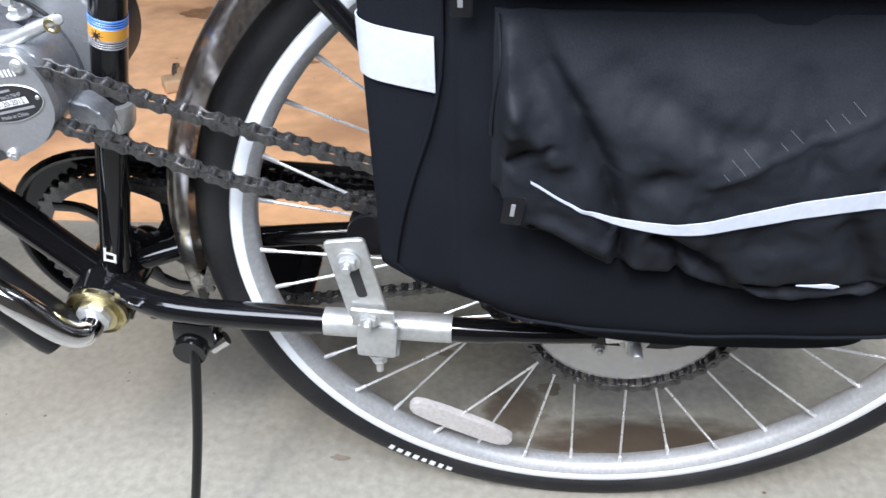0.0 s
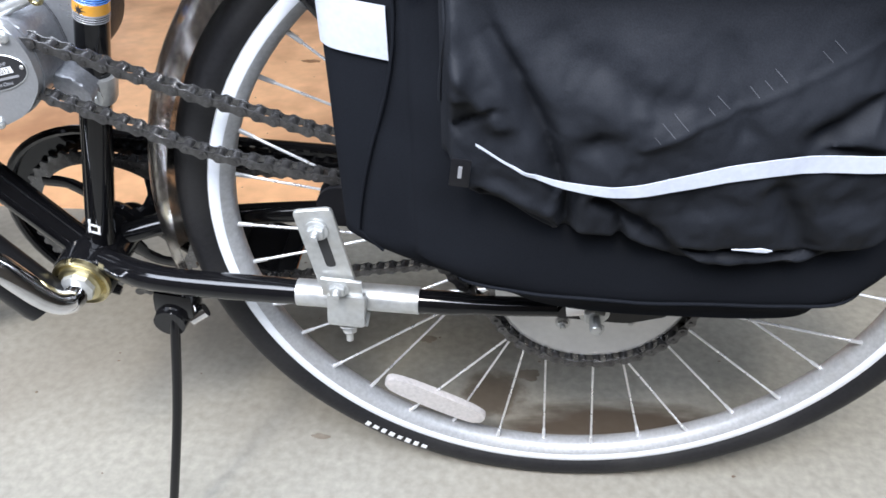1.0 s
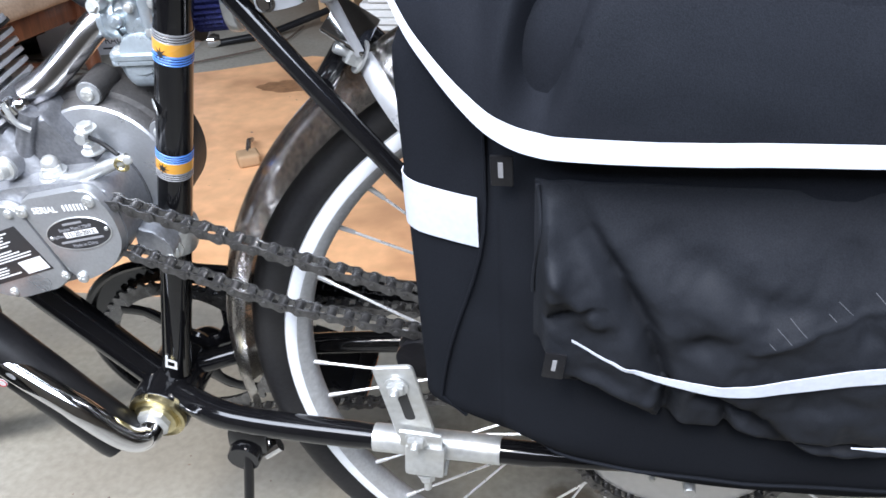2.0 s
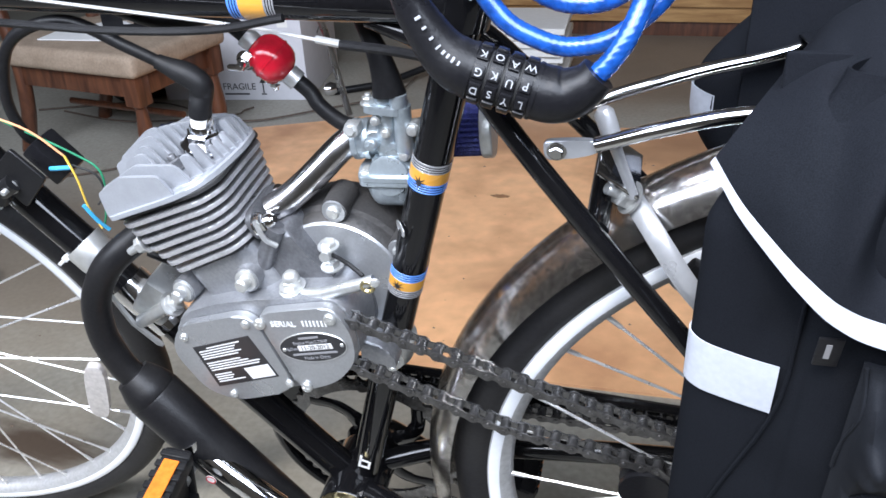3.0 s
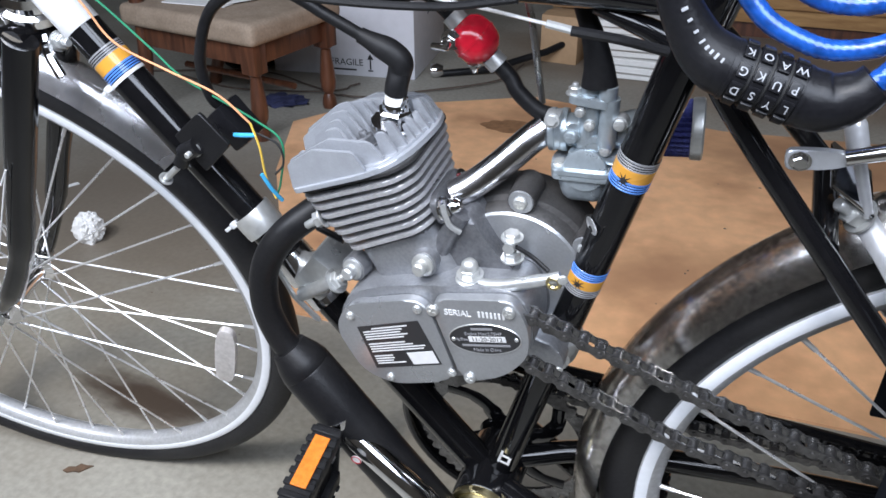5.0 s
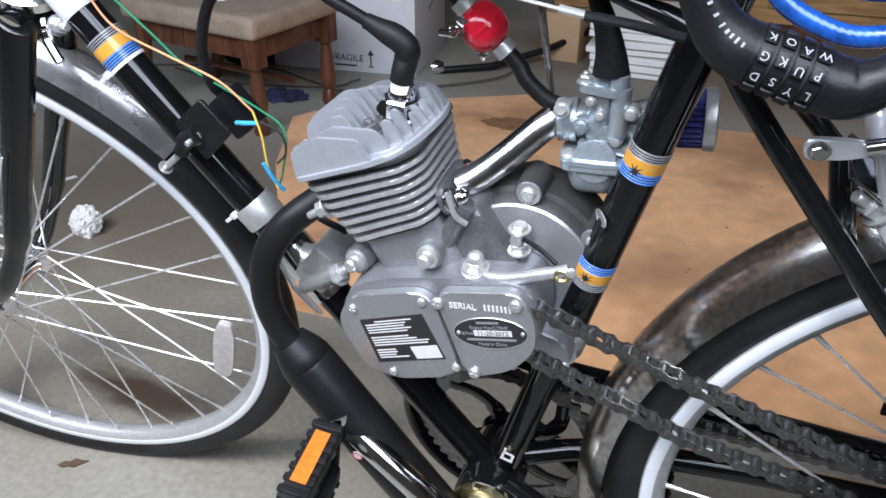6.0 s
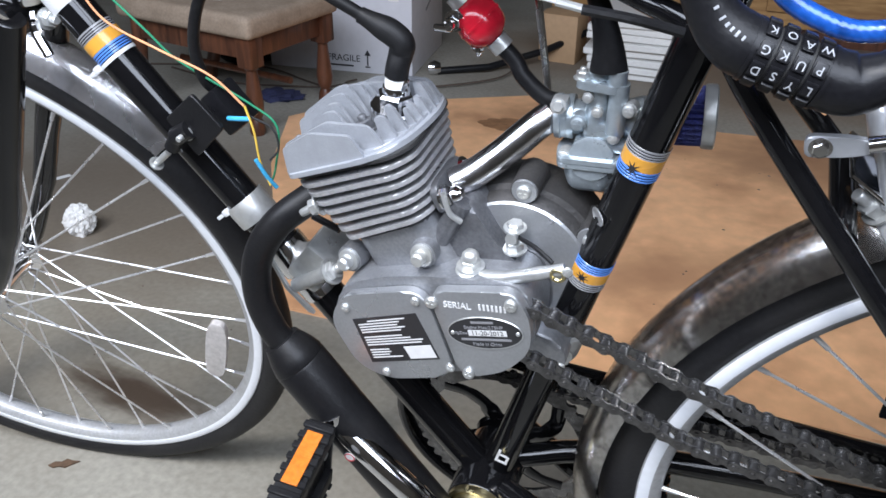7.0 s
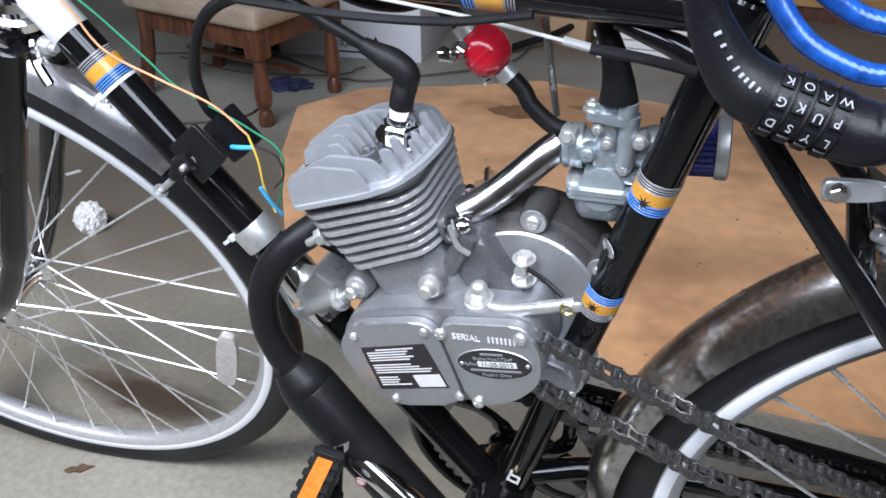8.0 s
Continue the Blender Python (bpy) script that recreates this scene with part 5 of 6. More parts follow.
loop = arc(EC, er, 250, 72, 14) + [Vector((-0.29, 0, 0.1670)), Vector((-0.17, 0, 0.1285))] + arc(SC2, sr2, 72, -158, 44) + arc(TC, tr, 20, 68, 6) + [Vector((-0.29, 0, 0.1150))]
dense = []
for i in range(len(loop)):
    a, b = loop[i], loop[(i + 1) % len(loop)]
    k = max(1, int((b - a).length / 0.0008))
    dense += [a.lerp(b, j / k) for j in range(k)]
total = sum((dense[(i + 1) % len(dense)] - dense[i]).length for i in range(len(dense)))
links = int(round(total / 0.0127 / 2)) * 2
pitch, acc, joints = total / links, 0.0, [dense[0]]
for i in range(len(dense)):
    acc += (dense[(i + 1) % len(dense)] - dense[i]).length
    while acc >= pitch * len(joints) and len(joints) < links:
        joints.append(dense[(i + 1) % len(dense)])


def link_mesh(outer):
    w = 0.0050 if outer else 0.0036
    r, h = 0.0044, pitch
    o = []
    for i in range(9):
        a = radians(90 + 180 * i / 8)
        o.append((r * math.cos(a), r * math.sin(a)))
    o.append((h / 2, -r * 0.62))
    for i in range(9):
        a = radians(-90 + 180 * i / 8)
        o.append((h + r * math.cos(a), r * math.sin(a)))
    o.append((h / 2, r * 0.62))
    bm = join(prism(o, w - 0.0006, w + 0.0006, SIDE), prism(o, -w - 0.0006, -w + 0.0006, SIDE))
    for x in (0, h):
        if outer:
            bm = join(bm, lathe([(0.0, -0.0066), (0.0019, -0.0066), (0.0019, 0.0066), (0.0, 0.0066)], Matrix.Translation((x, 0, 0)) @ SIDE, 8))
        else:
            bm = join(bm, lathe([(0.0039, -0.0029), (0.0039, 0.0029)], Matrix.Translation((x, 0, 0)) @ SIDE, 10))
    return bm


first = {}
for i in range(links):
    a, b = joints[i], joints[(i + 1) % links]
    outer = i % 2
    if outer not in first:
        ob = part("outer_link" if outer else "inner_link", link_mesh(outer), CHAIN, chain)
        first[outer] = ob.data
    else:
        ob = part("outer_link" if outer else "inner_link", first[outer], None, chain)
    d = (b - a).normalized()
    ob.matrix_basis = Matrix.Translation((a.x, -0.046, a.z)) @ pose(0, 0, 0, 0, -math.degrees(math.atan2(d.z, d.x)), 0)

tens = thing("chain_tensioner", "zinc chain tensioner bracket clamped on the chain stay", "tensioner", (-0.19, -0.06, -0.02))
part("sleeve", tube([(-0.234, -0.0577, -0.0215), (-0.128, -0.0615, -0.0207)], 0.0120, 20), ZINC, tens, "bright metal sleeve round the chain stay")
TB = Matrix.Translation((-0.1985, -0.0745, 0.046)) @ pose(0, 0, 0, 0, -9, 0)
slot = rounded([(-0.0165, -0.040), (0.0150, -0.040), (0.0150, 0.041), (-0.0165, 0.041)], 0.005, 3)
part("tensioner_plate", prism(slot, -0.0015, 0.0015, TB @ SIDE, bevel=0.0008, seg=1), ZINC, tens, "flat zinc plate with a slot")
part("slot", prism(rounded([(-0.0042, -0.018), (0.0042, -0.018), (0.0042, 0.022), (-0.0042, 0.022)], 0.004, 3), 0.0012, 0.0018, TB @ SIDE), GASKET, tens)
part("lower_clamp", join(box((0.034, 0.003, 0.024), pose(-0.1895, -0.0775, 0.006, 12, 4, 0), 0.001), box((0.033, 0.010, 0.034), pose(-0.1880, -0.0770, -0.019, -6, 4, 0), 0.004), box((0.031, 0.022, 0.003), pose(-0.187, -0.066, -0.038, 0, 4, 0), 0.001)), ZINC, tens, "folded zinc clamp half")
for p in ((-0.2035, -0.0765, 0.067), (-0.1925, -0.0795, 0.008)):
    part("tensioner_bolt", hexbolt(0.0070, 0.006, Matrix.Translation(p) @ along((0, -1, 0)), 0.005), ZINC, tens)
part("tensioner_bolt", hexbolt(0.0062, 0.007, along((0.05, -0.5, -1), (-0.188, -0.076, -0.040)), 0.007), ZINC, tens)
part("tensioner_wheel", lathe([(0.0, -0.008), (0.0195, -0.008), (0.0195, -0.004), (0.0165, -0.002), (0.0165, 0.002), (0.0195, 0.004), (0.0195, 0.008), (0.0, 0.008)], Matrix.Translation((-0.188, -0.046, 0.072)) @ SIDE, 28), PLASTIC, tens, "black grooved roller")

# pedal chain on the far side
pchain = thing("pedal_chain", "greasy pedal chain along the far side of the wheel", "chain", (-0.2, 0.047, -0.1))
for p, q in (((-0.447, 0.034), (HUB.x, 0.018)), ((-0.447, -0.139), (HUB.x, -0.052))):
    a, b = Vector((p[0], 0.047, p[1])), Vector((q[0], 0.047, q[1]))
    n = int((b - a).length / 0.0127)
    for i in range(n):
        c, d = a.lerp(b, i / n), a.lerp(b, (i + 1) / n)
        key = 2 + i % 2
        if key not in first:
            ob = part("chain_link", link_mesh(i % 2), CHAIN, pchain)
            first[key] = ob.data
        else:
            ob = part("chain_link", first[key], None, pchain)
        e = (d - c).normalized()
        ob.matrix_basis = Matrix.Translation(c) @ pose(0, 0, 0, 0, -math.degrees(math.atan2(e.z, e.x)), 0)

# ignition box and wiring
cdi = thing("ignition_box", "black ignition box strapped to the down tube with coloured wires", "ignition box", (-0.66, -0.01, 0.28))
part("box_body", box((0.018, 0.026, 0.034), pose(-0.648, 0.010, 0.290, 0, -38, 0), 0.003), PLASTIC, cdi)
part("box_plate", prism(rounded([(-0.682, 0.291), (-0.654, 0.3145), (-0.633, 0.290), (-0.661, 0.263)], 0.003, 2), 0.0195, 0.0225, SIDE, bevel=0.0006, seg=1), SATIN, cdi)
part("plate_nut", join(hexbolt(0.0045, 0.004, Matrix.Translation((-0.666, -0.0225, 0.282)) @ along((0, -1, 0)), 0.006)), ZINC, cdi)
part("saddle_clip", join(tube([(-0.677, -0.022, 0.277), (-0.662, -0.022, 0.286)], 0.007, 10), tube([(-0.684, -0.021, 0.266), (-0.675, -0.021, 0.279)], 0.006, 10)), SATIN, cdi)
part("long_bolt", tube([(-0.702, -0.022, 0.250), (-0.688, -0.022, 0.262)], 0.0026, 10), ZINC, cdi)
part("bolt_head", hexbolt(0.0042, 0.004, along((-0.7, 0, -0.7), (-0.702, -0.022, 0.250))), ZINC, cdi)
for mat, pts, r, lab in ((WIRE_O, [(-0.757, -0.014, 0.410), (-0.737, -0.014, 0.385), (-0.717, -0.016, 0.359), (-0.679, -0.014, 0.341), (-0.643, -0.010, 0.324), (-0.622, -0.008, 0.303)], 0.00085, "orange wire"),
                         (WIRE_Y, [(-0.6215, -0.008, 0.303), (-0.6165, -0.010, 0.284), (-0.6165, -0.010, 0.259), (-0.6115, -0.010, 0.240)], 0.00085, "yellow wire"),
                         (WIRE_G, [(-0.757, -0.004, 0.400), (-0.736, 0.0, 0.382), (-0.700, 0.0, 0.349), (-0.676, 0.0, 0.327), (-0.627, 0.004, 0.299), (-0.606, 0.004, 0.282), (-0.611, 0.0, 0.250), (-0.618, 0.0, 0.234)], 0.00085, "green wire"),
                         (WIRE_B, [(-0.636, -0.010, 0.292), (-0.628, -0.012, 0.294), (-0.619, -0.008, 0.293)], 0.0018, "blue crimp"),
                         (GASKET, [(-0.620, -0.006, 0.294), (-0.606, -0.002, 0.284), (-0.604, -0.002, 0.268), (-0.612, -0.004, 0.258)], 0.00085, "black wire"),
                         (WIRE_B, [(-0.6185, -0.012, 0.262), (-0.613, -0.010, 0.247), (-0.609, -0.006, 0.236)], 0.0016, "grey-blue wire joint")):
    part("wire", tube(spline(pts, 6), r, 8), mat, cdi, lab)
for f, ang in ((0.562, 0), (0.802, 0)):
    c = DT0.lerp(DT1, f)
    tie = thing("cable_tie", "clear plastic cable tie round the down tube", "cable tie", tuple(c))
    part("tie_strap", lathe([(0.0148, -0.0014), (0.0155, -0.0014), (0.0155, 0.0014), (0.0148, 0.0014)], along(DD, c), 28), TIE, tie)
    part("tie_head", box((0.0055, 0.005, 0.0055), Matrix.Translation(c + Vector((-0.009, -0.0140, -0.005))) @ pose(0, 0, 0, 0, 52, 0), 0.001), TIE, tie)
    part("tie_tail", box((0.007, 0.0014, 0.003), Matrix.Translation(c + Vector((-0.0145, -0.0160, -0.0095))) @ pose(0, 0, 0, 0, -40, 0), 0.0005), TIE, tie)
# cables below the top tube
cabs = thing("control_cables", "thin brake and throttle cables below the top tube", "cable", (-0.4, -0.03, 0.4))
part("cable", tube(spline([(-0.60, -0.024, 0.428), (-0.518, -0.026, 0.4205), (-0.444, -0.028, 0.4135), (-0.392, -0.028, 0.4055)], 5), 0.0011, 8), SPOKE, cabs, "bare steel brake cable")
part("cable_stop", tube([(-0.396, -0.028, 0.4063), (-0.380, -0.028, 0.4035)], 0.0024, 8), ZINC, cabs)
part("cable", tube(spline([(-0.60, -0.045, 0.420), (-0.520, -0.045, 0.4160), (-0.456, -0.040, 0.4155), (-0.41, -0.036, 0.4220)], 5), 0.0026, 8), HOSE, cabs)
part("cable", tube(spline([(-0.382, -0.028, 0.4035), (-0.355, -0.026, 0.4000), (-0.330, -0.020, 0.3930)], 5), 0.0030, 8), HOSE, cabs)
part("throttle_cable", tube([(-0.434, 0.060, 0.395), (-0.429, 0.060, 0.373), (-0.420, 0.058, 0.312)], 0.0026, 8), CHAINPIN, cabs)
part("gusset_brace", tube([(-0.326, 0, 0.388), (-0.345, 0, 0.397), (-0.375, 0, 0.407)], [0.0085, 0.0065, 0.004], 14), PAINT, bicycle)


# ---- pannier bags ----
def smooth(a, b, x):
    t = max(0.0, min(1.0, (x - a) / (b - a)))
    return t * t * (3 - 2 * t)


def wrinkle(p, s, k):
    return noise.noise(Vector((p[0] * s + k, p[1] * s * 0.6, p[2] * s))) + 0.5 * noise.noise(Vector((p[0] * s * 2.3, p[1] * 2, p[2] * s * 2.1 + k)))


def sheet(name, f, nu, nv, mat, parent, label="", thick=0.0016):
    """A cloth panel from f(u, v) with u, v in 0..1, given thickness."""
    bm = bmesh.new()
    g = [[bm.verts.new(f(i / nu, j / nv)) for j in range(nv + 1)] for i in range(nu + 1)]
    for i in range(nu):
        for j in range(nv):
            bm.faces.new((g[i][j], g[i + 1][j], g[i + 1][j + 1], g[i][j + 1]))
    bmesh.ops.recalc_face_normals(bm, faces=bm.faces)
    bmesh.ops.solidify(bm, geom=bm.faces[:], thickness=thick)
    return part(name, bm, mat, parent, label, smooth=60)


# plan of the bag: x, y going from the rack side round the front to the rear
PLAN = [(-0.140, -0.066), (-0.160, -0.074), (-0.172, -0.090), (-0.166, -0.101), (-0.148, -0.108), (-0.122, -0.115), (-0.112, -0.122), (-0.080, -0.129), (-0.020, -0.134),
        (0.060, -0.134), (0.130, -0.132), (0.185, -0.125), (0.212, -0.105), (0.218, -0.082), (0.205, -0.066)]
PLANS = spline([(x, y, 0) for x, y in PLAN], 6)


def plan_at(u):
    k = u * (len(PLANS) - 1)
    i = min(int(k), len(PLANS) - 2)
    return PLANS[i].lerp(PLANS[i + 1], k - i)


def pannier(m, label, detail):
    bag = thing("pannier_bag", label, "pannier", (0.02, -0.09, 0.05), BIKE @ m)

    def body(u, v):
        q = plan_at(u)
        z = 0.030 + 0.387 * v
        cut = 1 - smooth(0.030, 0.098, z)
        x0 = -0.172 + 0.098 * max(0.0, min(1.0, (0.078 - z) / 0.048)) + 0.050 * smooth(0.335, 0.42, z) + (0 if detail else 0.065 * (1 - smooth(0.20, 0.32, z)))
        x1 = 0.228 - 0.046 * cut ** 1.4
        x = x0 + (q.x + 0.172) / 0.390 * (x1 - x0)
        y = -0.066 + (q.y + 0.066) * (1.0 - 0.22 * (1 - smooth(0.030, 0.062, z)) - 0.30 * smooth(0.36, 0.42, z))
        n = wrinkle((x, y, z), 16, 1.7) * 0.0022 * smooth(0.0, 0.1, v)
        return Vector((x, y - n * (1 if q.y < -0.11 else 0.3), z ))

    main = sheet("bag_body", body, 110, 46, NYLON, bag, "black nylon bag body with piped seams")
    # closed bottom, back and top
    bot = [body(u, 0.0) for u in [i / 40 for i in range(41)]]
    bm = bmesh.new()
    bm.faces.new([bm.verts.new(p + Vector((0, 0, 0.001))) for p in bot])
    part("bag_bottom", bm, NYLON, bag)
    part("bag_back", box((0.350, 0.004, 0.34), pose(0.030, -0.065, 0.245), 0.001), NYLON, bag)
    # piping down the front corner and along the bottom panel
    part("corner_piping", tube([body(0.235 + 0.115 * smooth(0.05, 0.62, i / 20), i / 20) + Vector((-0.0005, -0.0015, 0)) for i in range(2, 20)], 0.0012, 6), NYLON, bag)
    part("bottom_piping", tube([body(0.345 + 0.6 * i / 40, 0.075) + Vector((0, -0.0012, 0)) for i in range(41)], 0.0013, 6), NYLON, bag)

    # white reflective patch round the front corner
    def patch(u, v):
        uu = 0.115 + 0.222 * u
        zz = 0.518 + 0.088 * v + (1 - u) * 0.008
        p = body(uu, zz)
        return p + (Vector((p.x + 0.02, -0.06, p.z)) - p).normalized() * -0.0022
    sheet("reflective_patch", patch, 16, 6, REFLECT, bag, "white reflective patch", 0.0008)
    if not detail:
        def strip2(u, v):
            p = body(0.02 + 0.48 * u, 0.725 + 0.060 * v)
            return p + (Vector((p.x + 0.02, -0.06, p.z)) - p).normalized() * -0.003
        sheet("reflective_strip", strip2, 24, 3, REFLECT, bag, "white reflective strip", 0.0008)
        return bag

    # outer pocket, puffed and creased, with its own strip
    LOW = [(-0.098, 0.182), (-0.070, 0.147), (-0.019, 0.122), (0.013, 0.119), (0.073, 0.097), (0.130, 0.101), (0.161, 0.113), (0.202, 0.155)]
    CREASES = [(-0.084, 0.300, -0.068, 0.264, 0.0055, -0.013), (-0.068, 0.264, -0.052, 0.238, 0.0055, -0.014), (-0.052, 0.238, -0.035, 0.206, 0.0060, -0.014), (-0.035, 0.206, -0.022, 0.168, 0.0055, -0.013),
               (-0.066, 0.222, -0.086, 0.206, 0.0030, -0.004), (-0.072, 0.160, -0.026, 0.135, 0.0035, -0.007), (-0.018, 0.166, -0.017, 0.118, 0.0050, -0.013), (0.000, 0.162, 0.035, 0.136, 0.0050, -0.010),
               (0.035, 0.136, 0.070, 0.100, 0.0060, -0.011), (0.014, 0.148, 0.020, 0.116, 0.0035, -0.007), (0.050, 0.120, 0.052, 0.100, 0.0030, -0.006), (0.104, 0.172, 0.132, 0.125, 0.0080, -0.009),
               (0.055, 0.122, 0.160, 0.118, 0.0045, -0.009), (0.118, 0.208, 0.155, 0.236, 0.0090, -0.012), (0.140, 0.270, 0.158, 0.222, 0.0110, -0.016), (0.152, 0.272, 0.170, 0.225, 0.0110, -0.016), (0.120, 0.200, 0.150, 0.196, 0.0060, -0.007), (-0.030, 0.262, 0.030, 0.225, 0.0090, -0.004),
               (-0.010, 0.200, 0.040, 0.230, 0.0070, -0.003), (0.060, 0.260, 0.075, 0.215, 0.0060, -0.003)]
    RIDGES = [(0.020, 0.205, 0.140, 0.262, 0.0022, 0.0014), (-0.089, 0.276, -0.085, 0.232, 0.0065, 0.009), (-0.082, 0.245, -0.062, 0.212, 0.0060, 0.006), (0.010, 0.214, 0.040, 0.214, 0.010, 0.004), (-0.060, 0.165, -0.030, 0.150, 0.006, 0.004)]

    def low(x):
        for (x0, z0), (x1, z1) in zip(LOW, LOW[1:]):
            if x <= x1:
                return z0 + (z1 - z0) * smooth(x0, x1, x)
        return LOW[-1][1]

    def from_line(x, z, ax, az, bx, bz):
        t = max(0.0, min(1.0, ((x - ax) * (bx - ax) + (z - az) * (bz - az)) / ((bx - ax) ** 2 + (bz - az) ** 2)))
        return math.hypot(x - ax - t * (bx - ax), z - az - t * (bz - az))

    def pocket_at(x, z):
        u, v = (x + 0.096) / 0.298, (z - low(x)) / (0.290 - low(x))
        edge = smooth(0, 0.028, u) * smooth(0, 0.10, 1 - u) * smooth(0, 0.08, v) * (0.12 + 0.88 * smooth(0.0, 0.40, 1 - v))
        bulge = 0.015 + 0.011 * math.sin(math.pi * min(1, max(0, u * 1.1))) * math.sin(math.pi * min(1, max(0, v)) ** 0.8)
        fold = min(d * math.exp(-(from_line(x, z, ax, az, bx, bz) / w) ** 2) for ax, az, bx, bz, w, d in CREASES)
        fold += sum(d * math.exp(-(from_line(x, z, ax, az, bx, bz) / w) ** 2) for ax, az, bx, bz, w, d in RIDGES)
        n = wrinkle((x, 0, z), 24, 4.2) * 0.0034 + wrinkle((x, 0, z * 0.6), 62, 9.1) * 0.0018 + wrinkle((x, 0, z), 130, 2.1) * 0.0005
        return Vector((x, -0.1325 - edge * (bulge + fold + n), z))

    def pocket(u, v):
        x = -0.096 + 0.298 * u
        return pocket_at(x, low(x) + (0.290 - low(x)) * v)
    sheet("bag_pocket", pocket, 150, 100, NYLON_B, bag, "creased ripstop pocket on the bag's side")
    STRIP = spline([(-0.074, 0, 0.2000), (-0.055, 0, 0.1880), (-0.037, 0, 0.1795), (-0.017, 0, 0.1745), (0.014, 0, 0.1760), (0.046, 0, 0.1830), (0.076, 0, 0.1915), (0.106, 0, 0.1960), (0.149, 0, 0.1965), (0.169, 0, 0.2010), (0.190, 0, 0.2170)], 8)

    def pstrip(u, v):
        k = u * (len(STRIP) - 1)
        i = min(int(k), len(STRIP) - 2)
        q = STRIP[i].lerp(STRIP[i + 1], k - i)
        w = 0.0015 + 0.0100 * smooth(0.06, 0.62, u)
        p = pocket_at(q.x, q.z + (v - 0.5) * w)
        return Vector((p.x, min(p.y, sum(min(pocket_at(q.x + d, q.z).y, -0.152) for d in (-0.016, -0.011, -0.006, 0.0, 0.006, 0.011, 0.016)) / 7 - 0.001) - 0.0016, p.z))
    sheet("pocket_strip", pstrip, 80, 3, REFLECT, bag, "white reflective strip along the pocket", 0.0006)
    part("pocket_rim", tube([pocket_at(-0.0945 + 0.002 * math.sin(i / 3), 0.288 - 0.0048 * i) + Vector((0, -0.001, 0)) for i in range(16)], 0.0011, 6), NYLON_B, bag, "piped edge of the pocket")
    for i in (0, 1, 2, 4, 5, 7, 8, 9, 12, 13):
        f = i / 14
        c, d = Vector((0.028 + 0.098 * f, 0, 0.211 + 0.049 * f)), 0.004 + 0.006 * abs(math.sin(i * 2.3))
        part("scuff", tube([pocket_at(c.x - d * 0.8 * q, c.z + d * 0.7 * q) + Vector((0, -0.0003, 0)) for q in (0.1 * math.sin(i * 5), 0.4, 0.7, 1.0)], 0.00017, 5), SCUFF, bag, "pale scuffed ripstop thread")
    t = pocket_at(-0.083, 0.180)
    part("pocket_tag", box((0.012, 0.0014, 0.020), Matrix.Translation(t + Vector((0, -0.006, 0))) @ pose(0, 0, 0, 0, 6, 0), 0.0006), PLASTIC, bag, "small black sewn tag")
    part("tag_print", box((0.0024, 0.0004, 0.0085), Matrix.Translation(t + Vector((0, -0.0070, 0.001))) @ pose(0, 0, 0, 0, 6, 0)), GREY, bag)
    # Glint low on the pocket, modelled as a pale sliver.
    glint = prism([(-0.012, -0.0002), (0.002, -0.0012), (0.009, -0.0014), (0.012, 0.0002), (0.005, 0.0016), (-0.002, 0.0004)], 0, 0.001, Matrix.Translation(pocket_at(0.095, 0.134) + Vector((0, -0.004, 0))) @ SIDE)
    part("glint_piece", glint, REFLECT, bag, "short bright glint built as a pale sliver")

    # top flap that hangs over the side, with its strip
    EDGE = [(-0.173, -0.086, 0.367), (-0.160, -0.103, 0.351), (-0.145, -0.120, 0.339), (-0.130, -0.132, 0.327), (-0.115, -0.139, 0.3165), (-0.095, -0.145, 0.3105), (-0.060, -0.149, 0.3105), (0.0, -0.150, 0.312), (0.08, -0.150, 0.314),
            (0.16, -0.142, 0.318), (0.222, -0.112, 0.326)]
    ES = spline(EDGE, 8)
    RS = spline([(-0.132, -0.030, 0.402), (-0.126, -0.029, 0.412), (-0.118, -0.028, 0.420), (-0.105, -0.026, 0.427), (-0.085, -0.025, 0.431), (-0.06, -0.024, 0.433), (0.0, -0.024, 0.434), (0.06, -0.024, 0.434), (0.12, -0.024, 0.432), (0.17, -0.025, 0.428), (0.225, -0.026, 0.420)], 8)

    def pick(pts, u):
        k = u * (len(pts) - 1)
        i = min(int(k), len(pts) - 2)
        return pts[i].lerp(pts[i + 1], k - i)

    def flap(u, v):
        e, r = pick(ES, u), pick(RS, u)
        mid = Vector((r.x * 0.4 + e.x * 0.6, e.y + 0.004, r.z - 0.006))
        p = r * (1 - v) ** 2 + mid * 2 * v * (1 - v) + e * v * v
        n = wrinkle((p.x, 0, p.z), 9, 2.2) * 0.0050 + wrinkle((p.x, 0, p.z), 24, 5.2) * 0.0022
        s = u - 0.505 - 0.04 * (0.72 - v)
        n += -0.026 * math.exp(-((v - 0.72) / 0.17) ** 2) * smooth(-0.125, -0.015, s) * (1 - smooth(0.0, 0.030, s))
        n += 0.006 * math.exp(-((u - 0.40) / 0.060) ** 2) * math.sin(math.pi * v)
        n += -0.004 * math.exp(-(((u - 0.28) - 0.10 * (v - 0.5)) / 0.045) ** 2) * math.sin(math.pi * v)
        return p + Vector((0, -n, n * 0.4)) * smooth(0, 0.2, v)
    sheet("bag_flap", flap, 90, 46, NYLON, bag, "black top flap with a soft fold", 0.0022)

    def fstrip(u, v):
        p = flap(u, 0.942 + 0.052 * v)
        return p + Vector((-0.0008, -0.0022, 0.0006))
    sheet("flap_strip", fstrip, 90, 3, REFLECT, bag, "white reflective strip along the flap's edge", 0.0006)
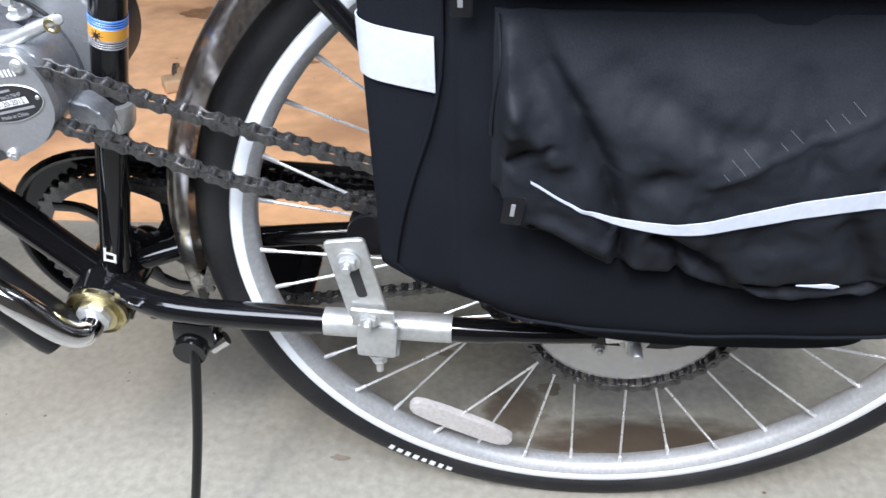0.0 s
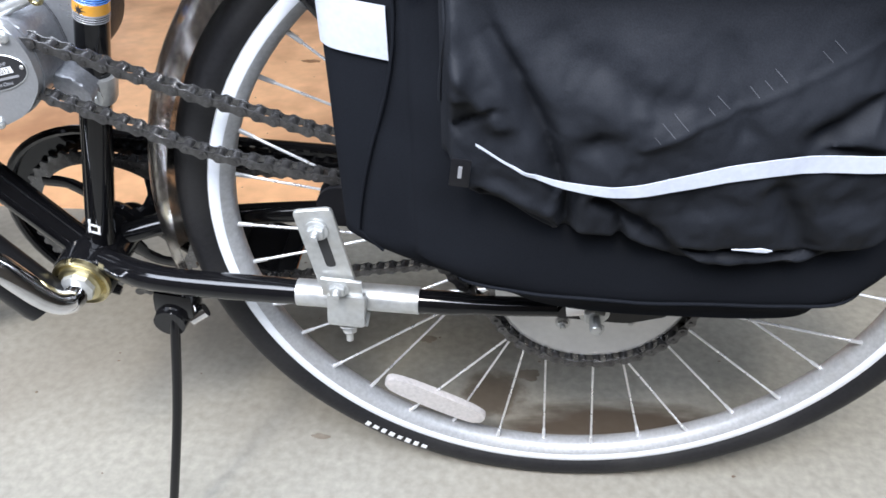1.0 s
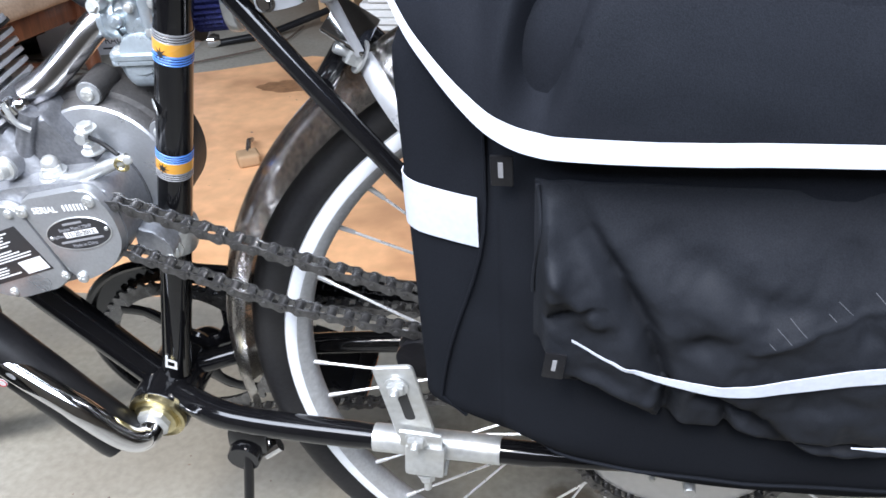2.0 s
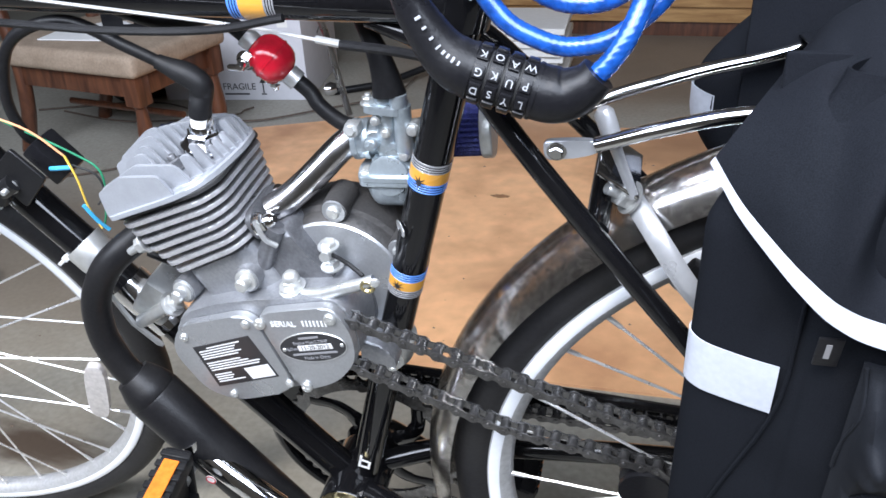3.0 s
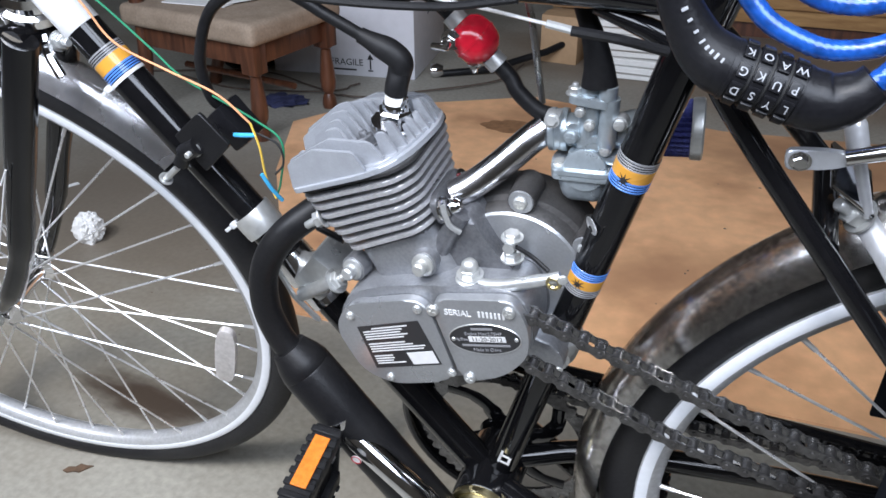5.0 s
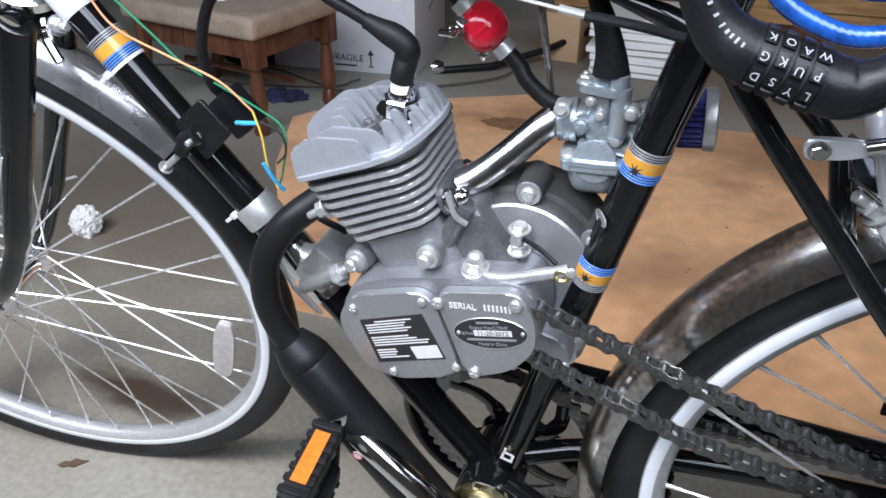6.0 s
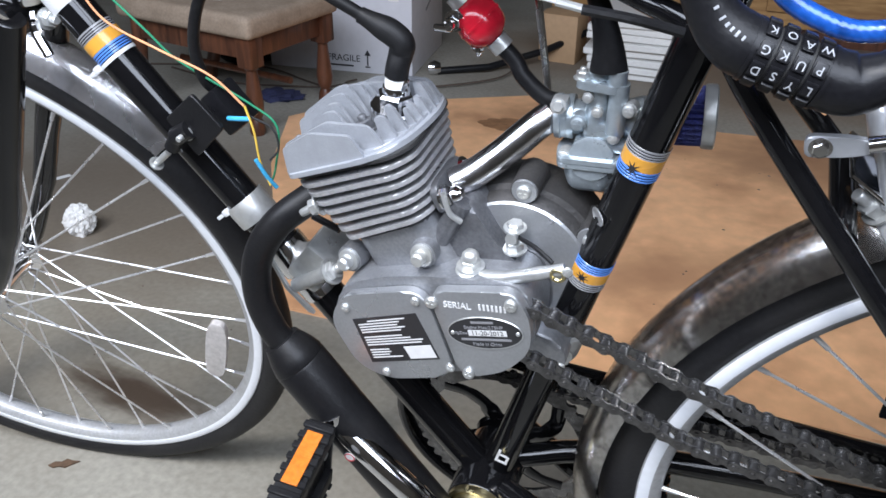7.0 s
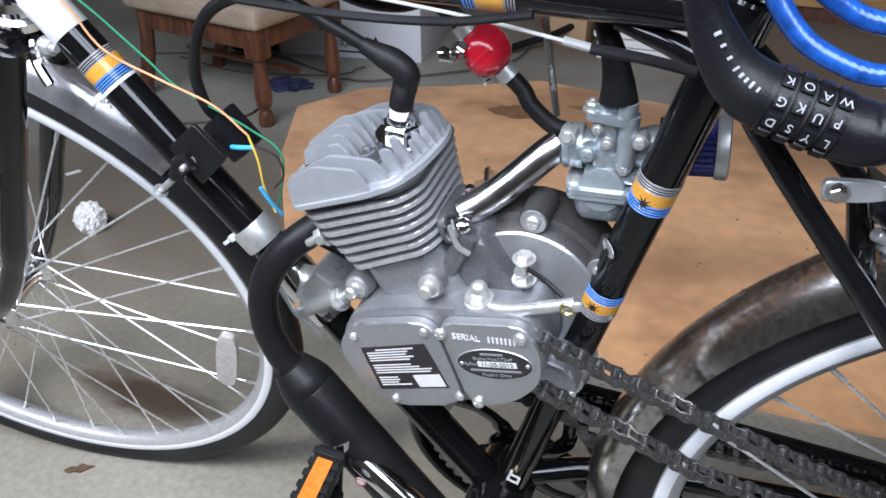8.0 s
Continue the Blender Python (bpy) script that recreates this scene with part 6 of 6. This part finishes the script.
    part("flap_tag", box((0.0115, 0.0016, 0.020), pose(-0.1125, -0.1315, 0.294, 8, 0, 0), 0.0008), PLASTIC, bag, "small black sewn tag")
    part("tag_print", box((0.0026, 0.0004, 0.010), pose(-0.1130, -0.1326, 0.295, 8, 0, 0)), GREY, bag)
    return bag


pannier(pose(-0.003, 0, 0.007), "black nylon pannier with white reflective strips hung on the rack", True)
MIRROR = Matrix.Diagonal((1, -1, 1, 1))
pannier(pose(-0.008, 0.0, -0.004) @ MIRROR, "second black pannier on the rack's far side", False)
top_panel = thing("pannier_bridge", "black fabric panel joining the panniers over the rack", "fabric panel", (0.02, 0, 0.43))


def bridge(u, v):
    x = -0.124 + 0.348 * u
    y = -0.034 + 0.100 * v
    z = 0.431 - 0.040 * (1 - smooth(0, 0.16, u)) - 0.014 * (v - 0.2) ** 2 * 4 * 0.4 + wrinkle((x, y * 3, 0), 14, 6.0) * 0.007 * smooth(0, 0.15, u)
    return Vector((x, y, z))


sheet("panel", bridge, 50, 24, NYLON, top_panel)


# ---- cable lock ----
def twisted(points, r, strands=7, pitch=0.030):
    """A cable whose section shows the twisted strands inside it."""
    pts, n = [Vector(q) for q in points], strands * 4
    bm, rings, side, run = bmesh.new(), [], Vector((0, 1, 0)), 0.0
    for i, p in enumerate(pts):
        d = (pts[min(i + 1, len(pts) - 1)] - pts[max(i - 1, 0)]).normalized()
        side = (side - d * side.dot(d)).normalized()
        up = d.cross(side)
        run += (p - pts[max(i - 1, 0)]).length
        ring = []
        for j in range(n):
            a = 2 * math.pi * j / n
            rr = r * (1 + 0.022 * math.cos(strands * (a - 2 * math.pi * run / pitch)))
            ring.append(bm.verts.new(p + (side * math.cos(a) + up * math.sin(a)) * rr))
        rings.append(ring)
    for a, b in zip(rings, rings[1:]):
        for j in range(n):
            bm.faces.new((a[j], a[(j + 1) % n], b[(j + 1) % n], b[j]))
    return bm



lock = thing("cable_lock", "black letter-dial lock with a coiled blue cable at the saddle post", "lock", (-0.28, -0.05, 0.385), BIKE @ pose(0, -0.0218, 0.0212))
L0, L1 = Vector((-0.2965, -0.0430, 0.3862)), Vector((-0.2640, -0.0430, 0.3762))
ld = (L1 - L0).normalized()
NV = Vector((0.0, -0.86, 0.51))
NV = (NV - ld * NV.dot(ld)).normalized()
TV = ld.cross(NV)
LP = spline([(-0.3290, -0.040, 0.4290), (-0.3235, -0.041, 0.4150), (-0.3125, -0.042, 0.3975), (-0.3030, -0.043, 0.3895), L0 + ld * 0.0015], 7)
part("lock_shell", tube(LP, [0.0088 + 0.0058 * smooth(0.0, 0.85, i / 28) for i in range(29)], 24), PLASTIC, lock, "smooth black lock end with pale worn lettering")
LQ = spline([L1 - ld * 0.0015, (-0.2560, -0.043, 0.3745), (-0.2470, -0.043, 0.3752), (-0.2380, -0.043, 0.3805), (-0.2325, -0.042, 0.3860)], 7)
part("lock_shell", tube(LQ, [0.0146 - 0.0046 * smooth(0.25, 1.0, i / 28) for i in range(29)], 24), PLASTIC, lock, "smooth black lock end")
part("lock_core", tube([L0, L1], 0.0134, 24), GASKET, lock)
for o in (L0, L1):
    part("lock_collar", lathe([(0.0130, -0.0012), (0.0151, -0.0010), (0.0151, 0.0010), (0.0130, 0.0012)], along(ld, o), 28), PLASTIC, lock)
WORDS = (("D", "S", "Y", "L"), ("G", "K", "U", "P"), ("K", "O", "A", "W"))
for c in range(4):
    o = L0.lerp(L1, 0.14 + 0.240 * c)
    drum = part("dial_ring", lathe([(0.0132, -0.0035), (0.0146, -0.0033), (0.0146, 0.0033), (0.0132, 0.0035)], along(ld, o), 28), PLASTIC, lock, "black letter dial")
    for k in range(-2, 3):
        a = radians(36 * k + 3 * math.sin(c * 2.2))
        n = NV * math.cos(a) - TV * math.sin(a)
        fm = Matrix((-ld, n.cross(-ld), n)).transposed().to_4x4()
        fm.translation = o + n * 0.0147
        part("dial_key", box((0.0058, 0.0070, 0.0018), fm @ Matrix.Translation((0, 0, 0.0002)), 0.0007), PLASTIC, drum)
        if -1 <= k <= 1:
            part("letter", text_mesh(WORDS[k + 1][c], 0.0058, fm @ Matrix.Translation((0, 0.0002, 0.0012))), PRINT, drum)
for i, (u, w) in enumerate(((0.26, 0.0022), (0.33, 0.0018), (0.40, 0.0018), (0.47, 0.0014), (0.54, 0.0020), (0.61, 0.0018), (0.68, 0.0018), (0.75, 0.0016))):
    k = u * 28
    p = LP[int(k)].lerp(LP[int(k) + 1], k % 1)
    d = (LP[int(k) + 1] - LP[int(k)]).normalized()
    n = (NV - d * NV.dot(d)).normalized()
    rr = 0.0085 + 0.0060 * u + 0.0012
    part("print_bar", box((w * 0.7, 0.0024 + 0.0008 * (i % 3 == 0), 0.0006), Matrix.Translation(p + n * rr) @ Matrix((d, n.cross(d), n)).transposed().to_4x4(), 0.0001), PRINT, lock)
BLUEP = [(-0.2325, -0.042, 0.3860), (-0.2265, -0.040, 0.3925), (-0.2190, -0.034, 0.4040), (-0.2120, -0.020, 0.4220), (-0.2080, 0.000, 0.4480), (-0.2250, 0.020, 0.4720), (-0.2600, 0.030, 0.4800), (-0.3020, 0.020, 0.4600),
         (-0.3060, 0.004, 0.4280), (-0.2880, -0.006, 0.4010), (-0.2660, -0.010, 0.3892), (-0.2470, -0.010, 0.3860), (-0.2240, -0.008, 0.3930), (-0.2000, 0.004, 0.4150), (-0.1950, 0.014, 0.4450), (-0.2150, 0.022, 0.4760), (-0.2560, 0.022, 0.4880),
         (-0.2940, 0.016, 0.4650), (-0.2920, 0.010, 0.4280), (-0.2680, 0.010, 0.4070), (-0.2480, 0.010, 0.4015), (-0.2280, 0.010, 0.4060), (-0.2100, 0.012, 0.4250), (-0.2050, 0.016, 0.4600)]
cable = part("lock_cable", twisted(spline(BLUEP, 22), 0.0053), CABLEBLUE, lock, "glossy blue sheathed cable over twisted steel")
part("lock_cable", twisted(spline([(-0.3290, -0.040, 0.4290), (-0.3325, -0.039, 0.4400), (-0.3340, -0.036, 0.4550), (-0.3250, -0.028, 0.4720), (-0.3020, -0.010, 0.4800)], 20), 0.0053), CABLEBLUE, lock)


# ---- far side of the garage ----
CHERRY = wood("stained cherry wood", (0.050, 0.017, 0.009), (0.135, 0.050, 0.024), (14, 14, 2), 0.35, 0.2)
UPHOL = material("worn beige upholstery", (0.34, 0.26, 0.19), 0.85, 0, 0.16, 160, 0.5, 0.5, (0.22, 0.16, 0.11), 14)
CARTON = material("white carton", (0.58, 0.58, 0.61), 0.7, 0, 0.04, 40, 0.1, 0.2, (0.60, 0.60, 0.62), 3)
KRAFT = material("brown cardboard", (0.42, 0.27, 0.15), 0.75, 0, 0.06, 60, 0.1, 0.3, (0.34, 0.21, 0.11), 5)
FOAM = material("white foam board", (0.74, 0.73, 0.70), 0.8, 0, 0.04, 80, 0.1, 0.25, (0.6, 0.58, 0.54), 6)
OAK = wood("golden oak", (0.26, 0.13, 0.05), (0.46, 0.27, 0.11), (2, 16, 16), 0.4)
FLEX = material("dusty brown cable", (0.085, 0.062, 0.048), 0.6, 0, 0.2, 90)
PAPER = material("white paper", (0.80, 0.79, 0.77), 0.75, 0, 0.03, 80, 0.2)

CX0, CX1, CY0, CY1, CS = -1.94, -1.462, 1.19, 1.55, 0.268
CHAIR = pose(-1.515, 1.222, 0, 0, 0, -10) @ pose(1.492, -1.220, 0)
chair = thing("dining_chair", "cherry wood dining chair with turned legs and worn beige seat", "chair", ((CX0 + CX1) / 2, (CY0 + CY1) / 2, 0), CHAIR)
LEGP = [(0.0, 0.0), (0.019, 0.0), (0.022, 0.012), (0.020, 0.03), (0.014, 0.045), (0.021, 0.060), (0.024, 0.085), (0.021, 0.120), (0.016, 0.165), (0.0145, 0.180), (0.022, 0.188), (0.022, 0.196), (0.015, 0.203), (0.022, 0.214), (0.024, 0.222), (0.018, 0.23), (0.0, 0.23)]
for x, y in ((CX1 - 0.03, CY0 + 0.03), (CX1 - 0.03, CY1 - 0.03)):
    leg = part("leg", lathe(LEGP, Matrix.Translation((x, y, 0)), 20), CHERRY, chair)
    part("leg_block", box((0.050, 0.050, 0.080), pose(x, y, CS - 0.040), 0.004), CHERRY, leg)
for y in (CY0 + 0.03, CY1 - 0.03):
    part("back_leg", tube(spline([(CX0 - 0.03, y, 0.0), (CX0 + 0.02, y, 0.15), (CX0 + 0.03, y, 0.32), (CX0 - 0.02, y, 0.55), (CX0 - 0.10, y, 0.82)], 6), 0.021, 10), CHERRY, chair)
for p, s in ((((CX0 + CX1) / 2, CY0 + 0.03, CS - 0.030), (CX1 - CX0 - 0.06, 0.022, 0.058)), (((CX0 + CX1) / 2, CY1 - 0.03, CS - 0.030), (CX1 - CX0 - 0.06, 0.022, 0.058)), ((CX1 - 0.03, (CY0 + CY1) / 2, CS - 0.030), (0.022, CY1 - CY0 - 0.06, 0.058))):
    part("apron", box(s, pose(*p), 0.003), CHERRY, chair)
bms = box((CX1 - CX0 + 0.02, CY1 - CY0 + 0.02, 0.062), pose((CX0 + CX1) / 2, (CY0 + CY1) / 2, CS + 0.030), 0.022, 4)
part("seat_cushion", bms, UPHOL, chair, "worn beige seat cushion with a creased edge")
part("backrest", box((0.02, CY1 - CY0 - 0.05, 0.14), pose(CX0 - 0.07, (CY0 + CY1) / 2, 0.70, 0, -14, 0), 0.006), CHERRY, chair)
part("stretcher", tube([(CX0 + 0.02, (CY0 + CY1) / 2, 0.11), (CX1 - 0.03, (CY0 + CY1) / 2, 0.11)], 0.010, 8), CHERRY, chair)
for i, (x, y, w, d, r) in enumerate(((-1.75, 1.33, 0.20, 0.14, 12), (-1.71, 1.38, 0.17, 0.13, -20))):
    solid("paper_sheet", box((w, d, 0.003), CHAIR @ pose(x, y, CS + 0.064 + 0.004 * i, 0, 0, r)), PAPER, "white paper sheet lying on the chair seat", "paper", group="papers on the chair")
tool = thing("tool_case", "small dark glossy case lying on the chair seat", "case", (-1.66, 1.42, CS + 0.07), CHAIR)
part("case_body", box((0.16, 0.11, 0.05), pose(-1.66, 1.44, CS + 0.093, 0, 0, 25), 0.01), PLASTIC, tool)
part("case_clasp", box((0.03, 0.008, 0.02), pose(-1.638, 1.388, CS + 0.093, 0, 0, 25), 0.002), CHROME, tool)

CARTONS = pose(-1.590, 2.010, 0, 0, 0, 7)
carton = thing("shipping_carton", "large white shipping carton with black fragile marking", "carton", (0, 0, 0), CARTONS)
part("carton_body", box((0.50, 0.40, 0.38), pose(0, 0, 0.19), 0.003), CARTON, carton)
part("carton_print", text_mesh("FRAGILE", 0.0310, pose(0.014, -0.2005, 0.046, 90, 0, 0), depth=0.0005), BLACKPRINT, carton)
part("print_line", box((0.086, 0.0012, 0.0055), pose(0.004, -0.2003, 0.0215)), BLACKPRINT, carton)
part("print_arrow", join(box((0.0045, 0.0012, 0.034), pose(0.097, -0.2003, 0.042)), prism([(-0.011, 0), (0.011, 0), (0, 0.019)], 0, 0.0012, pose(0.097, -0.1998, 0.059, 90, 0, 0)), box((0.018, 0.0012, 0.004), pose(0.097, -0.2003, 0.021))), BLACKPRINT, carton)
part("carton_tape", box((0.034, 0.0012, 0.14), pose(0.19, -0.2003, 0.31)), FOAM, carton)
part("side_print", join(box((0.0012, 0.065, 0.009), pose(0.2503, 0.0, 0.19, 20, 0, 0)), box((0.0012, 0.05, 0.022), pose(0.2503, -0.015, 0.25, 20, 0, 0))), GREY, carton)
KRAFTS = pose(-0.915, 2.245, 0, 0, 0, -5)
kraft = thing("cardboard_box", "small closed brown cardboard box on the concrete", "box", (0, 0, 0), KRAFTS)
part("box_body", box((0.132, 0.125, 0.160), pose(0, 0, 0.080), 0.002), KRAFT, kraft)
part("box_flap", box((0.130, 0.060, 0.003), pose(0, -0.031, 0.1625, 3, 0, 0)), KRAFT, kraft)
for i in range(8):
    w = 0.28 + 0.02 * math.sin(i * 2.7)
    solid("foam_board", box((w, 0.29, 0.0215), pose(-0.655 + 0.010 * math.sin(i * 1.9), 2.215 + 0.009 * math.cos(i * 2.3), 0.0120 + 0.0245 * i, 0.5 * math.sin(i), 0.8 * math.sin(i * 1.4), 4 * math.sin(i * 3.1)), 0.003, 1),
          FOAM, "white foam board in a loose stack on the floor", "board", group="stack of foam boards")
cab = thing("oak_cabinet", "low golden oak cabinet with two doors along the back", "cabinet", (-0.3, 4.1, 0), pose(-0.15, -1.06, 0))
part("plinth", box((1.50, 0.40, 0.06), pose(-0.15, 4.02, 0.03)), CHERRY, cab)
part("cabinet_body", box((1.56, 0.46, 0.74), pose(-0.15, 4.02, 0.43), 0.004), OAK, cab)
for i in range(2):
    d = part("cabinet_door", box((0.70, 0.02, 0.64), pose(-0.53 + 0.76 * i, 3.78, 0.44), 0.006), OAK, cab)
    part("door_panel", box((0.50, 0.01, 0.46), pose(-0.53 + 0.76 * i, 3.769, 0.44), 0.004), OAK, d)
    part("knob", lathe([(0.0, 0.03), (0.012, 0.028), (0.015, 0.02), (0.006, 0.01), (0.007, 0.0)], along((0, -1, 0), (-0.24 + 0.18 * i, 3.77, 0.5)), 16), BRASS, d)
sack = thing("black_sack", "black plastic sack slumped behind the chair", "sack", (-1.90, 1.85, 0), ID)
bm = bmesh.new()
bmesh.ops.create_icosphere(bm, subdivisions=4, radius=1.0)
for v in bm.verts:
    n = v.co.normalized()
    v.co = Vector((n.x * 0.17, n.y * 0.14, max(-0.10, n.z * 0.15))) * (1 + 0.22 * noise.noise(n * 2.3) + 0.10 * noise.noise(n * 6.1))
part("sack_body", moved(bm, pose(-1.93, 1.86, 0.10)), HOSE, sack)
bm = bmesh.new()
bmesh.ops.create_icosphere(bm, subdivisions=4, radius=1.0)
for v in bm.verts:
    n = v.co.normalized()
    f = 0.031 * (1 + 0.35 * abs(noise.noise(n * 2.6)) - 0.25 * abs(noise.noise(n * 5.2 + Vector((3, 1, 2)))))
    v.co = Vector((n.x * f, n.y * f, n.z * f * 1.15))
solid("crumpled_paper", moved(bm, pose(-1.562, 0.600, 0.026)), PAPER, "crumpled white paper ball on the concrete", "paper", smooth=14)
for i, (x, y, s, r) in enumerate(((-1.44, 0.80, 0.045, 20), (-1.30, 0.78, 0.028, -30), (-1.80, 0.80, 0.036, 70))):
    solid("paper_scrap", box((s, s * 0.35, 0.002), pose(x, y, 0.002, 0, 3, r)), PAPER, "small white paper scrap on the concrete", "paper scrap", group="paper scraps")
for i, pts in enumerate(([(-2.2, 1.62, 0), (-1.85, 1.74, 0), (-1.60, 1.66, 0), (-1.42, 1.60, 0), (-1.24, 1.72, 0), (-1.05, 1.90, 0), (-1.02, 2.10, 0)], [(-2.1, 1.62, 0), (-1.85, 1.56, 0), (-1.66, 1.59, 0), (-1.52, 1.64, 0), (-1.46, 1.72, 0)], [(-2.2, 1.25, 0), (-1.85, 1.12, 0), (-1.62, 1.22, 0), (-1.60, 1.36, 0)])):
    solid("floor_cable", tube([p + Vector((0, 0, 0.005 + (0.006 if -1.48 < p.x < 0.4 else 0))) for p in spline(pts, 8)], 0.0032, 6), FLEX, "thin cable lying loose on the concrete", "cable", group="cables on the floor")
lump = thing("steel_weight", "small rusty steel lump lying on the brown board", "weight", (-0.96, 1.22, 0.006), pose(0.135, -0.205, 0))
part("lump_body", box((0.05, 0.045, 0.03), pose(-0.955, 1.235, 0.021, 0, 0, 30), 0.008, 3), KRAFT, lump)
part("lump_stem", tube([(-0.955, 1.235, 0.03), (-0.975, 1.30, 0.035), (-0.985, 1.34, 0.02)], 0.006, 8), CHAIN, lump)
jack = thing("trolley_jack", "chrome tool lying on the concrete beyond the board", "tool", (-1.45, 2.75, 0), pose(0.30, -0.72, 0))
part("tool_bar", tube([(-1.55, 2.62, 0.012), (-1.40, 2.70, 0.02), (-1.25, 2.86, 0.05), (-1.12, 3.0, 0.10)], 0.012, 10), SATIN, jack)
part("tool_head", lathe([(0, -0.02), (0.022, -0.02), (0.024, 0.0), (0.016, 0.02), (0, 0.02)], along((1, 0.4, 0), (-1.56, 2.615, 0.024)), 16), CHROME, jack)


# ---- stains, cloth and grit on the floor ----
STAIN = material("dried oil on board", (0.30, 0.155, 0.075), 0.5, 0, 0.25, 60, 0.1, 0.4, (0.16, 0.08, 0.04), 14)
CLOTH = material("navy cotton cloth", (0.03, 0.035, 0.09), 0.9, 0, 0.2, 300, 0.4)
GRIT = material("floor grit", (0.16, 0.12, 0.09), 0.85, 0, 0.4, 90, 0.2)
LEAF = material("dried leaf", (0.10, 0.06, 0.035), 0.8, 0, 0.3, 120, 0.2)
rng = random.Random(11)


def blot(cx, cy, rx, ry, z, k):
    """An uneven flat patch."""
    out = []
    for i in range(40):
        a = 2 * math.pi * i / 40
        f = 1 + 0.35 * noise.noise(Vector((math.cos(a) * 1.6 + k, math.sin(a) * 1.6, k))) + 0.18 * noise.noise(Vector((math.cos(a) * 5, math.sin(a) * 5 + k, 0)))
        out.append((cx + rx * f * math.cos(a), cy + ry * f * math.sin(a)))
    return prism(out, z, z + 0.0006)


for i, (x, y, rx, ry) in enumerate(((-0.90, 1.53, 0.075, 0.045), (-0.72, 1.62, 0.045, 0.018), (-0.55, 1.20, 0.022, 0.009))):
    solid("oil_stain", blot(x, y, rx, ry, 0.0062, i * 3.7 + 1), STAIN, "dark dried oil stain soaked into the brown board", "stain", group="stains on the board")
DAMP = material("old oil on concrete", (0.20, 0.170, 0.135), 0.6, 0, 0.22, 40, 0.2, 0.7, (0.125, 0.098, 0.07), 12)
for i, (x, y, rx, ry) in enumerate(((-0.159, 0.209, 0.010, 0.007), (-0.020, 0.150, 0.016, 0.010), (-0.27, 0.02, 0.012, 0.004))):
    solid("floor_stain", blot(x, y, rx, ry, 0.0002, i * 2.9 + 0.6), DAMP, "dark brown oil stain soaked into the concrete", "stain", group="stains on the concrete")
bm = bmesh.new()
bmesh.ops.create_icosphere(bm, subdivisions=4, radius=1.0)
for v in bm.verts:
    n = v.co.normalized()
    f = 1 + 0.45 * noise.noise(n * 2.4) + 0.25 * noise.noise(n * 5.5)
    v.co = Vector((n.x * 0.10 * f, n.y * 0.06 * f, max(0.0, n.z * 0.035 * f)))
solid("crumpled_cloth", moved(bm, pose(-1.62, 1.50, 0.0, 0, 0, 20) @ Matrix.Diagonal((0.7, 0.7, 0.7, 1))), CLOTH, "dark blue crumpled cloth on the concrete under the chair", "cloth")
chips = bmesh.new()
for i in range(260):
    x, y = rng.uniform(-2.0, 0.9), rng.uniform(-0.30, 1.6)
    s = rng.choice((0.0012, 0.0016, 0.0022, 0.0034))
    z = 0.0062 if (-0.95 < x < 0.35 and 0.56 < y < 1.68) else 0.0
    a = rng.uniform(0, 6.28)
    v = [chips.verts.new((x + s * rng.uniform(0.6, 1.6) * math.cos(a + q), y + s * rng.uniform(0.5, 1.2) * math.sin(a + q), z)) for q in (0, 1.6, 3.1, 4.6)]
    top = chips.verts.new((x, y, z + s * 0.7))
    for q in range(4):
        chips.faces.new((v[q], v[(q + 1) % 4], top))
solid("floor_grit", chips, GRIT, "scattered dark grit and crumbs on the floor", "grit", kind="stuff")
leaf = [(-0.020, 0.0), (-0.012, 0.006), (-0.003, 0.004), (0.004, 0.009), (0.012, 0.004), (0.022, 0.001), (0.010, -0.004), (0.003, -0.008), (-0.006, -0.004), (-0.014, -0.005)]
solid("dried_leaf", prism(leaf, 0.001, 0.003, pose(-1.095, 0.043, 0, 0, 4, 35)), LEAF, "curled brown dried leaf on the concrete", "leaf")
